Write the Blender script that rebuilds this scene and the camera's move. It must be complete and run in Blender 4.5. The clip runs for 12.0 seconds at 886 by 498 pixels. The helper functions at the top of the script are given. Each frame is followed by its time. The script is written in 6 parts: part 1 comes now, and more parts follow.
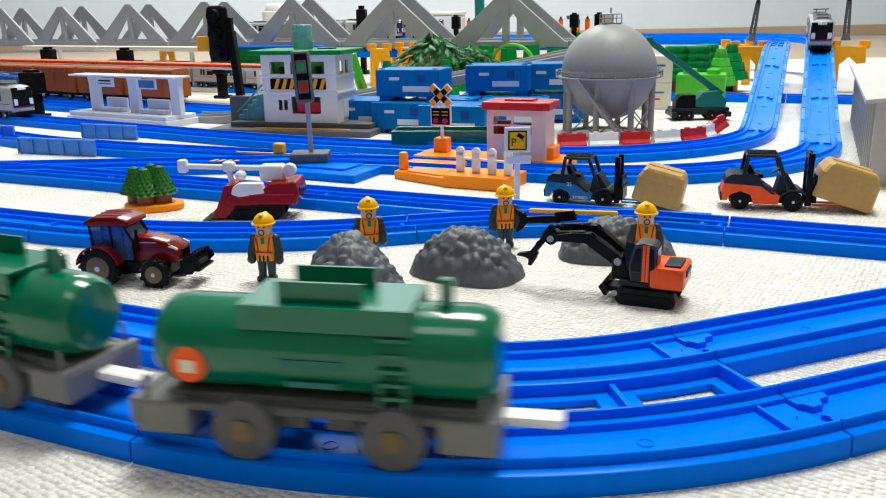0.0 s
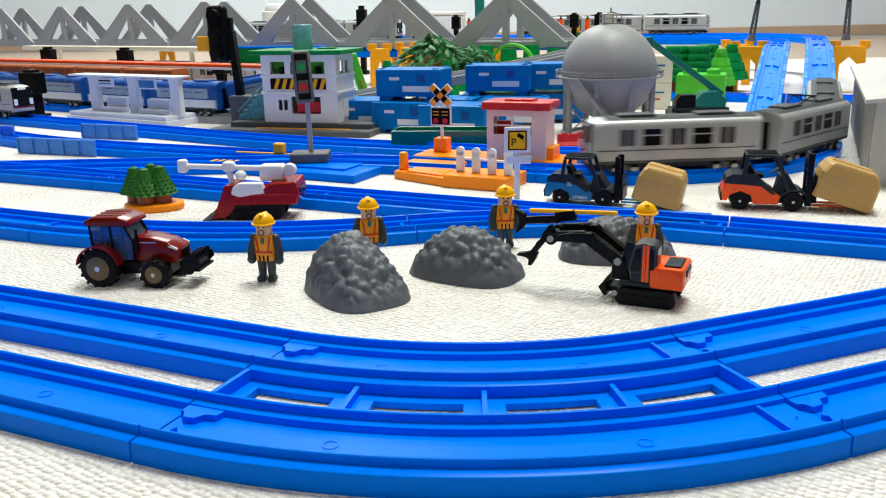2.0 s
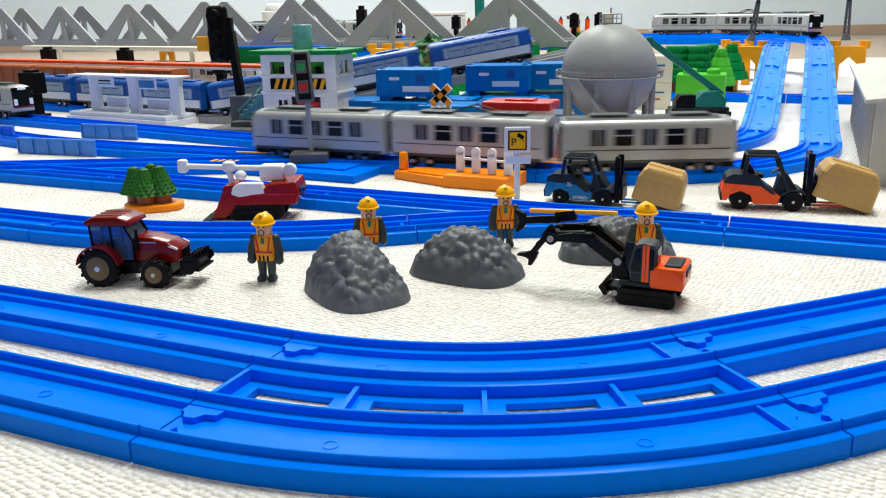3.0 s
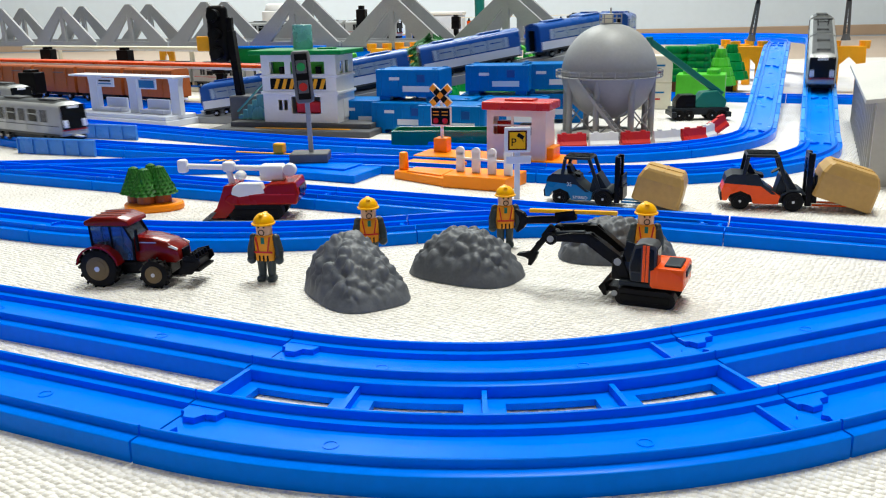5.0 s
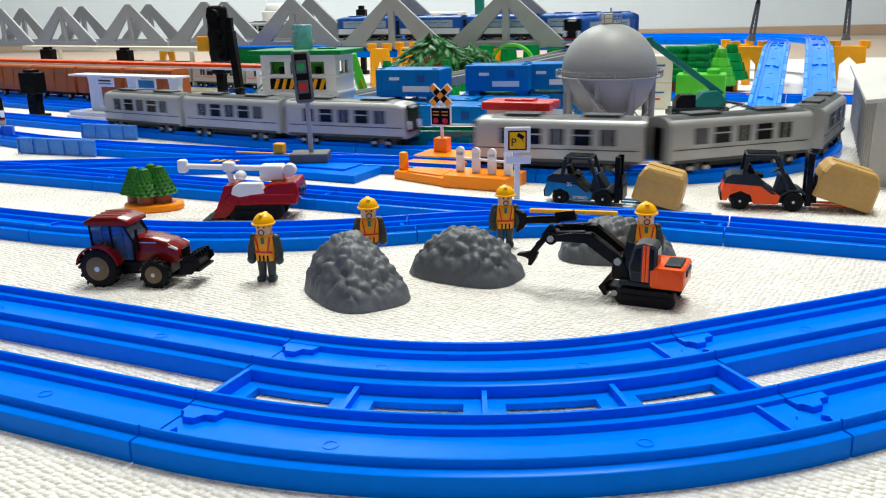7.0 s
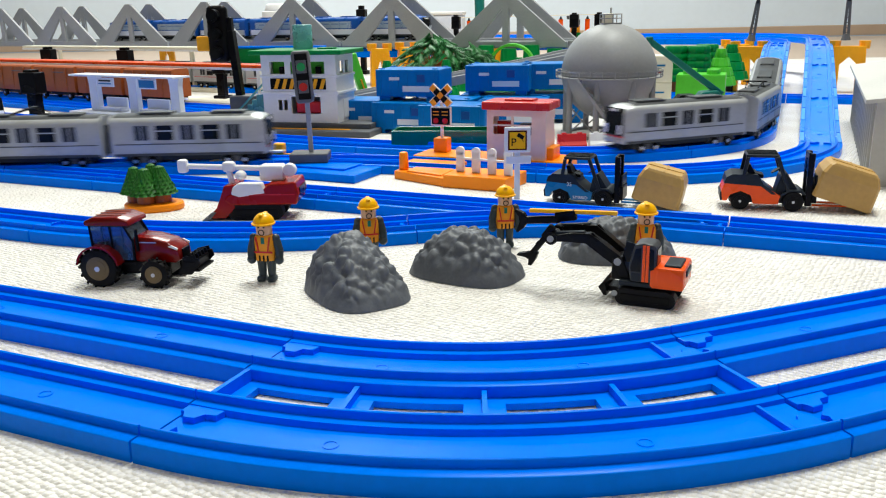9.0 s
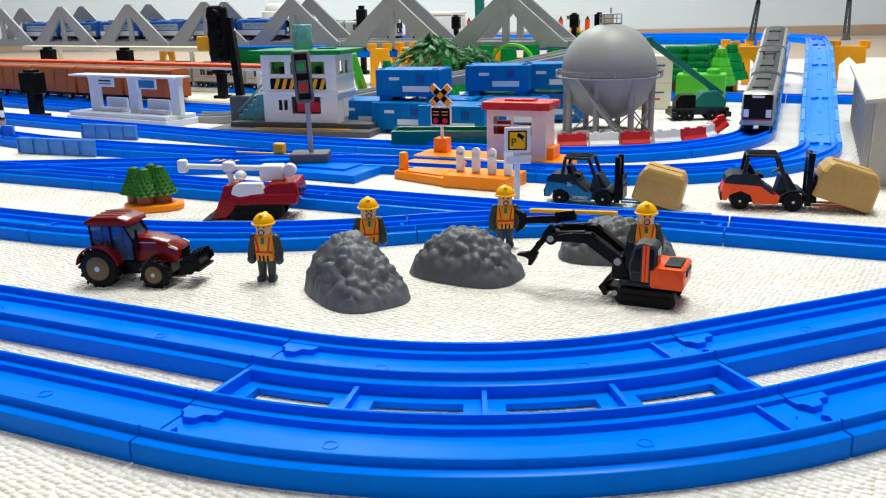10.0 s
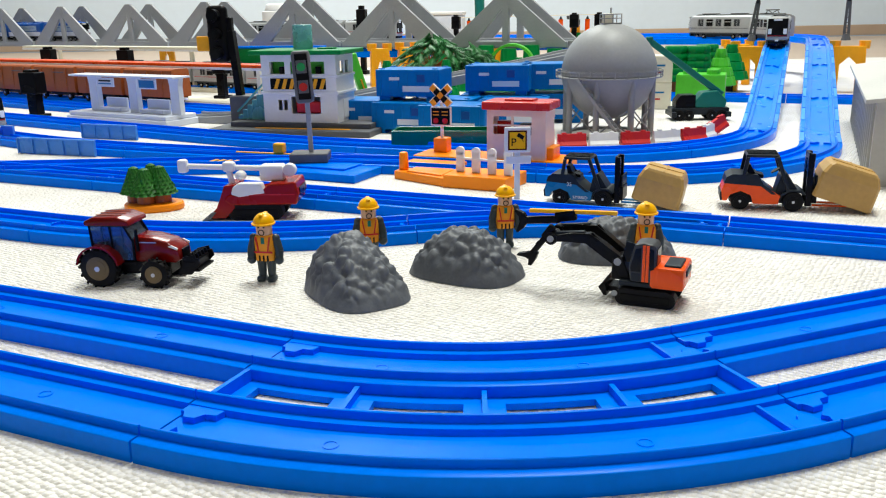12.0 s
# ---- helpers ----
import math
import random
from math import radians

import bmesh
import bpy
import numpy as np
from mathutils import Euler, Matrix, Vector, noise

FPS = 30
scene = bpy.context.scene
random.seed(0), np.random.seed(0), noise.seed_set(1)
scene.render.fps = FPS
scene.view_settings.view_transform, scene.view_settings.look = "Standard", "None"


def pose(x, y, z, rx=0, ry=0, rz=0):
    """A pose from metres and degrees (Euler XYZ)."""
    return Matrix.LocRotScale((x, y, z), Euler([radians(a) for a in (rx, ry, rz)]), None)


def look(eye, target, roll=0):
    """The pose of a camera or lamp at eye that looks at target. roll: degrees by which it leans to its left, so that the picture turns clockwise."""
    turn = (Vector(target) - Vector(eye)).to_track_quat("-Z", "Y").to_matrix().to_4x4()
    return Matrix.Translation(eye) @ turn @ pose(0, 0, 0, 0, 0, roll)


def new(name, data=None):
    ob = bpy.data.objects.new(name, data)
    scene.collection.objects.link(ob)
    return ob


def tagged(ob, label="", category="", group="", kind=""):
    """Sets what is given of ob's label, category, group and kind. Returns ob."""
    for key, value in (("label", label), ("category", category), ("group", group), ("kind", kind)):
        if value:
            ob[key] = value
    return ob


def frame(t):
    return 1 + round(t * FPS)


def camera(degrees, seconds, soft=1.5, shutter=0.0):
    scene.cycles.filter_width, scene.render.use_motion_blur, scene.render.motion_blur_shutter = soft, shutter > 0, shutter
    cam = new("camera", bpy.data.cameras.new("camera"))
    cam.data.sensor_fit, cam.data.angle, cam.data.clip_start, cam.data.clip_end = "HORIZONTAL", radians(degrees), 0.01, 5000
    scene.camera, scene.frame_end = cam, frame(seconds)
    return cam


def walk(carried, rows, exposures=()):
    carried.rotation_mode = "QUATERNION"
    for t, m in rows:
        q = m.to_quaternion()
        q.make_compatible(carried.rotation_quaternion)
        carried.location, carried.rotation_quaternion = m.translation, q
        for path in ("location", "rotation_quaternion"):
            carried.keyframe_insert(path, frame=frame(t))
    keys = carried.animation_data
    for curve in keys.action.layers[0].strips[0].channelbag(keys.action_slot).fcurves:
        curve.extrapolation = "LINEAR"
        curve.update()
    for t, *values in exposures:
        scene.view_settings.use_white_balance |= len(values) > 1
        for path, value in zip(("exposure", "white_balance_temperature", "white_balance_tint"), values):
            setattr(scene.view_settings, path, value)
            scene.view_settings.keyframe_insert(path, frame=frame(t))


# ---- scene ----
cam = camera(56.1, 12.0, soft=1.15, shutter=0.5)
EYE = (0, 0, 0.1354)
AIM = look(EYE, (0, 1, 0.1354 - math.tan(radians(15.93))), -1.16)
walk(cam, [(0, AIM), (12, AIM)], [(0, -0.09, 6500, 2), (12, -0.09, 6500, 2)])

# ---- world, lights ----
world = bpy.data.worlds.new("world")
scene.world = world
world.use_nodes = True
world.node_tree.nodes["Background"].inputs[0].default_value = (0.8, 0.9, 1.0, 1)
world.node_tree.nodes["Background"].inputs[1].default_value = 0.35
ROOM_Z = 2.4


def area_lamp(name, x, y, z, sx, sy, watts, color=(1, 0.97, 0.93)):
    d = bpy.data.lights.new(name, "AREA")
    d.shape, d.size, d.size_y, d.energy, d.color = "RECTANGLE", sx, sy, watts, color
    ob = new(name, d)
    ob.matrix_world = pose(x, y, z)
    return ob


area_lamp("unseen_overhead_light", 0.4, 1.1, ROOM_Z - 0.09, 0.8, 0.8, 66, (1, 0.98, 0.94))
# Unseen lamp, set far back to brighten the north wall.
area_lamp("unseen_overhead_light", -0.4, 3.0, ROOM_Z - 0.09, 0.8, 0.8, 62, (1, 0.98, 0.94))
# Added front fill behind the camera; no such lamp is in view.
area_lamp("unseen_overhead_light", -0.1, -0.75, ROOM_Z - 0.09, 0.8, 0.8, 8, (1, 0.98, 0.94))


# ---- materials ----
MATS = {}


def mat(name, color, rough=0.4, metal=0.0, var=0.06, bump=0.0, scale=300.0, coat=0.0, trans=0.0, sub=0.0, spec=0.3, alpha=1.0):
    """A plastic, metal or painted surface: colour drift at two scales, scuffs in the gloss, fine relief."""
    if name in MATS:
        return MATS[name]
    m = bpy.data.materials.new(name)
    m.use_nodes = True
    nt = m.node_tree
    b = nt.nodes["Principled BSDF"]
    tc = nt.nodes.new("ShaderNodeTexCoord")
    n1 = nt.nodes.new("ShaderNodeTexNoise")
    n1.inputs["Scale"].default_value, n1.inputs["Detail"].default_value = scale * 0.12, 3
    n2 = nt.nodes.new("ShaderNodeTexNoise")
    n2.inputs["Scale"].default_value, n2.inputs["Detail"].default_value = scale, 4
    add = nt.nodes.new("ShaderNodeMath")
    add.operation = "ADD"
    ramp = nt.nodes.new("ShaderNodeMapRange")
    ramp.inputs["From Min"].default_value, ramp.inputs["From Max"].default_value = 0.7, 1.3
    ramp.inputs["To Min"].default_value, ramp.inputs["To Max"].default_value = 1 - var, 1 + var
    mul = nt.nodes.new("ShaderNodeVectorMath")
    mul.operation = "SCALE"
    mul.inputs[0].default_value = color[:3]
    nt.links.new(tc.outputs["Object"], n1.inputs["Vector"])
    nt.links.new(tc.outputs["Object"], n2.inputs["Vector"])
    nt.links.new(n1.outputs["Fac"], add.inputs[0])
    nt.links.new(n2.outputs["Fac"], add.inputs[1])
    nt.links.new(add.outputs[0], ramp.inputs["Value"])
    nt.links.new(ramp.outputs[0], mul.inputs["Scale"])
    nt.links.new(mul.outputs[0], b.inputs["Base Color"])
    rr = nt.nodes.new("ShaderNodeMapRange")
    rr.inputs["From Min"].default_value, rr.inputs["From Max"].default_value = 0.3, 0.7
    rr.inputs["To Min"].default_value, rr.inputs["To Max"].default_value = max(0.02, rough - 0.07), rough + 0.07
    nt.links.new(n1.outputs["Fac"], rr.inputs["Value"])
    nt.links.new(rr.outputs[0], b.inputs["Roughness"])
    b.inputs["Metallic"].default_value = metal
    b.inputs["Coat Weight"].default_value = coat
    b.inputs["Specular IOR Level"].default_value = spec
    b.inputs["Transmission Weight"].default_value = trans
    b.inputs["Alpha"].default_value = alpha
    if sub:
        b.inputs["Subsurface Weight"].default_value = sub
        b.inputs["Subsurface Radius"].default_value = (0.003, 0.002, 0.001)
    if bump:
        bp = nt.nodes.new("ShaderNodeBump")
        bp.inputs["Strength"].default_value, bp.inputs["Distance"].default_value = bump, 0.0005
        nt.links.new(n2.outputs["Fac"], bp.inputs["Height"])
        nt.links.new(bp.outputs[0], b.inputs["Normal"])
    MATS[name] = m
    return m


def glow(name, color, strength):
    m = bpy.data.materials.new(name)
    m.use_nodes = True
    b = m.node_tree.nodes["Principled BSDF"]
    b.inputs["Base Color"].default_value = (*color, 1)
    b.inputs["Emission Color"].default_value = (*color, 1)
    b.inputs["Emission Strength"].default_value = strength
    return m


BLUE = mat("blue_plastic", (0.0, 0.178, 0.92), 0.20, var=0.05, spec=0.05)
BLUE_PALE = mat("pale_blue_plastic", (0.06, 0.25, 0.75), 0.3, var=0.05)
RAMP_BLUE = mat("ramp_blue_plastic", (0.005, 0.24, 0.92), 0.22, var=0.05, spec=0.35)
# Lighter blue that stands for the shine on the ramp treads.
SHINE_STRIP = mat("painted_shine_blue", (0.06, 0.36, 0.92), 0.2, var=0.05)
WHITE = mat("white_plastic", (0.82, 0.82, 0.82), 0.35, var=0.03)
LILAC = mat("lilac_white_plastic", (0.70, 0.74, 0.84), 0.4, var=0.03)
CREAM = mat("cream_plastic", (0.8, 0.76, 0.62), 0.4, var=0.03)
PINKISH = mat("pale_pink_plastic", (0.86, 0.66, 0.55), 0.4, var=0.03)
BLACK = mat("black_plastic", (0.004, 0.004, 0.005), 0.30, var=0.2, spec=0.10)
RUBBER = mat("black_rubber", (0.005, 0.005, 0.006), 0.55, var=0.2, bump=0.3, spec=0.18)
DARK = mat("dark_grey_plastic", (0.014, 0.020, 0.028), 0.42, var=0.15, spec=0.2)
GREY = mat("grey_plastic", (0.32, 0.335, 0.36), 0.42, var=0.05)
MIDGREY = mat("mid_grey_plastic", (0.105, 0.108, 0.118), 0.5, var=0.08)
WAGONGREY = mat("wagon_grey_plastic", (0.19, 0.195, 0.20), 0.45, var=0.06)
TANKGREY = mat("tank_grey_plastic", (0.30, 0.31, 0.32), 0.45, var=0.05)
STEEL = mat("silver_paint", (0.45, 0.465, 0.475), 0.36, metal=0.35, var=0.08)
ROOFGREY = mat("roof_grey", (0.060, 0.065, 0.070), 0.40, var=0.1)
GLASSDARK = mat("dark_window", (0.005, 0.006, 0.007), 0.2, var=0.2, spec=0.15)
DOORGLASS = mat("grey_window", (0.035, 0.038, 0.042), 0.25, var=0.2)
PALEGLASS = mat("pale_blue_window", (0.36, 0.46, 0.60), 0.25, var=0.1)
RED = mat("red_paint", (0.55, 0.02, 0.02), 0.3, var=0.05)
DARKRED = mat("dark_red_paint", (0.17, 0.004, 0.003), 0.24, var=0.08, coat=0.2, spec=0.15)
ORANGE = mat("orange_plastic", (1.0, 0.28, 0.0), 0.38, var=0.05)
ORANGEPAINT = mat("orange_paint", (0.95, 0.10, 0.004), 0.3, var=0.05)
RUST = mat("orange_brown_plastic", (0.38, 0.09, 0.018), 0.4, var=0.1)
YELLOW = mat("yellow_plastic", (1.0, 0.50, 0.0), 0.35, var=0.04)
AMBER = mat("amber_yellow_plastic", (0.90, 0.40, 0.01), 0.4, var=0.05)
GREEN = mat("green_plastic", (0.006, 0.22, 0.05), 0.35, var=0.08, spec=0.15)
DKGREEN = mat("deep_green_plastic", (0.0, 0.15, 0.072), 0.22, var=0.05, coat=0.4)
TEAL = mat("teal_plastic", (0.01, 0.16, 0.13), 0.4, var=0.06)
LIME = mat("lime_plastic", (0.10, 0.55, 0.04), 0.4, var=0.06)
LEAF = mat("leaf_green_plastic", (0.018, 0.13, 0.03), 0.45, var=0.35, scale=500)
BUSH = mat("bush_green_plastic", (0.015, 0.12, 0.008), 0.5, var=0.3, bump=0.5, scale=900)
CARTON = mat("carton_plastic", (0.52, 0.32, 0.10), 0.4, var=0.08)
NAVY = mat("navy_paint", (0.008, 0.075, 0.34), 0.3, var=0.06)
CONTBLUE = mat("container_blue", (0.002, 0.17, 0.55), 0.42, var=0.08, spec=0.15)
SKYPAINT = mat("cyan_blue_paint", (0.012, 0.17, 0.42), 0.3, var=0.05)
CRIMSON = mat("crimson_paint", (0.30, 0.006, 0.0), 0.25, var=0.06, coat=0.1, spec=0.15)
SKIN = mat("beige_plastic", (0.78, 0.50, 0.34), 0.4, var=0.02)
VEST = mat("vest_orange", (0.90, 0.36, 0.02), 0.4, var=0.04)
ROCK = mat("rock_grey_plastic", (0.105, 0.115, 0.134), 0.46, var=0.15, bump=0.25, scale=700)
AQUA = mat("aqua_clear_plastic", (0.18, 0.50, 0.52), 0.25, var=0.05, trans=0.35)
CABGREY = mat("cab_grey_plastic", (0.045, 0.048, 0.052), 0.42, var=0.08)
SILVERDISC = mat("bare_metal", (0.55, 0.55, 0.55), 0.3, metal=0.9)
GOLDRIM = mat("gold_rim", (0.17, 0.12, 0.055), 0.4, metal=0.3)
COAT = mat("coat_grey_plastic", (0.035, 0.050, 0.058), 0.42, var=0.05)
GREENLAMP = mat("green_lens", (0.02, 0.3, 0.08), 0.15)
REDLENS = mat("red_lens", (0.5, 0.012, 0.012), 0.15)
WAREHOUSE = mat("warehouse_grey", (0.48, 0.48, 0.47), 0.5, var=0.05)
ROOFPALE = mat("pale_grey_roof", (0.58, 0.58, 0.56), 0.5, var=0.05)
CLEAR = mat("clear_blue_glass", (0.10, 0.17, 0.30), 0.06, trans=0.7)


def rug_material():
    m = bpy.data.materials.new("woven_mat")
    m.use_nodes = True
    nt = m.node_tree
    b = nt.nodes["Principled BSDF"]
    tc = nt.nodes.new("ShaderNodeTexCoord")
    mp = nt.nodes.new("ShaderNodeMapping")
    mp.inputs["Rotation"].default_value = (0, 0, radians(33))
    nz = nt.nodes.new("ShaderNodeTexNoise")
    nz.inputs["Scale"].default_value = 60
    mix = nt.nodes.new("ShaderNodeVectorMath")
    mix.operation = "MULTIPLY_ADD"
    mix.inputs[1].default_value = (0.0016, 0.0016, 0)
    nt.links.new(tc.outputs["Object"], mp.inputs["Vector"])
    nt.links.new(mp.outputs[0], nz.inputs["Vector"])
    nt.links.new(nz.outputs["Color"], mix.inputs[0])
    nt.links.new(mp.outputs[0], mix.inputs[2])
    vo = nt.nodes.new("ShaderNodeTexVoronoi")
    vo.inputs["Scale"].default_value, vo.inputs["Randomness"].default_value = 380, 0.42
    nt.links.new(mix.outputs[0], vo.inputs["Vector"])
    n2 = nt.nodes.new("ShaderNodeTexNoise")
    n2.inputs["Scale"].default_value = 14
    nt.links.new(tc.outputs["Object"], n2.inputs["Vector"])
    r = nt.nodes.new("ShaderNodeValToRGB")
    r.color_ramp.elements[0].color, r.color_ramp.elements[1].color = (0.78, 0.745, 0.70, 1), (0.88, 0.86, 0.83, 1)
    r.color_ramp.elements[0].position, r.color_ramp.elements[1].position = 0.3, 0.7
    nt.links.new(n2.outputs["Fac"], r.inputs["Fac"])
    nt.links.new(r.outputs["Color"], b.inputs["Base Color"])
    b.inputs["Roughness"].default_value = 0.85
    inv = nt.nodes.new("ShaderNodeMath")
    inv.operation = "SUBTRACT"
    inv.inputs[0].default_value = 1.0
    nt.links.new(vo.outputs["Distance"], inv.inputs[1])
    bp = nt.nodes.new("ShaderNodeBump")
    bp.inputs["Strength"].default_value, bp.inputs["Distance"].default_value = 1.0, 0.0024
    nt.links.new(inv.outputs[0], bp.inputs["Height"])
    nt.links.new(bp.outputs[0], b.inputs["Normal"])
    return m


RUGMAT = rug_material()
WALLMAT = mat("white_wall_paper", (0.74, 0.85, 0.98), 0.7, var=0.02, scale=40, bump=0.1)
# Unseen wall behind the camera, kept dark to weaken the frontal fill.
DIMWALL = mat("dimmed_south_wall", (0.30, 0.26, 0.22), 0.8, var=0.2, scale=40, bump=0.2)
# Unseen side walls, greyed to lower the bounced light.
SIDEWALL = mat("dimmed_side_wall", (0.36, 0.36, 0.36), 0.7, var=0.04, scale=40, bump=0.1)
CEILMAT = mat("ceiling_paint", (0.85, 0.85, 0.84), 0.8, var=0.02, scale=40)


def wood_floor_material():
    m = bpy.data.materials.new("pale_wood_floor")
    m.use_nodes = True
    nt = m.node_tree
    b = nt.nodes["Principled BSDF"]
    tc = nt.nodes.new("ShaderNodeTexCoord")
    mp = nt.nodes.new("ShaderNodeMapping")
    mp.inputs["Scale"].default_value = (1.5, 14, 1)
    nz = nt.nodes.new("ShaderNodeTexNoise")
    nz.inputs["Scale"].default_value, nz.inputs["Detail"].default_value = 4, 8
    r = nt.nodes.new("ShaderNodeValToRGB")
    r.color_ramp.elements[0].color, r.color_ramp.elements[1].color = (0.40, 0.29, 0.21, 1), (0.56, 0.44, 0.34, 1)
    nt.links.new(tc.outputs["Object"], mp.inputs["Vector"])
    nt.links.new(mp.outputs[0], nz.inputs["Vector"])
    nt.links.new(nz.outputs["Fac"], r.inputs["Fac"])
    nt.links.new(r.outputs["Color"], b.inputs["Base Color"])
    b.inputs["Roughness"].default_value = 0.4
    return m


WOODFLOOR = wood_floor_material()


# ---- mesh helpers ----
def part(name, bm, material, parent=None, label="", smooth=False):
    me = bpy.data.meshes.new(name)
    bmesh.ops.recalc_face_normals(bm, faces=bm.faces)
    bm.to_mesh(me)
    bm.free()
    mats = material if isinstance(material, (list, tuple)) else [material]
    for mm in mats:
        me.materials.append(mm)
    if smooth:
        for p in me.polygons:
            p.use_smooth = True
        me.set_sharp_from_angle(angle=radians(40))
    ob = new(name, me)
    if parent:
        ob.parent = parent
    if label:
        ob["label"] = label
    return ob


def thing(name, m, label, category, group="", kind=""):
    e = new(name)
    e.empty_display_size = 0.01
    e.matrix_world = m
    return tagged(e, label, category, group, kind)


def box(sx, sy, sz, x=0, y=0, z=0, bev=0.0, bm=None, m=None, seg=2):
    """A box centred on x, y with its bottom at z."""
    b2 = bmesh.new()
    bmesh.ops.create_cube(b2, size=1)
    bmesh.ops.scale(b2, vec=(sx, sy, sz), verts=b2.verts)
    if bev:
        bmesh.ops.bevel(b2, geom=b2.edges[:], offset=min(bev, 0.45 * min(sx, sy, sz)), segments=seg, affect="EDGES", profile=0.5)
    bmesh.ops.translate(b2, vec=(x, y, z + sz / 2), verts=b2.verts)
    if m is not None:
        bmesh.ops.transform(b2, matrix=m, verts=b2.verts)
    return merge(bm, b2)


def cyl(r, h, x=0, y=0, z=0, r2=None, n=20, bm=None, m=None, bev=0.0):
    """An upright cylinder or cone with its bottom at z; m turns it afterwards."""
    b2 = bmesh.new()
    bmesh.ops.create_cone(b2, cap_ends=True, segments=n, radius1=r, radius2=r if r2 is None else r2, depth=h)
    if bev:
        rim = [e for e in b2.edges if abs(e.verts[0].co.z - e.verts[1].co.z) < 1e-9]
        bmesh.ops.bevel(b2, geom=rim, offset=bev, segments=2, affect="EDGES", profile=0.5)
    bmesh.ops.translate(b2, vec=(x, y, z + h / 2), verts=b2.verts)
    if m is not None:
        bmesh.ops.transform(b2, matrix=m, verts=b2.verts)
    return merge(bm, b2)


def rod(a, b, r, n=8, bm=None, r2=None):
    a, b = Vector(a), Vector(b)
    d = b - a
    m = Matrix.Translation(a) @ d.to_track_quat("Z", "Y").to_matrix().to_4x4()
    return cyl(r, d.length, r2=r2, n=n, bm=bm, m=m)


def bar(a, b, w, t, bm=None, bev=0.0):
    """A flat bar of width w and thickness t from a to b."""
    a, b = Vector(a), Vector(b)
    d = b - a
    m = Matrix.Translation(a) @ d.to_track_quat("Z", "Y").to_matrix().to_4x4()
    return box(w, t, d.length, bev=bev, bm=bm, m=m)


def merge(bm, b2):
    if bm is None:
        return b2
    me = bpy.data.meshes.new("scrap")
    b2.to_mesh(me)
    b2.free()
    bm.from_mesh(me)
    bpy.data.meshes.remove(me)
    return bm


def prism(pts, y0, y1, bev=0.0, bm=None, m=None):
    """A side outline (x, z) pushed through from y0 to y1."""
    b2 = bmesh.new()
    a = [b2.verts.new((x, y0, z)) for x, z in pts]
    b = [b2.verts.new((x, y1, z)) for x, z in pts]
    b2.faces.new(a)
    b2.faces.new(list(reversed(b)))
    for i in range(len(pts)):
        j = (i + 1) % len(pts)
        b2.faces.new((a[i], b[i], b[j], a[j]))
    if bev:
        bmesh.ops.bevel(b2, geom=b2.edges[:], offset=bev, segments=2, affect="EDGES", profile=0.5)
    if m is not None:
        bmesh.ops.transform(b2, matrix=m, verts=b2.verts)
    return merge(bm, b2)


def loft(rings, bm=None, cap=True, closed=True):
    b2 = bmesh.new()
    vs = [[b2.verts.new(p) for p in r] for r in rings]
    for r0, r1 in zip(vs, vs[1:]):
        for i in range(len(r0) - (0 if closed else 1)):
            j = (i + 1) % len(r0)
            b2.faces.new((r0[i], r0[j], r1[j], r1[i]))
    if cap:
        b2.faces.new(vs[0])
        b2.faces.new(list(reversed(vs[-1])))
    return merge(bm, b2)


def ball(r, x, y, z, sz=1.0, n=16, bm=None, cut=None):
    b2 = bmesh.new()
    bmesh.ops.create_uvsphere(b2, u_segments=n, v_segments=max(6, n // 2 + 2), radius=r)
    bmesh.ops.scale(b2, vec=(1, 1, sz), verts=b2.verts)
    if cut is not None:
        bmesh.ops.bisect_plane(b2, geom=b2.verts[:] + b2.edges[:] + b2.faces[:], plane_co=(0, 0, cut), plane_no=(0, 0, -1), clear_outer=True)
        edges = [e for e in b2.edges if e.is_boundary]
        bmesh.ops.contextual_create(b2, geom=edges)
    bmesh.ops.translate(b2, vec=(x, y, z), verts=b2.verts)
    return merge(bm, b2)


# ---- paths of the tracks ----
class Path:
    """A line of straights and arcs on the ground with a height along it."""

    def __init__(self, x, y, heading):
        self.p, self.h, self.pts, self.l = Vector((x, y)), radians(heading), [(0.0, x, y)], 0.0

    def go(self, length, turn=0.0):
        """A straight, or an arc that turns left by turn degrees."""
        n = max(2, int(abs(turn) / 2.5)) if turn else max(2, int(length / 0.02))
        for _ in range(n):
            self.h += radians(turn) / n / 2
            self.p = self.p + Vector((math.cos(self.h), math.sin(self.h))) * (length / n)
            self.h += radians(turn) / n / 2
            self.l += length / n
            self.pts.append((self.l, self.p.x, self.p.y))
        return self

    def arc(self, radius, turn):
        return self.go(radius * radians(abs(turn)), turn)

    def at(self, s):
        P = np.array(self.pts)
        if s <= 0:
            d = P[1] - P[0]
            return Vector((P[0][1] + d[1] / d[0] * s, P[0][2] + d[2] / d[0] * s))
        if s >= self.l:
            d = P[-1] - P[-2]
            return Vector((P[-1][1] + d[1] / d[0] * (s - self.l), P[-1][2] + d[2] / d[0] * (s - self.l)))
        return Vector((float(np.interp(s, P[:, 0], P[:, 1])), float(np.interp(s, P[:, 0], P[:, 2]))))

    def z(self, s):
        return 0.0


def ease(a, b, z0, z1):
    def f(s):
        u = min(1, max(0, (s - a) / (b - a)))
        v = u * u / (2 * 0.18) / 0.82 if u < 0.18 else ((u - 0.09) / 0.82 if u < 0.82 else 1 - (1 - u) ** 2 / (2 * 0.18) / 0.82)
        return z0 + (z1 - z0) * v
    return f


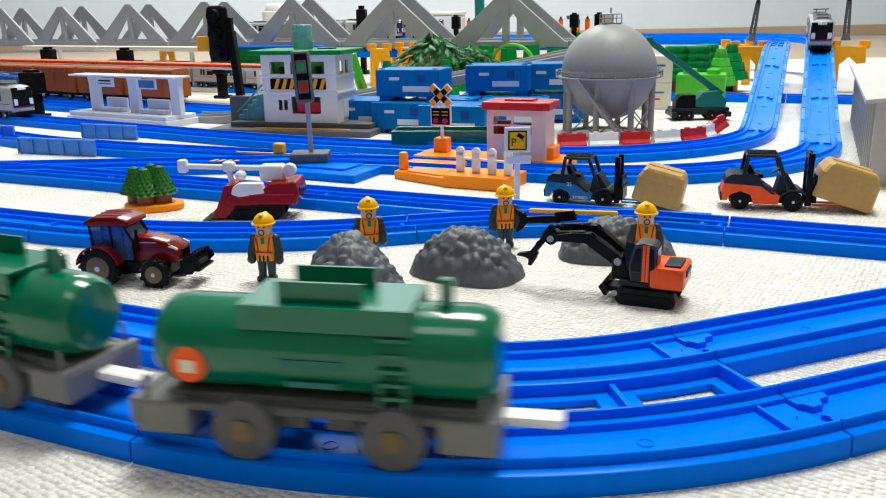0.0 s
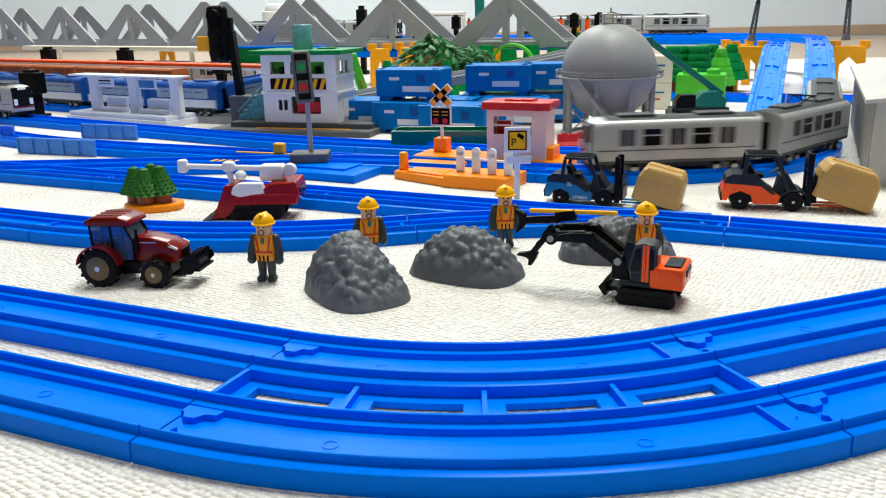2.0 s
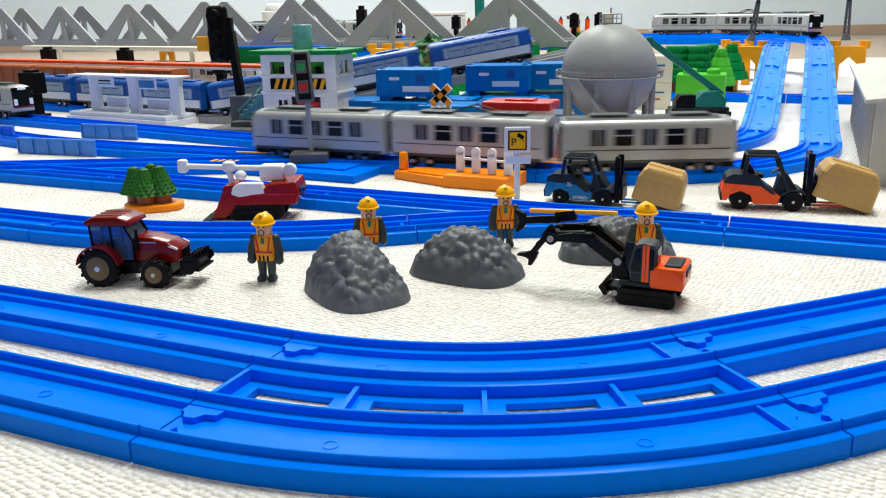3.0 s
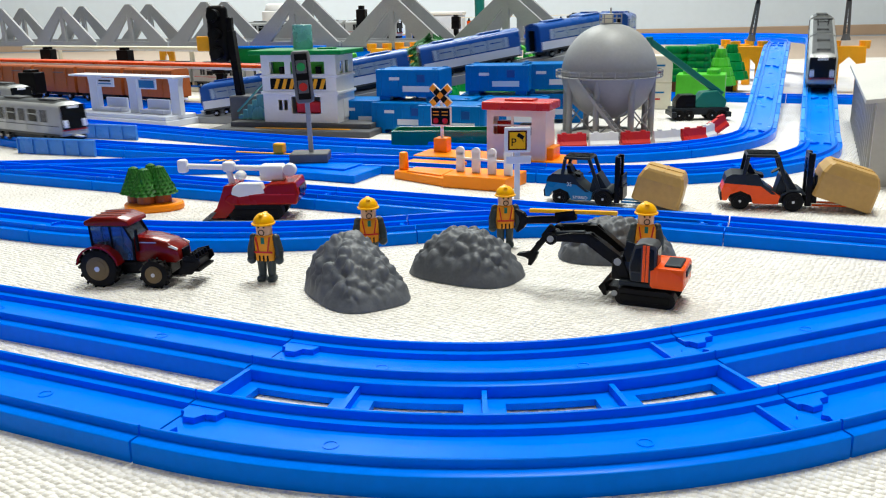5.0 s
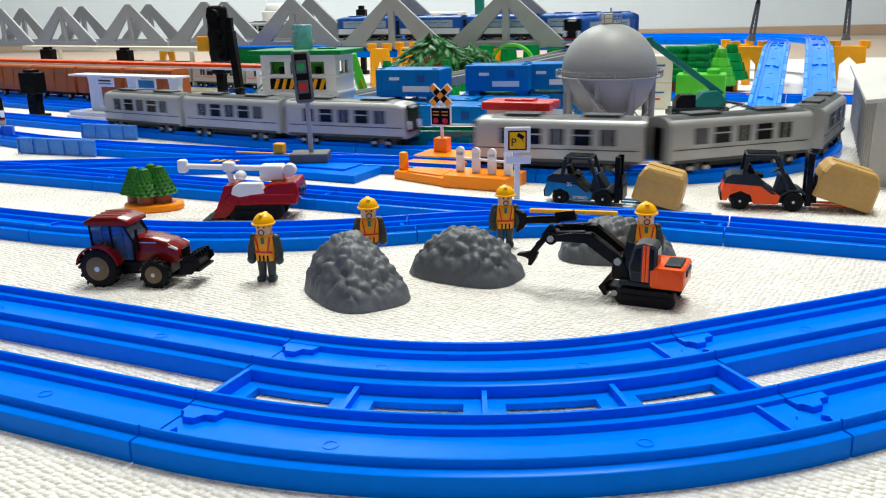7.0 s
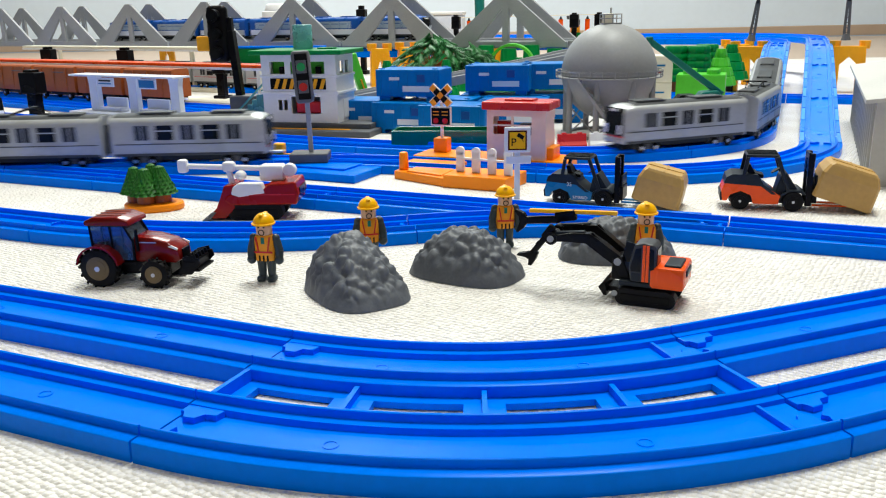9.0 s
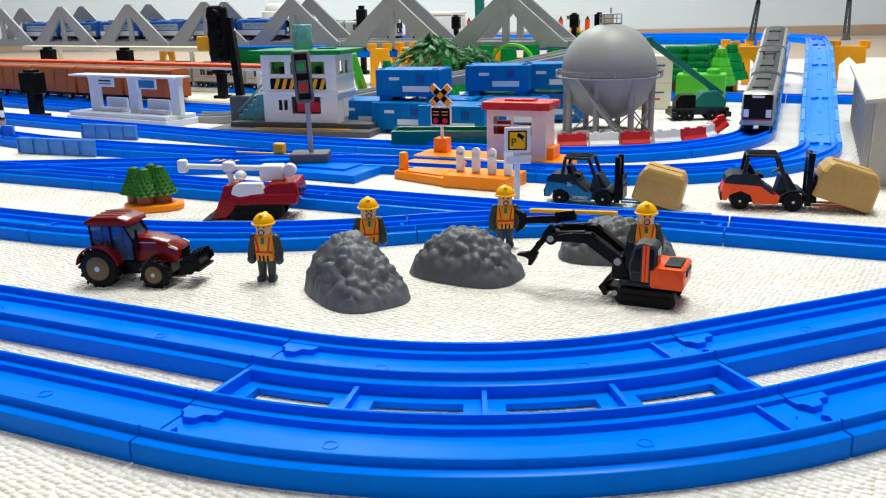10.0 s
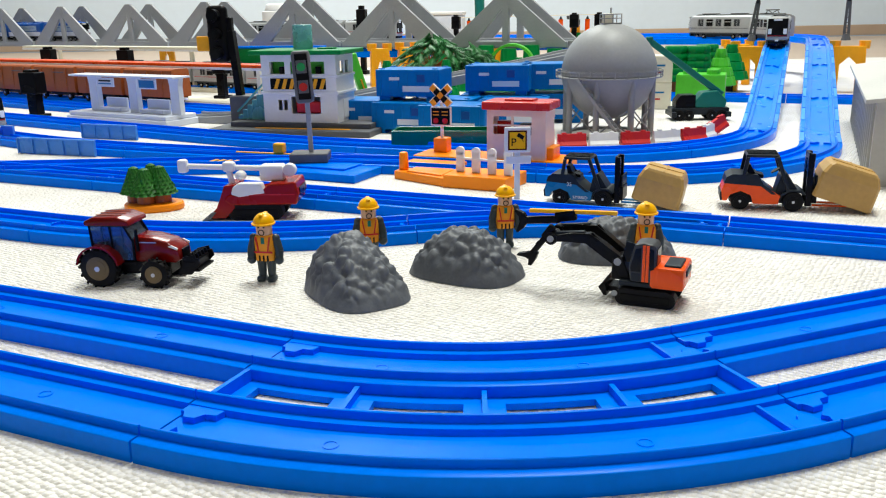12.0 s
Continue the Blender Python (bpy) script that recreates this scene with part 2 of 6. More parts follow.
TREAD = 0.0075
PROFILE = [(0, 0.0050), (0.0092, 0.0050), (0.0096, 0.0074), (0.0130, 0.0075), (0.0132, 0.0104), (0.0136, 0.0107), (0.0142, 0.0107), (0.0145, 0.0104),
           (0.0147, 0.0076), (0.0186, 0.0075), (0.0190, 0.0072), (0.0192, 0.0)]
RING = [(-o, z) for o, z in reversed(PROFILE[1:])] + PROFILE
RAILS = []


def rail(path, s0, s1, label, m=BLUE, drop=0.0, group="blue toy rails", depth=None, barred=False):
    """One lift-out rail piece: grooved body, joint tongue and socket clips, stud in the bed."""
    s0, s1 = s0 + 0.0004, s1 - 0.0004
    mid = (s0 + s1) / 2
    c = path.at(mid)
    d = path.at(mid + 0.005) - path.at(mid - 0.005)
    base = Matrix.Translation((c.x, c.y, 0)) @ Matrix.Rotation(math.atan2(d.y, d.x), 4, "Z")
    inv = base.inverted()
    n = max(2, int((s1 - s0) / 0.009))
    rings = []
    for i in range(n + 1):
        s = s0 + (s1 - s0) * i / n
        p, q = path.at(s), path.at(s + 0.002) - path.at(s - 0.002)
        q.normalize()
        z = path.z(s)
        low = 0.0 if depth is None else max(0.0, z - depth)
        rings.append([inv @ Vector((p.x - q.y * o, p.y + q.x * o, (z + h) if h > 0 else (low if depth is not None else z))) for o, h in RING])
    bm = loft(rings)
    ob = part("toy_rail", bm, m, smooth=True)
    ob.matrix_world = base
    tagged(ob, label, "toy rail", group)
    RAILS.append(ob)

    def local(s, o, z):
        p, q = path.at(s), path.at(s + 0.002) - path.at(s - 0.002)
        q.normalize()
        return inv @ Vector((p.x - q.y * o, p.y + q.x * o, path.z(s) + z))
    def plate(name, outline, z0, z1):
        """A moulded plate in the bed; outline: metres along the rail and to its left."""
        b2 = bmesh.new()
        lo = [b2.verts.new(local(a, o, z0)) for a, o in outline]
        hi = [b2.verts.new(local(a, o, z1)) for a, o in outline]
        b2.faces.new(hi)
        for i in range(len(outline)):
            j = (i + 1) % len(outline)
            b2.faces.new((lo[i], lo[j], hi[j], hi[i]))
        bmesh.ops.bevel(b2, geom=[e for e in b2.edges if e.verts[0] in hi and e.verts[1] in hi], offset=0.0003, segments=2, affect="EDGES", profile=0.5)
        return part(name, b2, m, ob)
    if barred:
        plate("joint_bed", [(s0, -0.0091), (s0 + 0.0125, -0.0091), (s0 + 0.0125, 0.0091), (s0, 0.0091)], 0.0046, 0.0060)
        plate("joint_bar", [(s0 + 0.0112, -0.0092), (s0 + 0.0128, -0.0092), (s0 + 0.0128, 0.0092), (s0 + 0.0112, 0.0092)], 0.0046, 0.0073)
        plate("joint_socket", [(s0, 0.0092), (s0, 0.0020), (s0 + 0.0050, 0.0012), (s0 + 0.0062, 0.0040), (s0 + 0.0112, 0.0046), (s0 + 0.0112, 0.0092)], 0.0056, 0.0073)
    plate("joint_tongue", [(s1 - 0.0150, -0.0092), (s1 - 0.0142, -0.0052), (s1 - 0.0096, -0.0050), (s1 - 0.0080, -0.0014), (s1 - 0.0036, -0.0010), (s1 - 0.0020, -0.0046), (s1, -0.0046), (s1, -0.0092)], 0.0046, 0.0073)
    plate("joint_hook", [(s1 - 0.0052, 0.0092), (s1 - 0.0060, 0.0046), (s1 - 0.0034, 0.0024), (s1 - 0.0026, 0.0032), (s1 - 0.0042, 0.0052), (s1 - 0.0024, 0.0092)], 0.0046, 0.0068)
    # Strips along the ramp treads; every second one is a painted sheen.
    if m is RAMP_BLUE:
        k = 4
        for sg in (1, -1):
            for i in range(k):
                a, b = s0 + (s1 - s0) * (i + 0.04) / k, s0 + (s1 - s0) * (i + 0.96) / k
                ring2 = []
                for q in range(5):
                    ss = a + (b - a) * q / 4
                    ring2.append([local(ss, sg * o, z) for o, z in ((0.0151, 0.0076), (0.0184, 0.0076), (0.0184, 0.0082), (0.0151, 0.0082))])
                part("tread_shine_strip", loft(ring2), SHINE_STRIP if i % 2 else RAMP_BLUE, ob)
    for f in (0.27, 0.73):
        s = s0 + (s1 - s0) * f
        stud = loft([[(r * math.cos(a), r * math.sin(a), z) for a in np.linspace(0, 2 * math.pi, 20, endpoint=False)] for r, z in ((0.0027, 0), (0.0027, 0.00045), (0.0021, 0.00045), (0.0021, 0))], cap=False)
        bmesh.ops.translate(stud, vec=local(s, 0, 0.0048), verts=stud.verts)
        part("stud", stud, m, ob)
    return ob


def lay(path, cuts, label, m=BLUE, depth=None, bars=()):
    """A run of rail pieces; bars: starts of the pieces that have a cross bar at their socket end."""
    for a, b in zip(cuts, cuts[1:]):
        rail(path, a, b, label, m, depth=depth, barred=a in bars)


RAILLABEL = "glossy bright blue plastic toy rail lying on the mat"
CX, CY = 0.0196, 0.5038
T_A, T_B = -23.98, 21.02


def arc_start(r, th):
    return CX + r * math.sin(radians(th)), CY - r * math.cos(radians(th))


# near double curve with its straight continuations; the path runs from right to left
def near_path(r):
    x, y = arc_start(r, T_B)
    d = Vector((math.cos(radians(T_B)), math.sin(radians(T_B))))
    p = Path(x + d.x * 0.43, y + d.y * 0.43, 180 + T_B)
    p.go(0.43)
    p.arc(r, -45)
    p.go(0.64)
    return p


NEAR_OUT, NEAR_IN = near_path(0.275), near_path(0.215)
for p, r in ((NEAR_OUT, 0.275), (NEAR_IN, 0.215)):
    a = 0.43 + r * radians(45)
    lay(p, [0.002, 0.216, 0.43, a, a + 0.214, a + 0.428, a + 0.64], RAILLABEL, bars=(0.216, 0.43))

# straight middle line with the branch that joins it
MID = Path(-0.60, 0.7326 + 0.10, -24.2)
MID.go(1.2)
mid0 = 0.2452
lay(MID, [mid0 - 0.214, mid0, mid0 + 0.107, mid0 + 0.321, mid0 + 0.321 + 0.230, mid0 + 0.321 + 0.230 + 0.050, mid0 + 0.815, mid0 + 0.95], RAILLABEL)
BRANCH = Path(-0.254 - 0.913 * 0.25, 0.526 + 0.407 * 0.25, -24)
BRANCH.go(0.25).arc(0.361, 38).arc(0.300, -38)
lay(BRANCH, [0.036, 0.25, 0.25 + 0.361 * radians(38), BRANCH.l - 0.012], RAILLABEL)

# down line: deck at the back, curve, ramp, curve, across the crossing to the far corner
RDIR = Vector((0.391, 0.921))
H_DECK = 0.0675
DOWN = Path(0.55 - 0.921 * 0.70, 1.933 + 0.391 * 0.70, -23)
DOWN.go(0.70).arc(0.275, -90).go(0.25)
d_top = DOWN.l
DOWN.go(0.594)
d_foot = DOWN.l
DOWN.arc(0.215, -90)
d_t4 = DOWN.l
DOWN.go(0.43)
DOWN.go(0.20, -14)
DOWN.go(0.9)
DOWN.z = ease(d_top, d_foot, H_DECK, 0.0)
UP = Path(-1.009, 1.4255, -33)
UP.go(0.9).go(0.2, 10).go(0.15)
u_t5 = UP.l
UP.arc(0.215, 90)
u_foot = UP.l
UP.go(0.51)
u_top = UP.l
UP.go(0.08).arc(0.215, 90).go(1.10)
UP.z = ease(u_foot, u_top, 0.0, H_DECK)
lay(DOWN, [d_top, d_top + 0.191, d_top + 0.382, d_foot], "bright blue plastic toy ramp rail sloping down from the viaduct", RAMP_BLUE, 0.004)
lay(DOWN, [d_foot, (d_foot + d_t4) / 2, d_t4, d_t4 + 0.214, d_t4 + 0.43, d_t4 + 0.63, d_t4 + 0.844, d_t4 + 1.058, d_t4 + 1.272, d_t4 + 1.486], RAILLABEL)
lay(UP, [u_foot, u_foot + 0.17, u_foot + 0.34, u_top], "bright blue plastic toy ramp rail climbing to the viaduct", RAMP_BLUE, 0.004)
lay(UP, [0.044, 0.258, 0.472, 0.686, 0.9, 1.1, u_t5, (u_t5 + u_foot) / 2, u_foot], RAILLABEL)
DECKLABEL = "bright blue plastic toy rail raised on yellow viaduct piers"
lay(DOWN, [0.0, 0.216, 0.43, 0.70, 0.70 + 0.216, 1.132, d_top], DECKLABEL, BLUE, 0.004)
lay(UP, [u_top, u_top + 0.08, u_top + 0.08 + 0.169, u_top + 0.08 + 0.338, u_top + 0.632, u_top + 0.846, u_top + 1.06, u_top + 1.274, UP.l], DECKLABEL, BLUE, 0.004)

# station line and the line that climbs behind the containers to the truss bridges
STATION = Path(-0.33 - 0.829 * 1.5, 1.135 + 0.559 * 1.5, -34)
STATION.go(1.5)
STATION.arc(0.30, 42)
STATION.go(0.23)
c_turn = STATION.l
STATION.arc(0.20, 142)
c_bridge = STATION.l
STATION.go(1.9)
STATION.z = ease(1.50, 2.10, 0.0, 0.077)
lay(STATION, [0.21, 0.424, 0.638, 0.852, 1.066, 1.28, 1.494], "blue plastic toy rail behind the station platform")
lay(STATION, [1.494, 1.72, c_turn, c_turn + 0.165, c_turn + 0.33, c_bridge], "grey plastic toy ramp rail climbing behind the containers", GREY, 0.004)
lay(STATION, [c_bridge + 0.214 * i for i in range(9)], "grey plastic toy bridge deck rail", GREY, 0.006)
# crossover from the down line towards the middle line
CROSS = Path(0, 0, 0)
CROSS.p, CROSS.h = DOWN.at(d_t4 + 0.10), radians(157)
CROSS.pts = [(0.0, CROSS.p.x, CROSS.p.y)]
CROSS.arc(0.36, 23).go(0.24).arc(0.36, -24).go(0.6)
CROSS.z = lambda s: 0.0003
lay(CROSS, [0.02, 0.1445, 0.3845, 0.5353, 0.75], RAILLABEL)


class Joined:
    """One line that follows a, then b from the place where b leaves a."""

    def __init__(self, a, s, b):
        self.a, self.s, self.b = a, s, b

    def at(self, s):
        return self.a.at(s) if s < self.s else self.b.at(s - self.s)

    def z(self, s):
        return self.a.z(s) if s < self.s else 0.0003


DOWN_B = Joined(DOWN, d_t4 + 0.10, CROSS)


# ---- room ----
def room():
    x0, x1, y0, y1 = -3.2, 3.4, -1.6, 3.8
    floor = part("floor", box(x1 - x0, y1 - y0, 0.1, (x0 + x1) / 2, (y0 + y1) / 2, -0.1045), WOODFLOOR)
    tagged(floor, "pale brown wooden room floor", "floor", kind="structure")
    rug = part("play_mat", box(3.9, 3.10, 0.004, -0.75, 0.65, -0.004, bev=0.0015), RUGMAT)
    tagged(rug, "off-white woven mat with a knobbly texture on the floor", "mat", kind="structure")
    for nm, sx, sy, x, y in (("wall_north", x1 - x0 + 0.2, 0.1, (x0 + x1) / 2, y1 + 0.05), ("wall_south", x1 - x0 + 0.2, 0.1, (x0 + x1) / 2, y0 - 0.05),
                             ("wall_east", 0.1, y1 - y0, x1 + 0.05, (y0 + y1) / 2), ("wall_west", 0.1, y1 - y0, x0 - 0.05, (y0 + y1) / 2)):
        tagged(part(nm, box(sx, sy, ROOM_Z, x, y, 0), WALLMAT if nm == "wall_north" else (DIMWALL if nm == "wall_south" else SIDEWALL)), "plain room wall", "wall", kind="structure")
    base = part("baseboard", box(x1 - x0, 0.012, 0.045, (x0 + x1) / 2, y1 - 0.008, 0, bev=0.003), WOODFLOOR)
    tagged(base, "pale brown wooden skirting along the wall", "baseboard", kind="structure")
    c = part("ceiling", box(x1 - x0 + 0.2, y1 - y0 + 0.2, 0.1, (x0 + x1) / 2, (y0 + y1) / 2, ROOM_Z), CEILMAT)
    tagged(c, "plain white ceiling", "ceiling", kind="structure")
    # Unseen fittings at the lamp places; the last houses the added front fill.
    for x, y in ((0.4, 1.1), (-0.4, 3.0), (-0.1, -0.75)):
        l = part("unseen_light_fitting", box(0.92, 0.92, 0.06, x, y, ROOM_Z - 0.07, bev=0.01), WHITE)
        tagged(l, "unseen square white ceiling light fitting", "ceiling light", "ceiling lights")


room()


# ---- trains ----
def pane(name, x, y, z, w, h, parent, m=GLASSDARK, t=0.0008, axis="y"):
    """A window pane set in a side (axis y) or an end (axis x)."""
    if axis == "y":
        return part(name, box(w, t, h, x, y, z), m, parent)
    return part(name, box(t, w, h, x, y, z), m, parent)


def wheelset(parent, x, r, y=0.0150, tyre=MIDGREY, hub=SILVERDISC, w=0.0042):
    for sg in (1, -1):
        m = pose(x, sg * (y - w / 2), r, 90, 0, 0)
        wh = part("wheel", cyl(r, w, 0, 0, -w / 2, n=28, m=m, bev=0.0006), tyre, parent, smooth=True)
        m2 = pose(x, sg * (y + 0.0003), r, 90, 0, 0)
        part("hub", cyl(r * 0.36, 0.0012, 0, 0, -0.0006, n=16, m=m2), hub, wh)


def roof_profile(half, z0, z1, crown, n=9):
    """Cross-section of a coach: upright sides, rounded roof."""
    pts = [(-half, z0), (-half, z1)]
    for i in range(1, n):
        a = math.pi * (1 - i / n)
        pts.append((half * math.cos(a), z1 + crown * math.sin(a) ** 0.8))
    return pts + [(half, z1), (half, z0)]


def coach(name, label, length, body, roofm, stripe, cab=None, group="", half=0.0165, z0=0.0095, z1=0.0385, crown=0.0065, windows=2, pantograph=False, win=None):
    """A toy coach; its front is +x. cab: 'front' or 'rear' for a driving end."""
    e = thing(name, Matrix(), label, "toy train car", group)
    ends = []
    L = length / 2
    prof = roof_profile(half, z0, z1, crown)

    def section(x, k=1.0, dz=0.0, cut=0.0):
        return [(x, y * k, z0 + (z - z0) * (1 - cut) if z > z1 - 0.001 else z) for y, z in prof]
    xs = [(-L, 1, 0), (L, 1, 0)]
    if cab == "front":
        xs = [(-L, 1, 0), (L - 0.012, 1, 0), (L - 0.004, 0.97, 0.02), (L, 0.90, 0.10)]
    if cab == "rear":
        xs = [(-L, 0.90, 0.10), (-L + 0.004, 0.97, 0.02), (-L + 0.012, 1, 0), (L, 1, 0)]
    part("body", loft([section(x, k, 0, c) for x, k, c in xs]), body, e, smooth=True)
    rp = [(y * 0.93, z + 0.0006) for y, z in prof[2:-2]]
    rl, rr = -L + (0.012 if cab == "rear" else 0.002), L - (0.012 if cab == "front" else 0.002)
    low_z = rp[0][1] - 0.003
    part("roof", loft([[(x, y, z) for y, z in rp] + [(x, rp[-1][0], low_z), (x, rp[0][0], low_z)] for x in (rl, rr)]), roofm, e, smooth=True)
    for x in (-length * 0.25, length * 0.22):
        part("air_conditioner", box(length * 0.22, half * 0.95, 0.0022, x, 0, z1 + crown - 0.0002, bev=0.0008), roofm, e)
    if pantograph:
        pg = None
        for sg in (1, -1):
            pg = rod((-0.018, sg * 0.006, z1 + crown + 0.002), (-0.002, sg * 0.008, z1 + crown + 0.007), 0.0007, 6, bm=pg)
            pg = rod((0.014, sg * 0.006, z1 + crown + 0.002), (-0.002, sg * 0.008, z1 + crown + 0.007), 0.0007, 6, bm=pg)
        pg = rod((-0.002, -0.012, z1 + crown + 0.0072), (-0.002, 0.012, z1 + crown + 0.0072), 0.0008, 6, bm=pg)
        part("pantograph", pg, BLACK, e)
    span = length * 0.74
    for sg in (1, -1):
        y = sg * (half + 0.0001)
        n = windows * 2 + 1
        for i in range(n):
            x = -span / 2 + span * (i + 0.5) / n
            if i % 2 == 0:
                d = part("door", box(0.0150, 0.0006, z1 - z0 - 0.005, x, y, z0 + 0.003), body, e)
                for k in (-1, 1):
                    part("door_window", box(0.0056, 0.0012, 0.0128, x + k * 0.0033, y, z0 + 0.0140), win or DOORGLASS, d)
            else:
                fr = part("window", box(0.0152, 0.0012, 0.0128, x, y, z0 + 0.0140), win or GLASSDARK, e)
                part("window_rail", box(0.0152, 0.0016, 0.0011, x, y, z0 + 0.0215), body, fr)
        part("waist_band", box(length * 0.94, 0.0008, 0.0008, 0, y, z0 + 0.0100), stripe, e)
        part("sill_band", box(length * 0.96, 0.0010, 0.0022, 0, y, z0), ROOFGREY, e)
    part("underframe", box(length * 0.86, half * 1.55, 0.0060, 0, 0, 0.0045, bev=0.001), DARK, e)
    for x in (-length * 0.30, length * 0.30):
        part("bogie", box(0.026, half * 1.75, 0.0055, x, 0, 0.0030, bev=0.001), MIDGREY, e)
        wheelset(e, x - 0.0075, 0.0048, 0.0155, BLACK)
        wheelset(e, x + 0.0075, 0.0048, 0.0155, BLACK)
    part("coupler", box(0.016, 0.005, 0.002, -L - 0.004, 0, 0.008, bev=0.0006), WHITE, e)
    for which, sg in (("front", 1), ("rear", -1)):
        if cab == which:
            x = sg * (L + 0.0002)
            tilt = pose(sg * (L + 0.0008), 0, z0 + 0.0125, 0, -sg * 4, 0)
            ws = part("windscreen", box(0.0026, half * 1.74, 0.0250, 0, 0, -0.0055, bev=0.0010, m=tilt), GLASSDARK, e)
            for k in (1, -1):
                part("lamp_panel", box(0.0032, half * 0.34, 0.0085, 0, k * half * 0.66, -0.0040, bev=0.0008, m=tilt), LILAC, ws)
            part("roof_dome", box(0.0040, half * 0.86, 0.0046, -sg * 0.0006, 0, 0.0150, bev=0.0014, m=tilt), WHITE, ws)
            part("front_stripe", box(0.0022, half * 1.75, 0.0028, x - sg * 0.0006, 0, z0 + 0.0052, bev=0.0006), RED, e)
            part("skirt", box(0.010, half * 1.55, 0.0055, sg * (L - 0.004), 0, 0.0042, bev=0.0015), BLACK, e)
            part("front_lip", box(0.0030, half * 1.80, 0.0026, x - sg * 0.0008, 0, z0 + 0.0012, bev=0.0006), STEEL, e)
        else:
            part("gangway", box(0.0016, 0.0125, 0.0260, sg * (L + 0.0006), 0, z0 + 0.001, bev=0.0005), BLACK, e)
    return e


def tanker():
    GREY = WAGONGREY
    e = thing("tank_wagon", Matrix(), "deep green toy tank wagon with grey underframe", "toy tank wagon", "green tank train")
    r = 0.0144
    zc = 0.0316
    rings = []
    for x, k in ((-0.0555, 0.55), (-0.0545, 0.80), (-0.052, 0.93), (-0.047, 1.0), (0.0425, 1.0), (0.0470, 0.93), (0.0495, 0.80), (0.0503, 0.55)):
        rings.append([(x, r * k * math.cos(a), zc + r * k * math.sin(a)) for a in np.linspace(0, 2 * math.pi, 32, endpoint=False)])
    part("tank_barrel", loft(rings), DKGREEN, e, smooth=True)
    part("walkway", box(0.052, 0.025, 0.0018, 0, 0, zc + r - 0.0002, bev=0.0004), DKGREEN, e)
    for sg in (1, -1):
        part("walkway_side", box(0.052, 0.0014, 0.0075, 0, sg * 0.0120, zc + r - 0.006), DKGREEN, e)
        part("guard_rail", box(0.026, 0.0012, 0.0062, -0.002, sg * 0.008, zc + r + 0.0015), DKGREEN, e)
        lad = None
        for k in (-1, 1):
            lad = bar((0.0205 + k * 0.0038, sg * (r + 0.0012), 0.016), (0.0205 + k * 0.0038, sg * (r * 0.72), zc + r * 0.72 + 0.004), 0.0014, 0.0014, bm=lad)
        for i in range(6):
            z = 0.018 + i * 0.0042
            y = r + 0.0012 - max(0, z - zc) * 0.32
            lad = bar((0.0165, sg * y, z), (0.0245, sg * y, z), 0.0011, 0.0011, bm=lad)
        part("ladder", lad, DKGREEN, e)
        part("emblem", cyl(0.0055, 0.0008, 0, 0, 0, n=28, m=pose(-0.042, sg * (r * 0.985), zc - 0.003, sg * -90, 0, 0)), ORANGEPAINT, e, "orange round emblem")
        part("emblem_mark", box(0.0045, 0.0006, 0.0040, -0.042, sg * (r * 0.985 + 0.0009), zc - 0.0054), CREAM, e)
        part("lettering_bar", box(0.020, 0.0006, 0.0024, -0.004, sg * (r + 0.0001), zc - 0.002), TEAL, e)
        part("lettering_bar", box(0.016, 0.0006, 0.0018, -0.004, sg * (r * 0.95), zc - 0.0085), TEAL, e)
        part("side_sill", box(0.093, 0.003, 0.0028, -0.0025, sg * 0.0140, 0.0140, bev=0.0006), MIDGREY, e)
    part("underframe", box(0.099, 0.020, 0.005, -0.003, 0, 0.0125, bev=0.0008), WAGONGREY, e)
    for x in (-0.012, 0.004, 0.036):
        part("brake_box", box(0.010, 0.024, 0.0050, x, 0, 0.0085, bev=0.0008), MIDGREY, e)
    for x in (-0.050, 0.0410):
        part("end_platform", box(0.0175, 0.033, 0.0105, x * 1.03, 0, 0.0060, bev=0.001), GREY, e)
        part("buffer_beam", box(0.003, 0.034, 0.008, x * 1.2, 0, 0.0095, bev=0.0006), GREY, e)
        for sg in (1, -1):
            part("handrail", rod((x * 1.14, sg * 0.014, 0.017), (x * 1.14, sg * 0.014, 0.024), 0.0008, 6), GREY, e)
    part("valve", box(0.004, 0.004, 0.009, 0.034, 0, zc + r - 0.001, bev=0.0008), DKGREEN, e)
    for x in (-0.0250, 0.0205):
        wheelset(e, x, 0.0098, 0.0178, MIDGREY, GOLDRIM, 0.005)
    part("coupler", box(0.019, 0.0075, 0.0035, 0.0590, 0, 0.0095, bev=0.0012), WHITE, e, "white hook coupler")
    return e


def car_pose(path, s, gap):
    """Pose of a car whose middle is at s; its bogies are gap apart on the track."""
    a, b = path.at(s + gap / 2), path.at(s - gap / 2)
    za, zb = path.z(s + gap / 2), path.z(s - gap / 2)
    c = Vector(((a.x + b.x) / 2, (a.y + b.y) / 2, (za + zb) / 2 + TREAD))
    x = Vector((a.x - b.x, a.y - b.y, za - zb)).normalized()
    y = Vector((-x.y, x.x, 0)).normalized()
    z = x.cross(y)
    return Matrix.Translation(c) @ Matrix((x, y, z)).transposed().to_4x4()


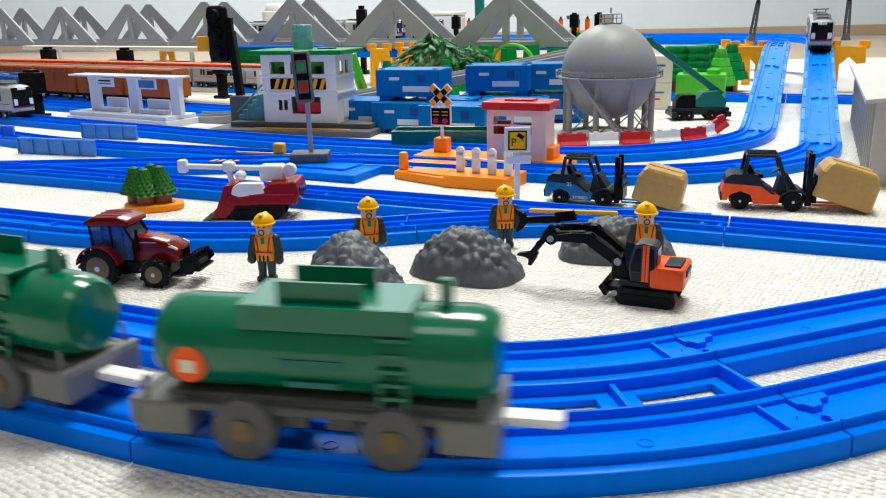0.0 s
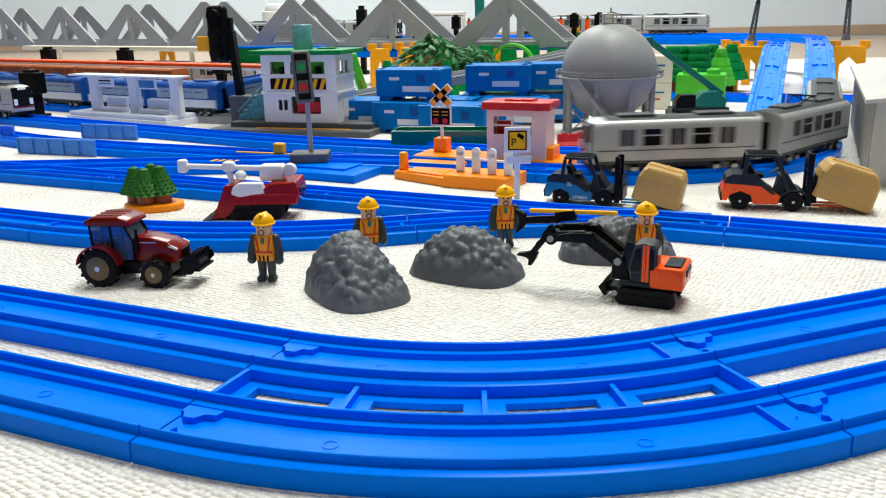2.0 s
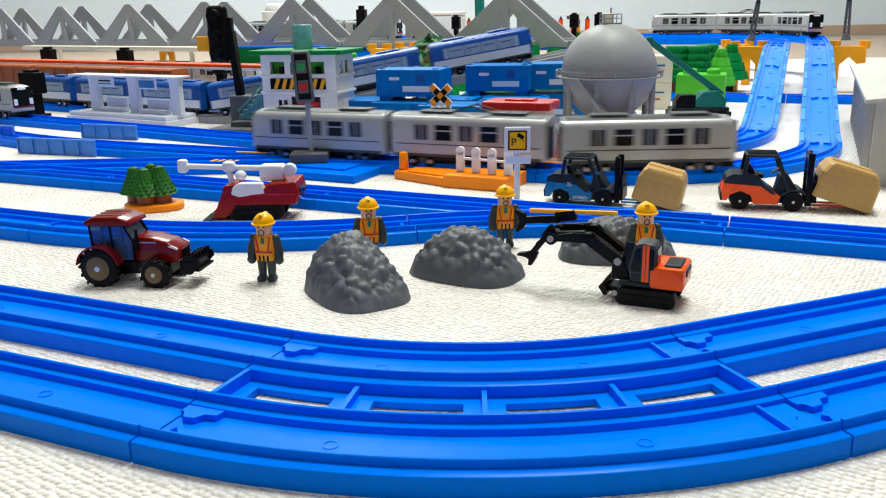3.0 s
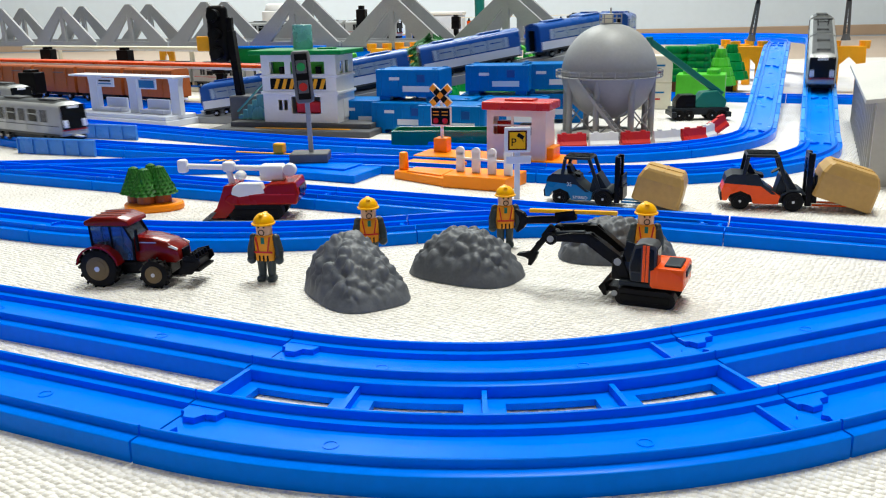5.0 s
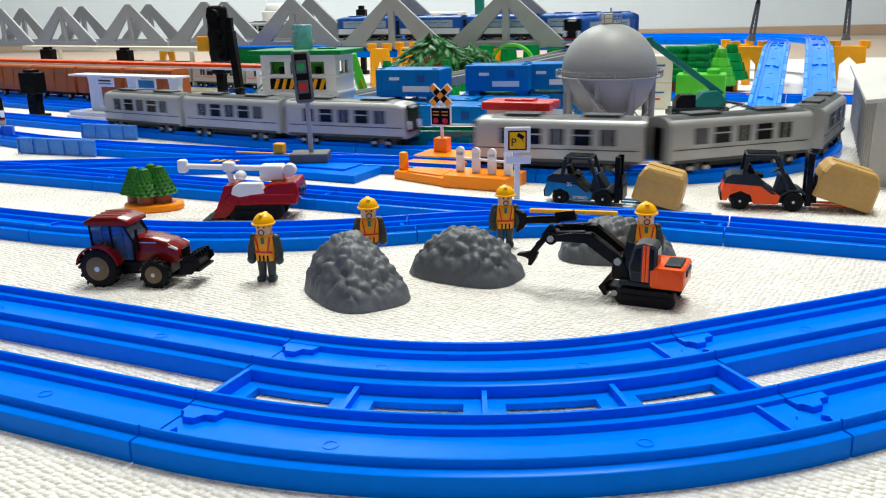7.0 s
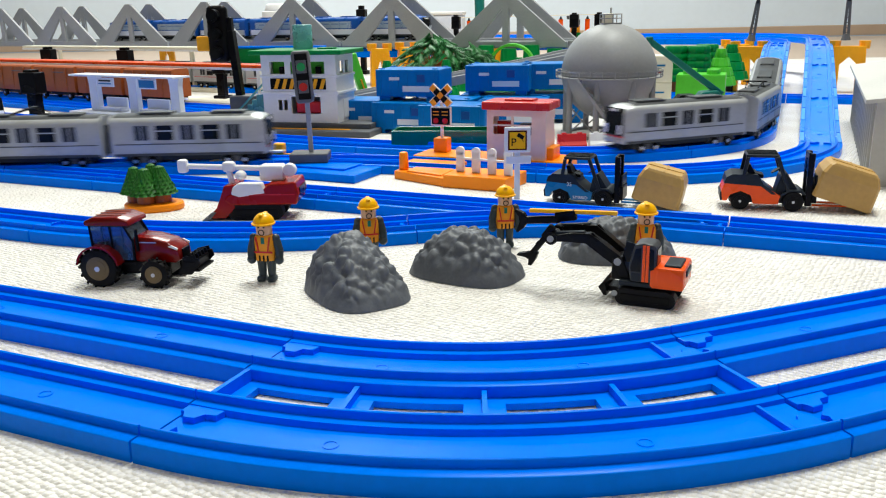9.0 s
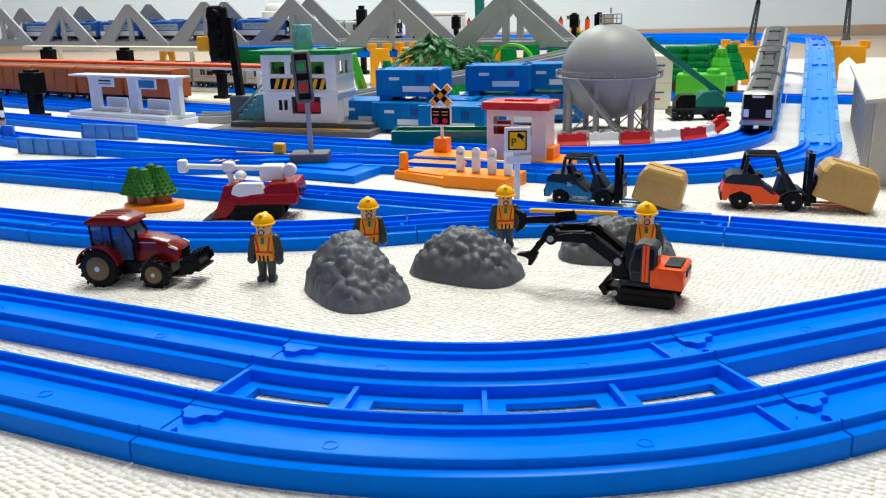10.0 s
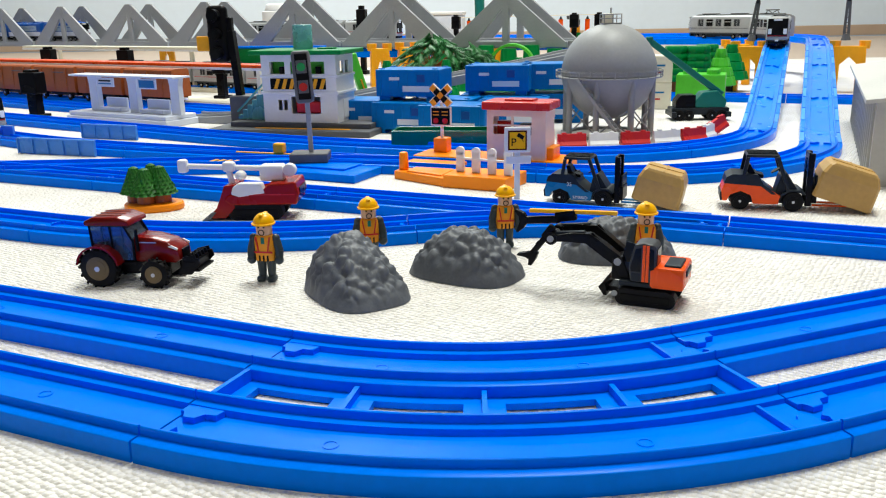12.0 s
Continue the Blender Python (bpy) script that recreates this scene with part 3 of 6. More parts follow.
def glide(t, ts, ss):
    """A smooth, never backward reading of a table of places."""
    n = len(ts)
    if t <= ts[0]:
        return ss[0]
    if t >= ts[-1]:
        return ss[-1]
    d = [(ss[i + 1] - ss[i]) / (ts[i + 1] - ts[i]) for i in range(n - 1)]
    m = [d[0]] + [0.0 if d[i] * d[i + 1] <= 0 else 2 * d[i] * d[i + 1] / (d[i] + d[i + 1]) for i in range(n - 2)] + [d[-1]]
    i = max(k for k in range(n - 1) if ts[k] <= t)
    h = ts[i + 1] - ts[i]
    u = (t - ts[i]) / h
    return (2 * u ** 3 - 3 * u ** 2 + 1) * ss[i] + (u ** 3 - 2 * u ** 2 + u) * h * m[i] + (-2 * u ** 3 + 3 * u ** 2) * ss[i + 1] + (u ** 3 - u ** 2) * h * m[i + 1]


def run(car, path, offset, gap, table, back=False, step=0.1):
    """Rows for a car whose middle trails the train's nose by offset; table: seconds and nose places along the path."""
    ts, ss = [a for a, _ in table], [b for _, b in table]
    rows = []
    for i in range(int(12 / step) + 1):
        t = i * step
        m = car_pose(path, glide(t, ts, ss) - offset, gap)
        if back:
            m = m @ Matrix.Rotation(math.pi, 4, "Z")
        rows.append((t, m))
    walk(car, rows)


PITCH = 0.1445
SILVER = "silver-grey toy commuter train car with dark windows on its rails"


def silver_train(group):
    cars = []
    for i, cab in enumerate(("front", None, "rear")):
        lab = "silver-grey toy commuter train end car with dark windscreen and red stripe" if cab else SILVER
        cars.append(coach("train_car", lab, 0.137, STEEL, ROOFGREY, ROOFGREY, cab, group, pantograph=(i == 1)))
    return cars


TRAIN_A = silver_train("first silver train")
TRAIN_B = silver_train("second silver train")
TRAIN_C = silver_train("third silver train")
TRAIN_D = []
for i in range(6):
    cab = "front" if i == 0 else ("rear" if i == 5 else None)
    TRAIN_D.append(coach("train_car", "blue toy passenger car with pale lower side", 0.131, NAVY, NAVY, WHITE, cab, "blue passenger train", crown=0.0060, windows=4, win=PALEGLASS))
for c in TRAIN_D:
    for sg in (1, -1):
        part("lower_panel", box(0.126, 0.0008, 0.0118, 0, sg * 0.01665, 0.0100), LILAC, c)
TANKS = [tanker(), tanker()]

NOSE_A = [(0.0, 1.495), (0.4, 1.76), (0.7, 1.878), (1.0, 1.962), (1.3, 2.048), (1.6, 2.148), (2.0, 2.278), (2.4, 2.398), (2.8, 2.526), (3.0, 2.588), (3.2, 2.652), (4.8, 3.19), (5.0, 3.252), (5.3, 3.345), (5.6, 3.405), (5.9, 3.417), (12.0, 3.417)]
NOSE_B = [(0.0, 0.11), (1.5, 0.589), (2.5, 0.917), (4.8, 1.61), (5.2, 1.855), (5.6, 1.945), (6.0, 2.036), (6.4, 2.170), (6.5, 2.208), (6.8, 2.304), (7.0, 2.368), (7.2, 2.432), (8.8, 2.928), (9.2, 3.052), (9.5, 3.15), (9.6, 3.184), (12.0, 3.95)]
NOSE_C = [(0.0, 0.533), (5.0, 0.533), (5.5, 0.597), (6.0, 0.788), (6.4, 0.938), (6.8, 1.088), (9.0, 1.775), (9.2, 1.836), (9.5, 1.902), (10.4, 2.048), (10.7, 2.145), (11.0, 2.232), (11.4, 2.332), (12.0, 2.466)]
NOSE_D = [(0.0, 1.12), (1.5, 1.554), (2.5, 1.848), (5.5, 2.496), (6.5, 2.732), (9.5, 3.70), (12.0, 4.50)]
NOSE_T = [(0.0, 0.6435), (0.4, 0.7305), (0.8, 0.824), (12.0, 3.44)]


def motions():
    for cars, path, table in ((TRAIN_A, DOWN, NOSE_A), (TRAIN_B, DOWN_B, NOSE_B), (TRAIN_C, UP, NOSE_C), (TRAIN_D, STATION, NOSE_D)):
        for i, c in enumerate(cars):
            run(c, path, 0.0685 + i * PITCH, 0.080, table)
    for i, c in enumerate(TANKS):
        run(c, NEAR_OUT, 0.060 - i * 0.1400, 0.048, NOSE_T, back=True)


# ---- things in the foreground ----
def sector(r0, r1, a0, a1, z0, z1, n=6, bm=None):
    """A piece of a flat ring round the near curve's centre."""
    rings = []
    for i in range(n + 1):
        a = radians(a0 + (a1 - a0) * i / n)
        c, s = math.cos(a), math.sin(a)
        rings.append([(CX + r * s, CY - r * c, z) for r, z in ((r0, z0), (r1, z0), (r1, z1), (r0, z1))])
    return loft(rings, bm=bm)


def lattice():
    e = thing("rail_spacer", Matrix(), "blue plastic lattice joining the two curved rails", "toy rail")
    a0, a1 = T_A + 0.15, T_B - 0.15
    part("inner_flange", sector(0.2345, 0.2390, a0, a1, 0.0005, 0.0030, 24), BLUE, e)
    part("outer_flange", sector(0.2530, 0.2557, a0, a1, 0.0005, 0.0030, 24), BLUE, e)
    step = (a1 - a0) / 4
    for i in range(5):
        c = a0 + step * i
        w0, w1 = (c, c + 2.0) if i == 0 else ((c - 2.0, c) if i == 4 else (c - 1.75, c + 1.75))
        b = part("cross_bar", sector(0.2391, 0.2529, w0, w1, 0.0006, 0.0031), BLUE, e)
        rz = 0.0078 if i in (0, 4) else 0.0062
        q = 0.35 if i == 0 else (-0.35 if i == 4 else 0)
        part("rib", sector(0.2346, 0.2556, c + q - 0.22, c + q + 0.22, 0.0031, rz), BLUE, b)
    return e


lattice()


def mound(name, x, y, ang, lx, ly, h, seed, slope=0.05):
    """A loaf-shaped heap of moulded lumps, pushed out along its surface."""
    bm = bmesh.new()
    nu, nv = 72, 52
    vs = []
    for j in range(nv + 1):
        row = []
        for i in range(nu + 1):
            u, v = 2 * i / nu - 1, 2 * j / nv - 1
            k = max(abs(u), abs(v))
            d = (abs(u) ** 3 + abs(v) ** 3) ** (1 / 3) if k > 0 else 1
            px, py = u * k / d, v * k / d
            rr = (abs(px) ** 3 + abs(py) ** 3) ** (1 / 3)
            t = max(0.0, min(1.0, (1.0 - rr) / 0.80))
            z = h * (0.17 * min(1.0, t * 9) ** 0.6 + 0.86 * math.sin(t * math.pi / 2) ** 0.95) * (0.92 - slope * px - 0.08 * rr)
            P = Vector((px * lx / 2, py * ly / 2, z))
            n = Vector((px / lx * 0.05, py / ly * 0.05, 0)) * (1 - t) * 1.3 + Vector((0, 0, 0.35 + 0.65 * t))
            n.normalize()
            q = P * 160 + Vector((seed * 3.1, seed * 1.7, seed))
            q = q + 0.35 * Vector((noise.noise(q), noise.noise(q + Vector((5, 1, 2))), noise.noise(q + Vector((2, 7, 3)))))
            f1, f2 = noise.voronoi(q)[0][:2]
            push = 0.0030 * (0.45 - f1 * f1) + 0.0011 * min(1, (f2 - f1) * 2.2) + 0.0012 * noise.noise(P * 90 + Vector((seed, 0, 0))) - 0.0012
            P = P + n * push * min(1.0, t / 0.25) ** 0.8
            row.append(bm.verts.new((P.x, P.y, max(0.0003, P.z))))
        vs.append(row)
    for j in range(nv):
        for i in range(nu):
            bm.faces.new((vs[j][i], vs[j][i + 1], vs[j + 1][i + 1], vs[j + 1][i]))
    ob = part(name, bm, ROCK)
    for p in ob.data.polygons:
        p.use_smooth = True
    ob.matrix_world = pose(x, y, 0, 0, 0, ang)
    return tagged(ob, "dark grey moulded plastic rock mound on the mat", "toy rock", "rock mounds")


mound("rock_mound", -0.0440, 0.397, -60, 0.061, 0.045, 0.0285, 3, 0.36)
mound("rock_mound", 0.0125, 0.426, -32, 0.062, 0.043, 0.0262, 11)
mound("rock_mound", 0.0985, 0.452, -8, 0.066, 0.040, 0.024, 23)


def worker(x, y, ang, lean=0):
    """A toy figure in one plain mesh: boots, legs, coat, vest, head, helmet."""
    bm = bmesh.new()
    idx = []

    def add(b2, mi):
        n0 = len(bm.faces)
        merge(bm, b2)
        bm.faces.ensure_lookup_table()
        for f in bm.faces[n0:]:
            f.material_index = mi
    for sg in (1, -1):
        add(box(0.0062, 0.0046, 0.0034, 0.0006, sg * 0.0028, 0, bev=0.0014, seg=3), 0)
        add(cyl(0.0020, 0.0110, 0, sg * 0.0026, 0.0022, r2=0.0026, n=14), 0)
        for i, (a, b, r0, r1) in enumerate((((0, 0.0060, 0.0236), (0.0004, 0.0076, 0.0170), 0.0021, 0.0023), ((0.0004, 0.0076, 0.0170), (0.0012, 0.0076, 0.0128), 0.0023, 0.0021))):
            add(rod((a[0], sg * a[1], a[2]), (b[0], sg * b[1], b[2]), r0, 12, r2=r1), 0)
        add(ball(0.0023, 0.0002, sg * 0.0060, 0.0236, n=12), 0)
        add(ball(0.0025, 0.0014, sg * 0.0075, 0.0122, n=12), 0)
    rings = []
    for z, a, b in ((0.0118, 0.0034, 0.0052), (0.0150, 0.0036, 0.0054), (0.0240, 0.0034, 0.0056), (0.0255, 0.0026, 0.0042)):
        rings.append([(a * math.copysign(abs(math.cos(t)) ** 0.7, math.cos(t)), b * math.copysign(abs(math.sin(t)) ** 0.7, math.sin(t)), z) for t in np.linspace(0, 2 * math.pi, 24, endpoint=False)])
    add(loft(rings), 1)
    for sg in (1, -1):
        add(bar((0.0036, sg * 0.0024, 0.0168), (0.0034, sg * 0.0038, 0.0248), 0.0008, 0.0006), 2)
    add(box(0.0006, 0.0098, 0.0009, 0.0035, 0, 0.0162), 2)
    add(prism([(0.0034, 0.0246), (0.0037, 0.0246), (0.0037, 0.0212), (0.0034, 0.0212)], -0.0009, 0.0009), 3)
    for k in (-0.0022, 0.0, 0.0022):
        add(box(0.0008, 0.0008, 0.0030, 0.0034, k, 0.0119), 4)
    add(cyl(0.0042, 0.0070, 0, 0, 0.0256, n=24, bev=0.0008), 5)
    for sg in (1, -1):
        add(box(0.0005, 0.0008, 0.0012, 0.0041, sg * 0.0014, 0.0298), 4)
    ring = None
    for i in range(12):
        a0, a1 = math.pi * i / 6, math.pi * (i + 1) / 6
        ring = rod((0.0043, 0.0015 * math.cos(a0), 0.0274 + 0.0014 * math.sin(a0)), (0.0043, 0.0015 * math.cos(a1), 0.0274 + 0.0014 * math.sin(a1)), 0.00025, 5, bm=ring)
    add(ring, 4)
    add(ball(0.0056, -0.0002, 0, 0.0316, 0.98, 24, cut=0.0), 6)
    add(cyl(0.0062, 0.0009, 0.0004, 0, 0.0311, n=28, bev=0.0003), 6)
    add(box(0.0086, 0.0022, 0.0012, -0.0002, 0, 0.0357, bev=0.0006, seg=3), 6)
    ob = part("worker_doll", bm, [COAT, VEST, RED, TEAL, BLACK, SKIN, YELLOW], smooth=True)
    ob.matrix_world = pose(x, y, 0, 0, lean, ang)
    return tagged(ob, "small plastic doll with yellow helmet and orange vest", "doll", "worker dolls")


worker(-0.0930, 0.4200, -100)
worker(-0.0412, 0.4520, -82)
worker(0.0370, 0.4770, -88)
worker(0.1075, 0.4260, -96)


def road_wheel(parent, x, y, r, w, rim, rimfrac=0.62, lugs=0, name="wheel"):
    """A tyre with its rim, facing away from the middle line."""
    sg = 1 if y > 0 else -1
    m = pose(x, y, r, 90, 0, 0)
    t = cyl(r, w, 0, 0, -w / 2, n=32, m=m, bev=w * 0.16)
    wh = part(name, t, RUBBER, parent, smooth=True)
    lug = None
    for i in range(lugs):
        a = 2 * math.pi * i / lugs
        for k in (1, -1):
            at = pose(x, y, r) @ Matrix.Rotation(a + k * 0.13, 4, "Y") @ pose(0, k * w * 0.24, 0) @ pose(0, 0, 0, 0, 0, k * 24)
            if lug is None:
                lug = part("tread_lug", box(0.0013, w * 0.55, 0.0016, 0, 0, r - 0.0007), RUBBER, wh)
                ob = lug
            else:
                ob = new("tread_lug", lug.data)
                ob.parent = wh
            ob.matrix_local = at
    rm = cyl(r * rimfrac, 0.0010, 0, 0, -0.0005, n=28, m=pose(x, y + sg * w / 2, r, 90, 0, 0))
    part("rim", rm, rim, wh)
    dsh = cyl(r * rimfrac * 0.72, 0.0012, 0, 0, -0.0006, n=24, m=pose(x, y + sg * (w / 2 + 0.0002), r, 90, 0, 0))
    part("dish", dsh, BLACK if rim is BLACK else GOLDRIM, wh)
    part("hub", cyl(r * 0.14, 0.0016, 0, 0, -0.0008, n=14, m=pose(x, y + sg * (w / 2 + 0.0004), r, 90, 0, 0)), SILVERDISC, wh)
    return wh


def tractor():
    e = thing("toy_tractor", pose(-0.1778, 0.4285, 0, 0, 0, -8.2) @ Matrix.Scale(0.90, 4), "dark red toy farm tractor with black tyres on the mat", "toy tractor")
    for sg in (1, -1):
        road_wheel(e, 0, sg * 0.0125, 0.0113, 0.0068, GOLDRIM, lugs=14, name="rear_wheel")
        road_wheel(e, 0.0335, sg * 0.0125, 0.0082, 0.0055, GOLDRIM, lugs=11, name="front_wheel")
        arcp = [(0.0134 * math.cos(a), 0.0113 + 0.0134 * math.sin(a)) for a in np.linspace(radians(170), radians(10), 12)]
        arcp += [(0.0124 * math.cos(a), 0.0113 + 0.0124 * math.sin(a)) for a in np.linspace(radians(10), radians(170), 12)]
        part("fender", prism(arcp, sg * 0.0085, sg * 0.0165), DARKRED, e, smooth=True)
    part("chassis", box(0.044, 0.013, 0.0085, 0.018, 0, 0.0058, bev=0.001), BLACK, e)
    part("axle", rod((0.0335, -0.012, 0.0073), (0.0335, 0.012, 0.0073), 0.0018), BLACK, e)
    part("axle", rod((0, -0.012, 0.0105), (0, 0.012, 0.0105), 0.0024), BLACK, e)
    hood = part("bonnet", prism([(0.0195, 0.0135), (0.0195, 0.0290), (0.030, 0.0283), (0.040, 0.0258), (0.0465, 0.0215), (0.0475, 0.0150), (0.044, 0.0132)], -0.0082, 0.0082, bev=0.0016), DARKRED, e, smooth=True)
    for sg in (1, -1):
        part("headlight", prism([(0.0405, 0.0232), (0.0460, 0.0212), (0.0464, 0.0222), (0.0425, 0.0240)], sg * 0.0076, sg * 0.0085), WHITE, hood)
        part("side_trim", box(0.011, 0.0004, 0.0005, 0.028, sg * 0.0083, 0.0252), SILVERDISC, hood)
    part("grille", box(0.0010, 0.0085, 0.0070, 0.0473, 0, 0.0140), BLACK, hood)
    part("cab_glass", prism([(-0.0045, 0.0165), (-0.0055, 0.0352), (0.0150, 0.0352), (0.0200, 0.0270), (0.0200, 0.0150), (0.010, 0.0150)], -0.0098, 0.0098, bev=0.0004), CLEAR, e)
    for sg in (1, -1):
        fr = None
        for a, b in (((-0.0045, 0.0165), (-0.0056, 0.0355)), ((0.0200, 0.0150), (0.0205, 0.0262)), ((0.0205, 0.0262), (0.0155, 0.0355)), ((-0.0045, 0.0165), (0.0060, 0.0160)), ((0.0060, 0.0160), (0.0120, 0.0130)), ((0.0120, 0.0130), (0.0200, 0.0130)), ((0.0070, 0.0350), (0.0085, 0.0150))):
            fr = bar((a[0], sg * 0.0099, a[1]), (b[0], sg * 0.0099, b[1]), 0.0009, 0.0011, bm=fr)
        part("cab_frame", fr, BLACK, e)
    part("seat", box(0.0080, 0.010, 0.0120, 0.0050, 0, 0.0150, bev=0.002), DARK, e)
    part("exhaust", rod((0.0225, -0.0092, 0.0205), (0.0225, -0.0092, 0.0335), 0.0010), BLACK, e)
    rf = part("roof", prism([(-0.0080, 0.0352), (-0.0088, 0.0378), (-0.0030, 0.0405), (0.0120, 0.0408), (0.0190, 0.0385), (0.0200, 0.0356)], -0.0112, 0.0112, bev=0.0012), DARKRED, e, smooth=True)
    for y in (-0.0055, 0.0, 0.0055):
        part("roof_seam", box(0.016, 0.0004, 0.0004, 0.0050, y, 0.0407), RUST, rf)
    rk = box(0.0100, 0.020, 0.0015, 0.0545, 0, 0.0090, bev=0.0004)
    for k in range(6):
        rk = bar((0.0500, -0.010 + k * 0.004, 0.0160), (0.0575, -0.010 + k * 0.004, 0.0178), 0.0009, 0.0030, bm=rk)
    rk = box(0.0085, 0.0215, 0.0050, 0.0530, 0, 0.0105, bev=0.0008, bm=rk)
    rk = prism([(0.0460, 0.0070), (0.0500, 0.0160), (0.0590, 0.0172), (0.0600, 0.0135), (0.0545, 0.0075)], -0.0105, -0.0092, bm=rk)
    rk = prism([(0.0460, 0.0070), (0.0500, 0.0160), (0.0590, 0.0172), (0.0600, 0.0135), (0.0545, 0.0075)], 0.0092, 0.0105, bm=rk)
    part("front_weight", rk, BLACK, e)
    return e


tractor()


def crawler(parent, y, L, w, r, m=RUBBER):
    """One caterpillar track with its pads and road wheels."""
    a = L / 2 - r
    outline = [(a + r * math.sin(t), r - r * math.cos(t)) for t in np.linspace(0, math.pi, 9)] + [(-a - r * math.sin(t), r + r * math.cos(t)) for t in np.linspace(0, math.pi, 9)]
    tr = part("crawler_track", prism(outline, y - w / 2, y + w / 2), m, parent)
    n = int(L / 0.0022)
    pad = None
    for i in range(n):
        for z in (0.0, 2 * r - 0.0004):
            if pad is None:
                pad = part("track_pad", box(0.0011, w * 1.02, 0.0007), m, tr)
                ob = pad
            else:
                ob = new("track_pad", pad.data)
                ob.parent = tr
            ob.location = (-a + 2 * a * i / (n - 1), y, z)
    sg = 1 if y > 0 else -1
    part("track_cover", box(L * 0.82, 0.0010, r * 0.9, 0, y + sg * w / 2, r * 0.55, bev=0.0004), BLACK, tr)


def pin(parent, x, y, z, r=0.0018, m=GREY):
    sg = 1 if y > 0 else -1
    part("pin", cyl(r, 0.0010, 0, 0, -0.0005, n=18, m=pose(x, y, z, 90, 0, 0)), m, parent)
    return sg


def excavator():
    e = thing("toy_excavator", pose(0.099, 0.3788, 0, 0, 0, 155) @ Matrix.Scale(0.86, 4), "orange and black toy demolition machine with two claw arms", "toy excavator")
    crawler(e, 0.0105, 0.033, 0.0075, 0.0046)
    crawler(e, -0.0105, 0.033, 0.0075, 0.0046)
    part("undercarriage", box(0.022, 0.016, 0.0060, 0, 0, 0.0030, bev=0.001), BLACK, e)
    part("turntable", cyl(0.0085, 0.0025, 0, 0, 0.0088, n=24), BLACK, e, smooth=True)
    part("deck", box(0.032, 0.026, 0.0030, -0.001, 0, 0.0105, bev=0.0008), DARK, e)
    part("blade_arm", bar((0.010, 0, 0.005), (0.023, 0, 0.0060), 0.012, 0.0030), BLACK, e)
    part("blade", prism([(0.0215, 0.0030), (0.0235, 0.0030), (0.0265, 0.0075), (0.0240, 0.0110), (0.0225, 0.0100)], -0.0110, 0.0110, bev=0.0003), BLACK, e)
    pin(e, 0.0165, 0.0146, 0.0062, 0.0016)
    eng = part("engine_cover", box(0.0185, 0.0270, 0.0125, -0.0110, 0, 0.0105, bev=0.0018), ORANGEPAINT, e, smooth=True)
    part("cover_groove", box(0.0010, 0.0274, 0.0070, -0.0060, 0, 0.0145), ORANGEPAINT, eng)
    part("cover_groove", box(0.0010, 0.0274, 0.0070, -0.0130, 0, 0.0145), ORANGEPAINT, eng)
    part("rear_vent", box(0.0090, 0.0170, 0.0020, -0.0135, 0.0020, 0.0222, bev=0.0006), DARK, eng)
    part("tail_cap", box(0.0030, 0.0150, 0.0040, -0.0195, 0, 0.0170, bev=0.0008), DARK, eng)
    part("boom_mount", prism([(0.0085, 0.0125), (0.0200, 0.0125), (0.0195, 0.0245), (0.0140, 0.0260)], -0.0105, 0.0095, bev=0.0008), BLACK, e)
    cabp = [(-0.0050, 0.0135), (0.0085, 0.0135), (0.0098, 0.0215), (0.0068, 0.0345), (0.0020, 0.0357), (-0.0036, 0.0350), (-0.0050, 0.0330)]
    cb = part("cab", prism(cabp, -0.0010, 0.0130, bev=0.0009), CABGREY, e)
    part("cab_window", prism([(0.0030, 0.0195), (0.0082, 0.0195), (0.0085, 0.0218), (0.0060, 0.0322), (0.0030, 0.0330)], 0.0126, 0.0134), GLASSDARK, cb)
    part("cab_window", prism([(-0.0042, 0.0210), (-0.0014, 0.0210), (-0.0014, 0.0330), (-0.0038, 0.0322)], 0.0126, 0.0134), GLASSDARK, cb)
    part("door_panel", prism([(0.0030, 0.0142), (0.0078, 0.0142), (0.0081, 0.0184), (0.0030, 0.0184)], 0.0126, 0.0133), DARK, cb)
    for x in (-0.0006, 0.0014):
        part("cab_pillar", prism([(x - 0.0008, 0.0140), (x + 0.0008, 0.0140), (x + 0.0008, 0.0345), (x - 0.0008, 0.0345)], 0.0127, 0.0136), ORANGEPAINT, cb)
    part("windscreen", bar((0.0096, 0.0060, 0.0220), (0.0072, 0.0060, 0.0330), 0.0008, 0.0110), GLASSDARK, cb)
    part("rear_window", box(0.0006, 0.0105, 0.0110, -0.0052, 0.0060, 0.0212), GLASSDARK, cb)
    def reach(x, z):
        return 0.0165 + (x - 0.0165) * 1.34, 0.0228 + (z - 0.0185) * (1.03 if far else 0.92)

    def limb(p, q, y, w, t, bm=None, bev=0.0):
        (ax, az), (bx, bz) = reach(*p), reach(*q)
        return bar((ax, y, az), (bx, y, bz), w, t, bm=bm, bev=bev)
    for y, far in ((0.0060, False), (-0.0070, True)):
        boom = [(0.0140, 0.0165), (0.0179, 0.0155), (0.0225, 0.0200), (0.0300, 0.0285), (0.0449, 0.0268), (0.0462, 0.0305), (0.0356, 0.0337), (0.0285, 0.0340), (0.0225, 0.0285), (0.0151, 0.0212)]
        arm = part("boom", prism([reach(*p) for p in boom], y - 0.0030, y + 0.0030, bev=0.0007), BLACK, e)
        part("boom_rib", limb((0.0313, 0.0342), (0.0435, 0.0322), y, 0.0030, 0.0012), DARK, arm)
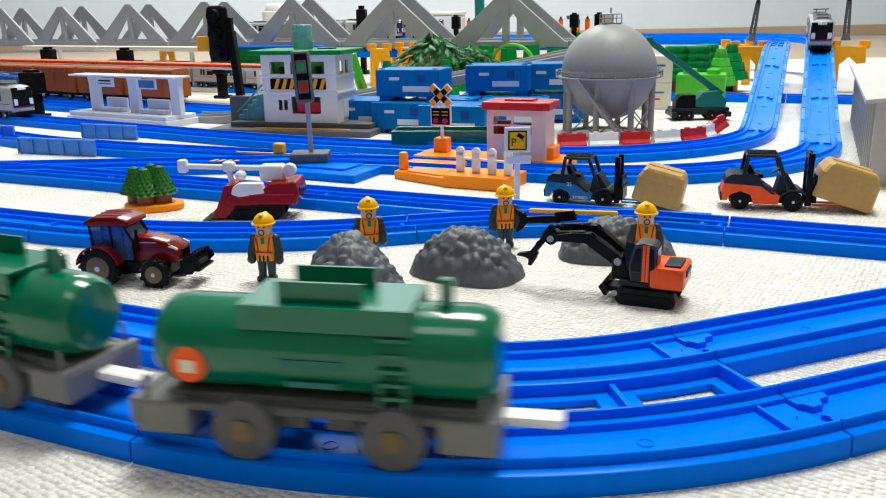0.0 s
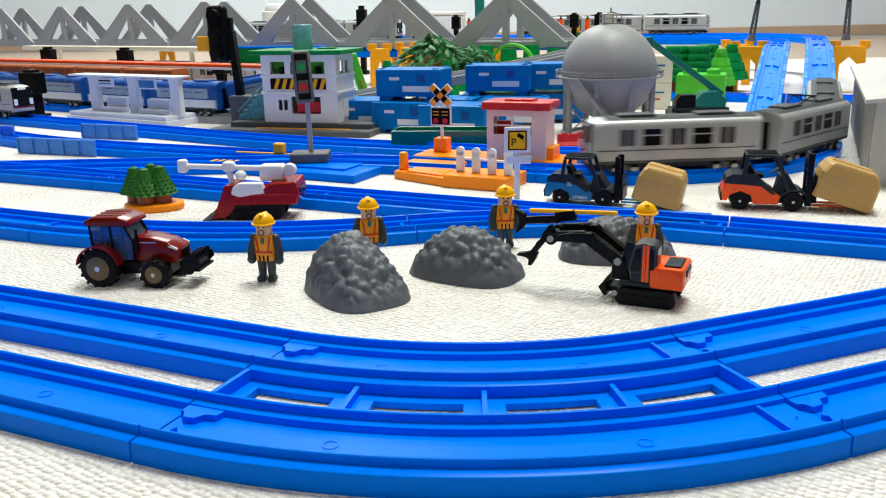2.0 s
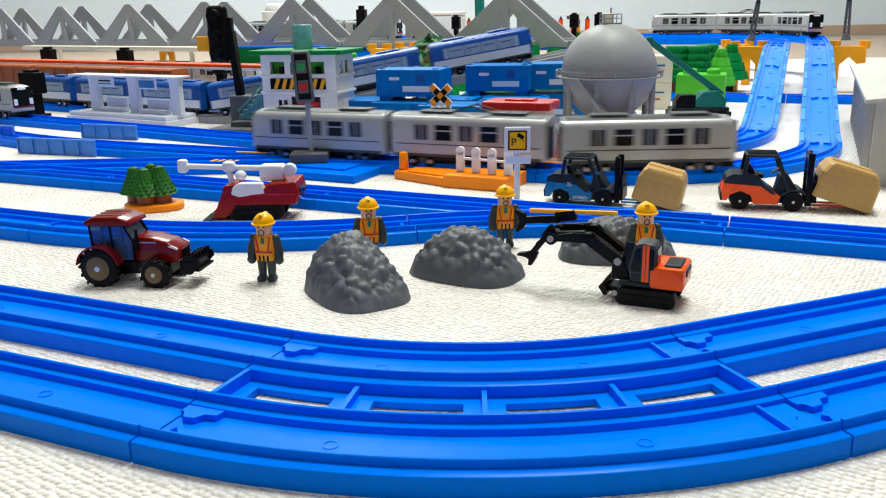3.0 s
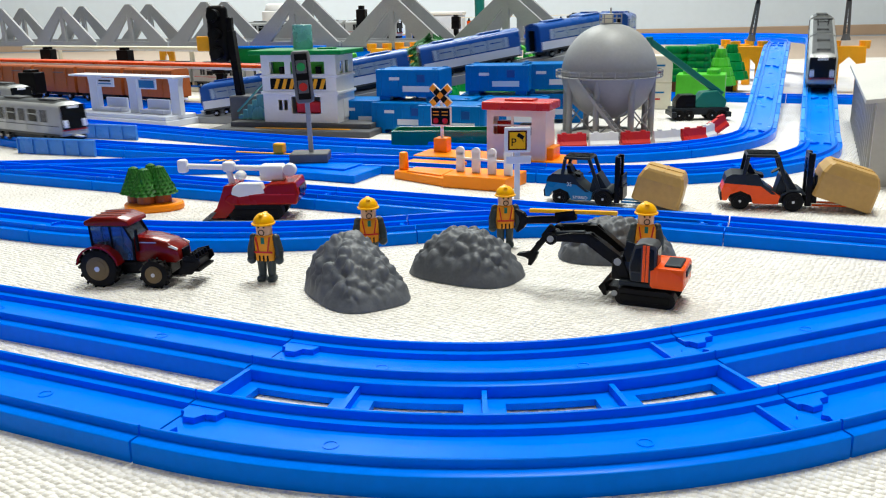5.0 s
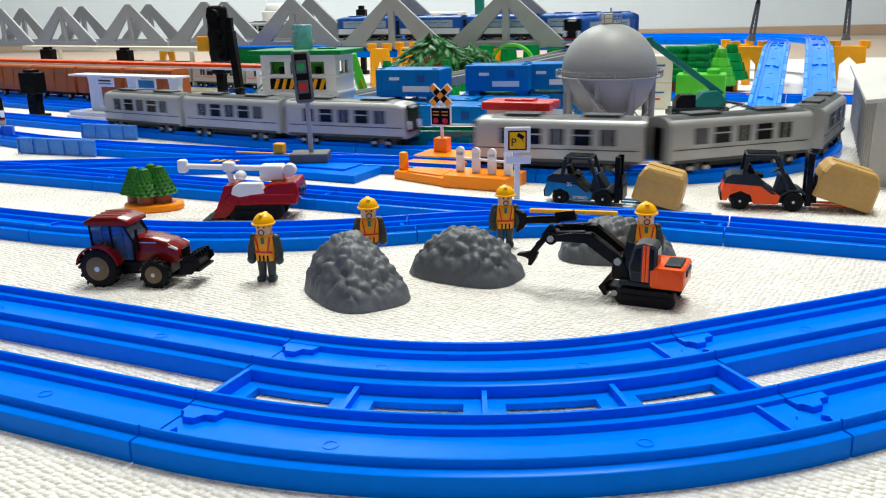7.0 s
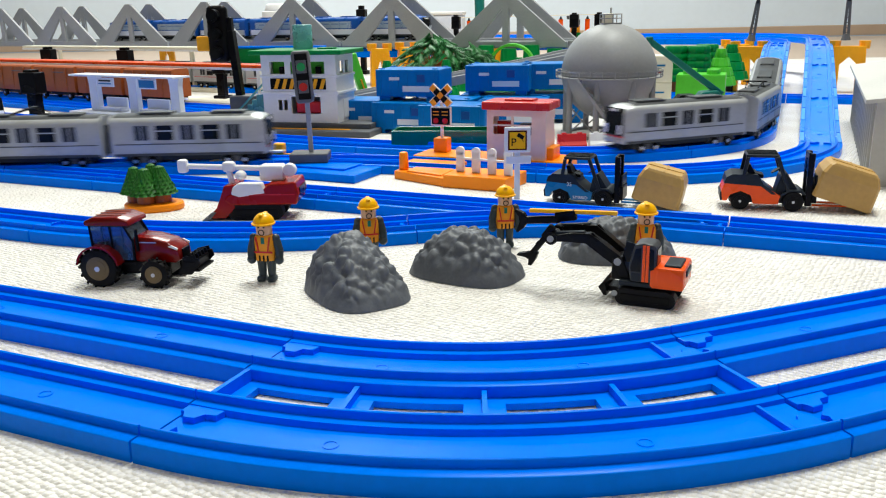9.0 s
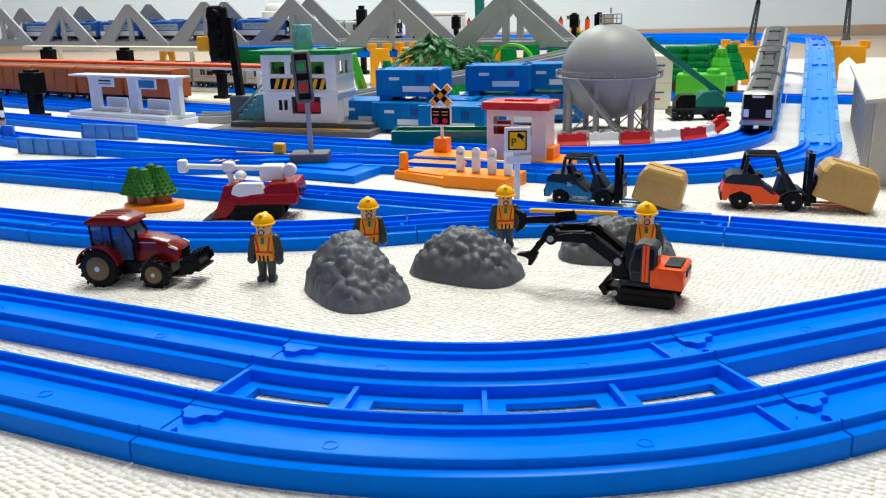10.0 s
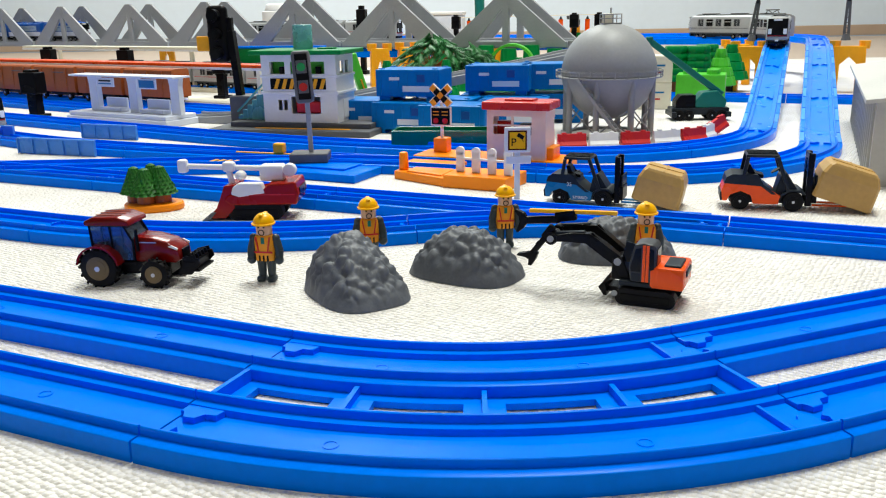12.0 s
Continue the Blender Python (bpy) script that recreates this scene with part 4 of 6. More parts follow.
        part("boom_ram", limb((0.0200, 0.0235), (0.0285, 0.0335), y, 0.0026, 0.0024, bev=0.0005), BLACK, arm)
        pin(arm, 0.0165, y + 0.0034, 0.0228, 0.0021)
        ex, ez = reach(0.0453, 0.0288)
        part("elbow", cyl(0.0036, 0.0072, 0, 0, -0.0036, n=18, m=pose(ex, y, ez, 90, 0, 0)), BLACK, arm)
        pin(arm, ex, y + 0.0040, ez, 0.0019)
        if not far:
            st = limb((0.0449, 0.0362), (0.0490, 0.0280), y, 0.0036, 0.0044, bev=0.0010)
            st = limb((0.0470, 0.0310), (0.0543, 0.0172), y, 0.0034, 0.0034, bm=st, bev=0.0008)
            st = limb((0.0505, 0.0232), (0.0520, 0.0250), y, 0.0030, 0.0020, bm=st)
            part("stick", st, BLACK, arm)
            jaw = [(0.0528, 0.0200), (0.0555, 0.0178), (0.0605, 0.0168), (0.0612, 0.0152), (0.0572, 0.0146), (0.0552, 0.0138), (0.0560, 0.0098), (0.0545, 0.0092), (0.0524, 0.0140), (0.0514, 0.0178)]
            part("claw", prism([reach(*p) for p in jaw], y - 0.0017, y + 0.0017, bev=0.0004), BLACK, arm)
        else:
            st = limb((0.0377, 0.0385), (0.0470, 0.0362), y, 0.0036, 0.0062, bev=0.0010)
            st = limb((0.0450, 0.0352), (0.0606, 0.0330), y, 0.0034, 0.0044, bm=st, bev=0.0008)
            part("stick", st, BLACK, arm)
            jaw = [(0.0600, 0.0345), (0.0612, 0.0372), (0.0650, 0.0392), (0.0657, 0.0380), (0.0632, 0.0352), (0.0628, 0.0318), (0.0650, 0.0262), (0.0642, 0.0252), (0.0612, 0.0285), (0.0600, 0.0312)]
            part("claw", prism([reach(*p) for p in jaw], y - 0.0017, y + 0.0017, bev=0.0004), BLACK, arm)
            part("hydraulic_ram", limb((0.0200, 0.0412), (0.0590, 0.0388), y, 0.0026, 0.0024, bev=0.0006), YELLOW, arm, "yellow plastic ram")
    return e


excavator()


def letters(text, size, m, parent, at, material, name="lettering"):
    c = bpy.data.curves.new(name, "FONT")
    c.body, c.size, c.extrude, c.align_x, c.align_y = text, size, 0.00012, "CENTER", "CENTER"
    tmp = bpy.data.objects.new("scrap", c)
    me = bpy.data.meshes.new_from_object(tmp)
    bpy.data.objects.remove(tmp)
    me.materials.clear()
    me.materials.append(material)
    ob = new(name, me)
    ob.parent = parent
    ob.matrix_local = at
    return ob


def forklift(x, y, ang, k, paint, dark, label, words=()):
    e = thing("toy_forklift", pose(x, y, 0, 0, 0, ang), label, "toy forklift", "toy forklifts")

    def S(pts):
        return [(a * k, b * k) for a, b in pts]
    w = 0.0115 * k
    for sg in (1, -1):
        road_wheel(e, 0, sg * (w - 0.0022), 0.0063 * k, 0.0048, BLACK, name="rear_wheel")
        road_wheel(e, 0.0345 * k, sg * (w - 0.0022), 0.0068 * k, 0.0050, BLACK, name="front_wheel")
    body = [(-0.0120, 0.0060), (-0.0128, 0.0130), (-0.0105, 0.0188), (-0.0020, 0.0205), (0.0130, 0.0190), (0.0215, 0.0125), (0.0265, 0.0105), (0.0250, 0.0045), (0.0085, 0.0045), (0.0072, 0.0112), (0.0, 0.0142), (-0.0072, 0.0112), (-0.0085, 0.0060)]
    part("body", prism(S(body), -w, w, bev=0.0008 * k), paint, e, smooth=False)
    part("chassis", box(0.042 * k, 1.3 * w, 0.0065 * k, 0.014 * k, 0, 0.0045 * k, bev=0.001), dark, e)
    part("counterweight", prism(S([(-0.0132, 0.0060), (-0.0138, 0.0120), (-0.0105, 0.0135), (-0.0085, 0.0060)]), -w * 0.98, w * 0.98, bev=0.0008 * k), dark, e)
    part("hood", prism(S([(-0.0112, 0.0185), (-0.0100, 0.0225), (-0.0060, 0.0248), (0.0105, 0.0248), (0.0150, 0.0180), (0.0235, 0.0115), (0.0205, 0.0115), (0.0130, 0.0170)]), -w * 1.01, w * 1.01), dark, e)
    part("front_cowl", prism(S([(0.0250, 0.0060), (0.0262, 0.0118), (0.0310, 0.0148), (0.0385, 0.0150), (0.0425, 0.0120), (0.0405, 0.0118), (0.0370, 0.0138), (0.0315, 0.0136), (0.0275, 0.0105)]), -w, w), dark, e)
    part("dashboard", prism(S([(0.0225, 0.0100), (0.0255, 0.0235), (0.0295, 0.0262), (0.0370, 0.0148)]), -w * 0.75, w * 0.75, bev=0.0006), dark, e)
    part("seat", prism(S([(0.0050, 0.0220), (0.0030, 0.0310), (0.0060, 0.0310), (0.0085, 0.0245), (0.0150, 0.0240), (0.0150, 0.0215)]), -w * 0.5, w * 0.5, bev=0.0008), BLACK, e)
    part("steering_wheel", cyl(0.0034 * k, 0.0007, 0, 0, 0, n=18, m=pose(0.0232 * k, 0, 0.0262 * k, 0, -32, 0)), BLACK, e)
    for sg in (1, -1):
        for a, b in (((0.0010, 0.0210), (0.0035, 0.0368)), ((0.0310, 0.0140), (0.0225, 0.0376))):
            part("guard_post", bar((a[0] * k, sg * w * 0.88, a[1] * k), (b[0] * k, sg * w * 0.88, b[1] * k), 0.0030 * k, 0.0026 * k, bev=0.0005), dark, e)
    roof = box(0.0215 * k, 2 * w * 0.92, 0.0020 * k, 0.0130 * k, 0, 0.0366 * k, bev=0.0006)
    for i in range(4):
        roof = box(0.0215 * k * 0.9, 0.0010, 0.0010, 0.0130 * k, (-0.6 + 0.4 * i) * w, 0.0384 * k, bm=roof)
    part("roof_guard", roof, dark, e)
    for sg in (1, -1):
        part("mast_rail", box(0.0042 * k, 0.0032 * k, 0.0362 * k, 0.0445 * k, sg * w * 0.62, 0.0035 * k, bev=0.0005), BLACK, e)
        part("fork", box(0.0230 * k, 0.0030 * k, 0.0011, 0.0590 * k, sg * w * 0.42, 0.0032, bev=0.0003), ORANGEPAINT if paint is ORANGEPAINT else SKYPAINT, e)
    part("mast_ram", rod((0.0440 * k, 0, 0.004 * k), (0.0440 * k, 0, 0.036 * k), 0.0020 * k), BLACK, e)
    part("mast_plate", box(0.0016 * k, w * 1.2, 0.0130 * k, 0.0432 * k, 0, 0.0270 * k), BLACK, e)
    part("carriage", box(0.0030 * k, w * 1.7, 0.0110 * k, 0.0480 * k, 0, 0.0060 * k, bev=0.0005), BLACK, e)
    part("backrest", box(0.0014 * k, w * 1.7, 0.0080 * k, 0.0482 * k, 0, 0.0175 * k, bev=0.0004), BLACK, e)
    for text, size, px_, pz in words:
        letters(text, size * k, None, e, pose(px_ * k, -w * 1.03, pz * k, 90, 0, 0), WHITE)
    if not words:
        part("maker_mark_bar", box(0.0004, 0.0014, 0.0110, 0.0462 * k, -w * 0.80, 0.0240), SILVERDISC, e)
    return e


forklift(0.0886, 0.5941, -22.4, 0.90, SKYPAINT, DARK, "blue toy forklift with dark overhead guard on the mat", (("35", 0.0042, 0.0075, 0.0170), ("HYBRID", 0.0034, 0.0165, 0.0068)))
forklift(0.2079, 0.5693, -15.2, 0.99, ORANGEPAINT, DARK, "orange toy forklift with dark overhead guard on the mat")


def carton(x, y, z, ang, tilt, sx, sy, sz, roll=0):
    """A tan load block with chamfered shoulders and lid seams."""
    rings = []
    for zz, kx, ky in ((0, 0.96, 0.96), (0.0006, 1, 1), (sz * 0.70, 0.97, 0.98), (sz * 0.93, 0.84, 0.86), (sz, 0.74, 0.80)):
        a, b, c = sx / 2 * kx, sy / 2 * ky, 0.0016
        rings.append([(a - c, -b, zz), (a, -b + c, zz), (a, b - c, zz), (a - c, b, zz), (-a + c, b, zz), (-a, b - c, zz), (-a, -b + c, zz), (-a + c, -b, zz)])
    ob = part("load_block", loft(rings), CARTON)
    ob.matrix_world = pose(x, y, z, roll, tilt, ang)
    part("seam", box(sx * 0.74, 0.0008, 0.0006, 0, 0, sz - 0.0001), CARTON, ob)
    part("seam", box(0.0008, sy * 0.80, 0.0006, 0, 0, sz - 0.0001), CARTON, ob)
    return tagged(ob, "tan plastic load block tilted off the forks onto the mat", "toy cargo", "tan load blocks")


carton(0.1520, 0.5740, 0.0040, -22, 13, 0.033, 0.031, 0.0235)
carton(0.2712, 0.5560, 0.0060, -18, 17, 0.0385, 0.033, 0.0250)


def red_machine():
    e = thing("toy_crawler_crane", pose(-0.1275, 0.5690, 0, 0, 0, 178), "dark red toy crawler machine with white crane arm", "toy crawler")
    crawler(e, 0.0095, 0.038, 0.0075, 0.0056)
    crawler(e, -0.0095, 0.038, 0.0075, 0.0056)
    part("hull", prism([(-0.0290, 0.0110), (-0.0310, 0.0180), (-0.0290, 0.0265), (-0.0100, 0.0255), (-0.0060, 0.0190), (0.0180, 0.0180), (0.0210, 0.0140), (0.0160, 0.0108)], -0.0150, 0.0150, bev=0.0012), CRIMSON, e)
    part("hull_vent", box(0.0008, 0.0200, 0.0055, -0.0307, 0, 0.0165), BLACK, e)
    part("side_trim", box(0.0400, 0.0306, 0.0008, -0.0080, 0, 0.0178), RED, e)
    part("hood_panel", prism([(-0.0080, 0.0190), (0.0100, 0.0165), (0.0155, 0.0185), (0.0140, 0.0235), (0.0100, 0.0262), (-0.0060, 0.0262)], 0.0085, 0.0155, bev=0.0010), WHITE, e)
    part("lamp", ball(0.0040, 0.0100, 0.0060, 0.0300, 0.9, 16, cut=None), WHITE, e)
    part("blade", prism([(0.0210, 0.0015), (0.0335, 0.0015), (0.0260, 0.0085), (0.0205, 0.0240), (0.0130, 0.0250), (0.0140, 0.0080)], -0.0120, 0.0135, bev=0.0006), CRIMSON, e)
    part("blade_lip", prism([(0.0320, 0.0005), (0.0370, 0.0005), (0.0300, 0.0060), (0.0270, 0.0060)], -0.0135, 0.0145), MIDGREY, e)
    part("strut", rod((0.0170, 0.004, 0.0240), (0.0185, 0.004, 0.0330), 0.0022), LILAC, e)
    part("crane_base", box(0.0170, 0.0120, 0.0110, -0.0110, 0, 0.0255, bev=0.0020), WHITE, e, smooth=True)
    boom = part("crane_boom", rod((-0.0240, 0.003, 0.0335), (0.0490, 0.003, 0.0365), 0.0019, 14), WHITE, e, smooth=True)
    part("boom_end", cyl(0.0045, 0.0062, 0, 0, -0.0031, n=20, m=pose(-0.0235, 0.003, 0.0330, 90, 0, 0), bev=0.001), WHITE, boom, smooth=True)
    part("boom_sleeve", box(0.0090, 0.0066, 0.0070, 0.0185, 0.003, 0.0322, bev=0.002), WHITE, boom, smooth=True)
    part("boom_hook", box(0.0070, 0.0062, 0.0092, 0.0505, 0.003, 0.0320, bev=0.0018), WHITE, boom, smooth=True)
    return e


red_machine()


def bush():
    e = thing("toy_tree_clump", pose(-0.2145, 0.5980, 0), "clump of green cone trees on an orange-brown base", "toy trees")
    rings = []
    for z, k in ((0, 0.96), (0.001, 1.0), (0.0042, 1.0), (0.0052, 0.95)):
        rings.append([(0.0215 * k * math.cos(a) + 0.003, 0.016 * k * math.sin(a) * (1 + 0.08 * math.cos(3 * a)), z) for a in np.linspace(0, 2 * math.pi, 28, endpoint=False)])
    part("base", loft(rings), ORANGE, e, smooth=True)
    spots = ((-0.0105, 0.003, 0.0275, 0.0105), (-0.0008, -0.0040, 0.0275, 0.0112), (0.0092, 0.0005, 0.0285, 0.0108), (0.0010, 0.0065, 0.0290, 0.0100))
    rnd = random.Random(5)
    for x, y, h, r in spots:
        part("trunk", cyl(0.0068, 0.0085, x, y, 0.0045, r2=0.0062, n=18), RUST, e, smooth=True)
        rings = []
        n = 40
        tiers = 7
        for i in range(tiers + 1):
            u = i / tiers
            z = 0.0118 + (h - 0.0105) * u
            base = r * (1.06 - 0.72 * u)
            for kk, dz in ((1.0, 0.0), (0.90, 0.0012)):
                rings.append([(x + base * kk * (1 + 0.06 * math.sin(a * 13 + i * 1.9) + 0.04 * rnd.uniform(-1, 1)) * math.cos(a), y + base * kk * (1 + 0.06 * math.sin(a * 13 + i * 1.9)) * math.sin(a), z + dz) for a in np.linspace(0, 2 * math.pi, n, endpoint=False)])
        rings.append([(x + r * 0.12 * math.cos(a), y + r * 0.12 * math.sin(a), h + 0.0035) for a in np.linspace(0, 2 * math.pi, n, endpoint=False)])
        part("crown", loft(rings), BUSH, e)
    return e


bush()


# ---- level crossing, signs, tank, control tower ----
def crossing():
    e = thing("level_crossing", pose(0.0140, 0.7113, 0, 0, 0, -23), "orange plastic level crossing with white fence beside the rails", "toy crossing")
    bm = bmesh.new()

    def slab(pts, z0, z1, bev=0.0008):
        b2 = bmesh.new()
        f = b2.faces.new([b2.verts.new((x, y, z0)) for x, y in pts])
        r = bmesh.ops.extrude_face_region(b2, geom=[f])
        bmesh.ops.translate(b2, vec=(0, 0, z1 - z0), verts=[v for v in r["geom"] if isinstance(v, bmesh.types.BMVert)])
        bmesh.ops.bevel(b2, geom=b2.edges[:], offset=bev, segments=2, affect="EDGES", profile=0.5)
        return b2
    part("near_deck", slab([(-0.043, -0.0215), (-0.043, -0.037), (0.010, -0.056), (0.010, -0.0215)], 0, 0.0072), ORANGE, e)
    part("near_step", slab([(0.0105, -0.0215), (0.0105, -0.0580), (0.0640, -0.0610), (0.0690, -0.0215)], 0, 0.0105), ORANGE, e)
    part("far_deck", slab([(-0.052, 0.0215), (-0.052, 0.060), (0.090, 0.062), (0.090, 0.0215)], 0, 0.0105), ORANGE, e)
    part("track_plank", slab([(-0.046, -0.0080), (0.006, -0.0080), (0.006, 0.0080), (-0.046, 0.0080)], 0.005, 0.0098), ORANGE, e)
    part("road_plank", slab([(-0.030, -0.040), (0.006, -0.050), (0.006, -0.0215), (-0.030, -0.0215)], 0.0073, 0.0086), ORANGE, e)
    part("bollard", cyl(0.0042, 0.0150, -0.0370, -0.0300, 0.0072, r2=0.0036, n=18, bev=0.0014), ORANGE, e, smooth=True)
    for i in range(4):
        x, y = 0.0195 + 0.0142 * i, -0.0420 - 0.0020 * i
        b = box(0.0072, 0.0028, 0.0170, x, y, 0.0105, bev=0.0008)
        b = cyl(0.0036, 0.0028, 0, 0, -0.0014, n=20, bm=b, m=pose(x, y, 0.0275, 90, 0, 0))
        part("fence_post", b, WHITE, e)
    part("fence_rail", bar((0.0195, -0.0420, 0.0215), (0.0621, -0.0480, 0.0215), 0.0030, 0.0016), WHITE, e)
    blk = part("signal_block", box(0.0135, 0.0120, 0.0130, -0.0340, 0.0480, 0.0105, bev=0.0012), ORANGE, e)
    sig = part("signal_post", rod((-0.0340, 0.0480, 0.0230), (-0.0340, 0.0480, 0.0560), 0.0016, 12), WHITE, e)
    part("lamp_board", box(0.0205, 0.0022, 0.0175, -0.0340, 0.0462, 0.0345, bev=0.0008), WHITE, sig)
    part("lamp_face", box(0.0180, 0.0008, 0.0150, -0.0340, 0.0449, 0.0357, bev=0.0003), BLACK, sig)
    for k in (-1, 1):
        part("lamp", cyl(0.0026, 0.0012, 0, 0, -0.0006, n=18, m=pose(-0.0340 + k * 0.0046, 0.0444, 0.0392, 90, 0, 0)), REDLENS, sig, "red warning lamp")
        for z in (0.0440, 0.0470):
            part("lamp_louvre", box(0.0058, 0.0006, 0.0009, -0.0340 + k * 0.0044, 0.0444, z), VEST, sig)
    for a in (42, -42):
        m = pose(-0.0340, 0.0462, 0.0620, 0, a, 0)
        arm = part("cross_arm", box(0.0250, 0.0020, 0.0072, 0, 0, -0.0036, bev=0.0006, m=m), WHITE, sig)
        for i in range(5):
            part("arm_stripe", box(0.0046, 0.0006, 0.0054, -0.0096 + i * 0.0048, -0.0013 - (0.0003 if a > 0 else 0), -0.0027, m=m), BLACK if i % 2 else VEST, arm)
    return e


crossing()


def hut():
    e = thing("crossing_hut", pose(0.0140, 0.7113, 0.0105, 0, 0, -23) @ pose(0.0445, 0.040, 0), "small pale pink toy hut with red roof on the crossing", "toy hut")
    w, d, h = 0.053, 0.028, 0.0425
    t = 0.0016
    wx = [(-0.0185, 0.0115)]
    front = None
    for x0, x1, z0, z1 in ((-w / 2, w / 2, 0, 0.0215), (-w / 2, w / 2, 0.0370, h), (-w / 2, -0.0205, 0.0215, 0.0370), (0.0140, w / 2, 0.0215, 0.0370), (-0.0042, -0.0022, 0.0215, 0.0370), (-0.0205, 0.0140, 0.0286, 0.0300)):
        front = box(x1 - x0, t, z1 - z0, (x0 + x1) / 2, -d / 2, z0, bm=front)
    part("front_wall", front, PINKISH, e)
    part("back_wall", box(w, t, h * 0.55, 0, d / 2, 0), PINKISH, e)
    part("back_lintel", box(w, t, h * 0.2, 0, d / 2, h * 0.8), PINKISH, e)
    for sg in (1, -1):
        part("side_wall", box(t, d - t, h, sg * (w / 2 - t / 2), 0, 0), PINKISH, e)
    part("inner_box", box(0.012, 0.010, 0.030, -0.016, 0.004, 0.001, bev=0.001), RED, e)
    part("inner_box", box(0.016, 0.010, 0.028, 0.006, 0.004, 0.001, bev=0.001), MIDGREY, e)
    part("corner_plinth", box(0.020, d * 0.8, 0.011, w / 2 - 0.004, 0.001, -0.0005, bev=0.001), ORANGE, e)
    part("roof", box(w + 0.008, d + 0.008, 0.0070, 0, 0, h, bev=0.0012), RED, e)
    part("roof_ridge", box(0.026, 0.014, 0.0018, 0, 0, h + 0.0068, bev=0.0006), RED, e)
    return e


hut()


def parking_sign():
    e = thing("parking_sign", pose(0.0555, 0.601, 0, 0, 0, -3), "white sign board with yellow parking symbol on a post", "toy sign")
    part("foot", cyl(0.0050, 0.0014, 0, 0, 0, n=20), WHITE, e)
    part("post", box(0.0042, 0.0030, 0.040, 0, 0.0012, 0.001, bev=0.0006), LILAC, e)
    part("lower_plate", box(0.0185, 0.0020, 0.0060, 0.0008, -0.0008, 0.0275, bev=0.0010), LILAC, e)
    bd = part("board", box(0.0190, 0.0022, 0.0185, 0, -0.0008, 0.0360, bev=0.0009), WHITE, e)
    part("red_frame", box(0.0136, 0.0004, 0.0142, 0, -0.0021, 0.0378), DARKRED, bd)
    part("black_frame", box(0.0126, 0.0004, 0.0132, 0, -0.0023, 0.0383), BLACK, bd)
    part("yellow_field", box(0.0114, 0.0004, 0.0120, 0, -0.0025, 0.0389), YELLOW, bd)
    letters("P", 0.0080, None, bd, pose(-0.0028, -0.0029, 0.0434, 90, 0, 0), BLACK)
    part("camera_icon", box(0.0050, 0.0003, 0.0028, 0, 0, -0.0014, m=pose(0.0022, -0.0029, 0.0480, 0, 32, 0)), BLACK, bd)
    part("camera_icon_bracket", bar((0.0030, -0.0029, 0.0465), (0.0042, -0.0029, 0.0440), 0.0006, 0.0003), BLACK, bd)
    return e


parking_sign()


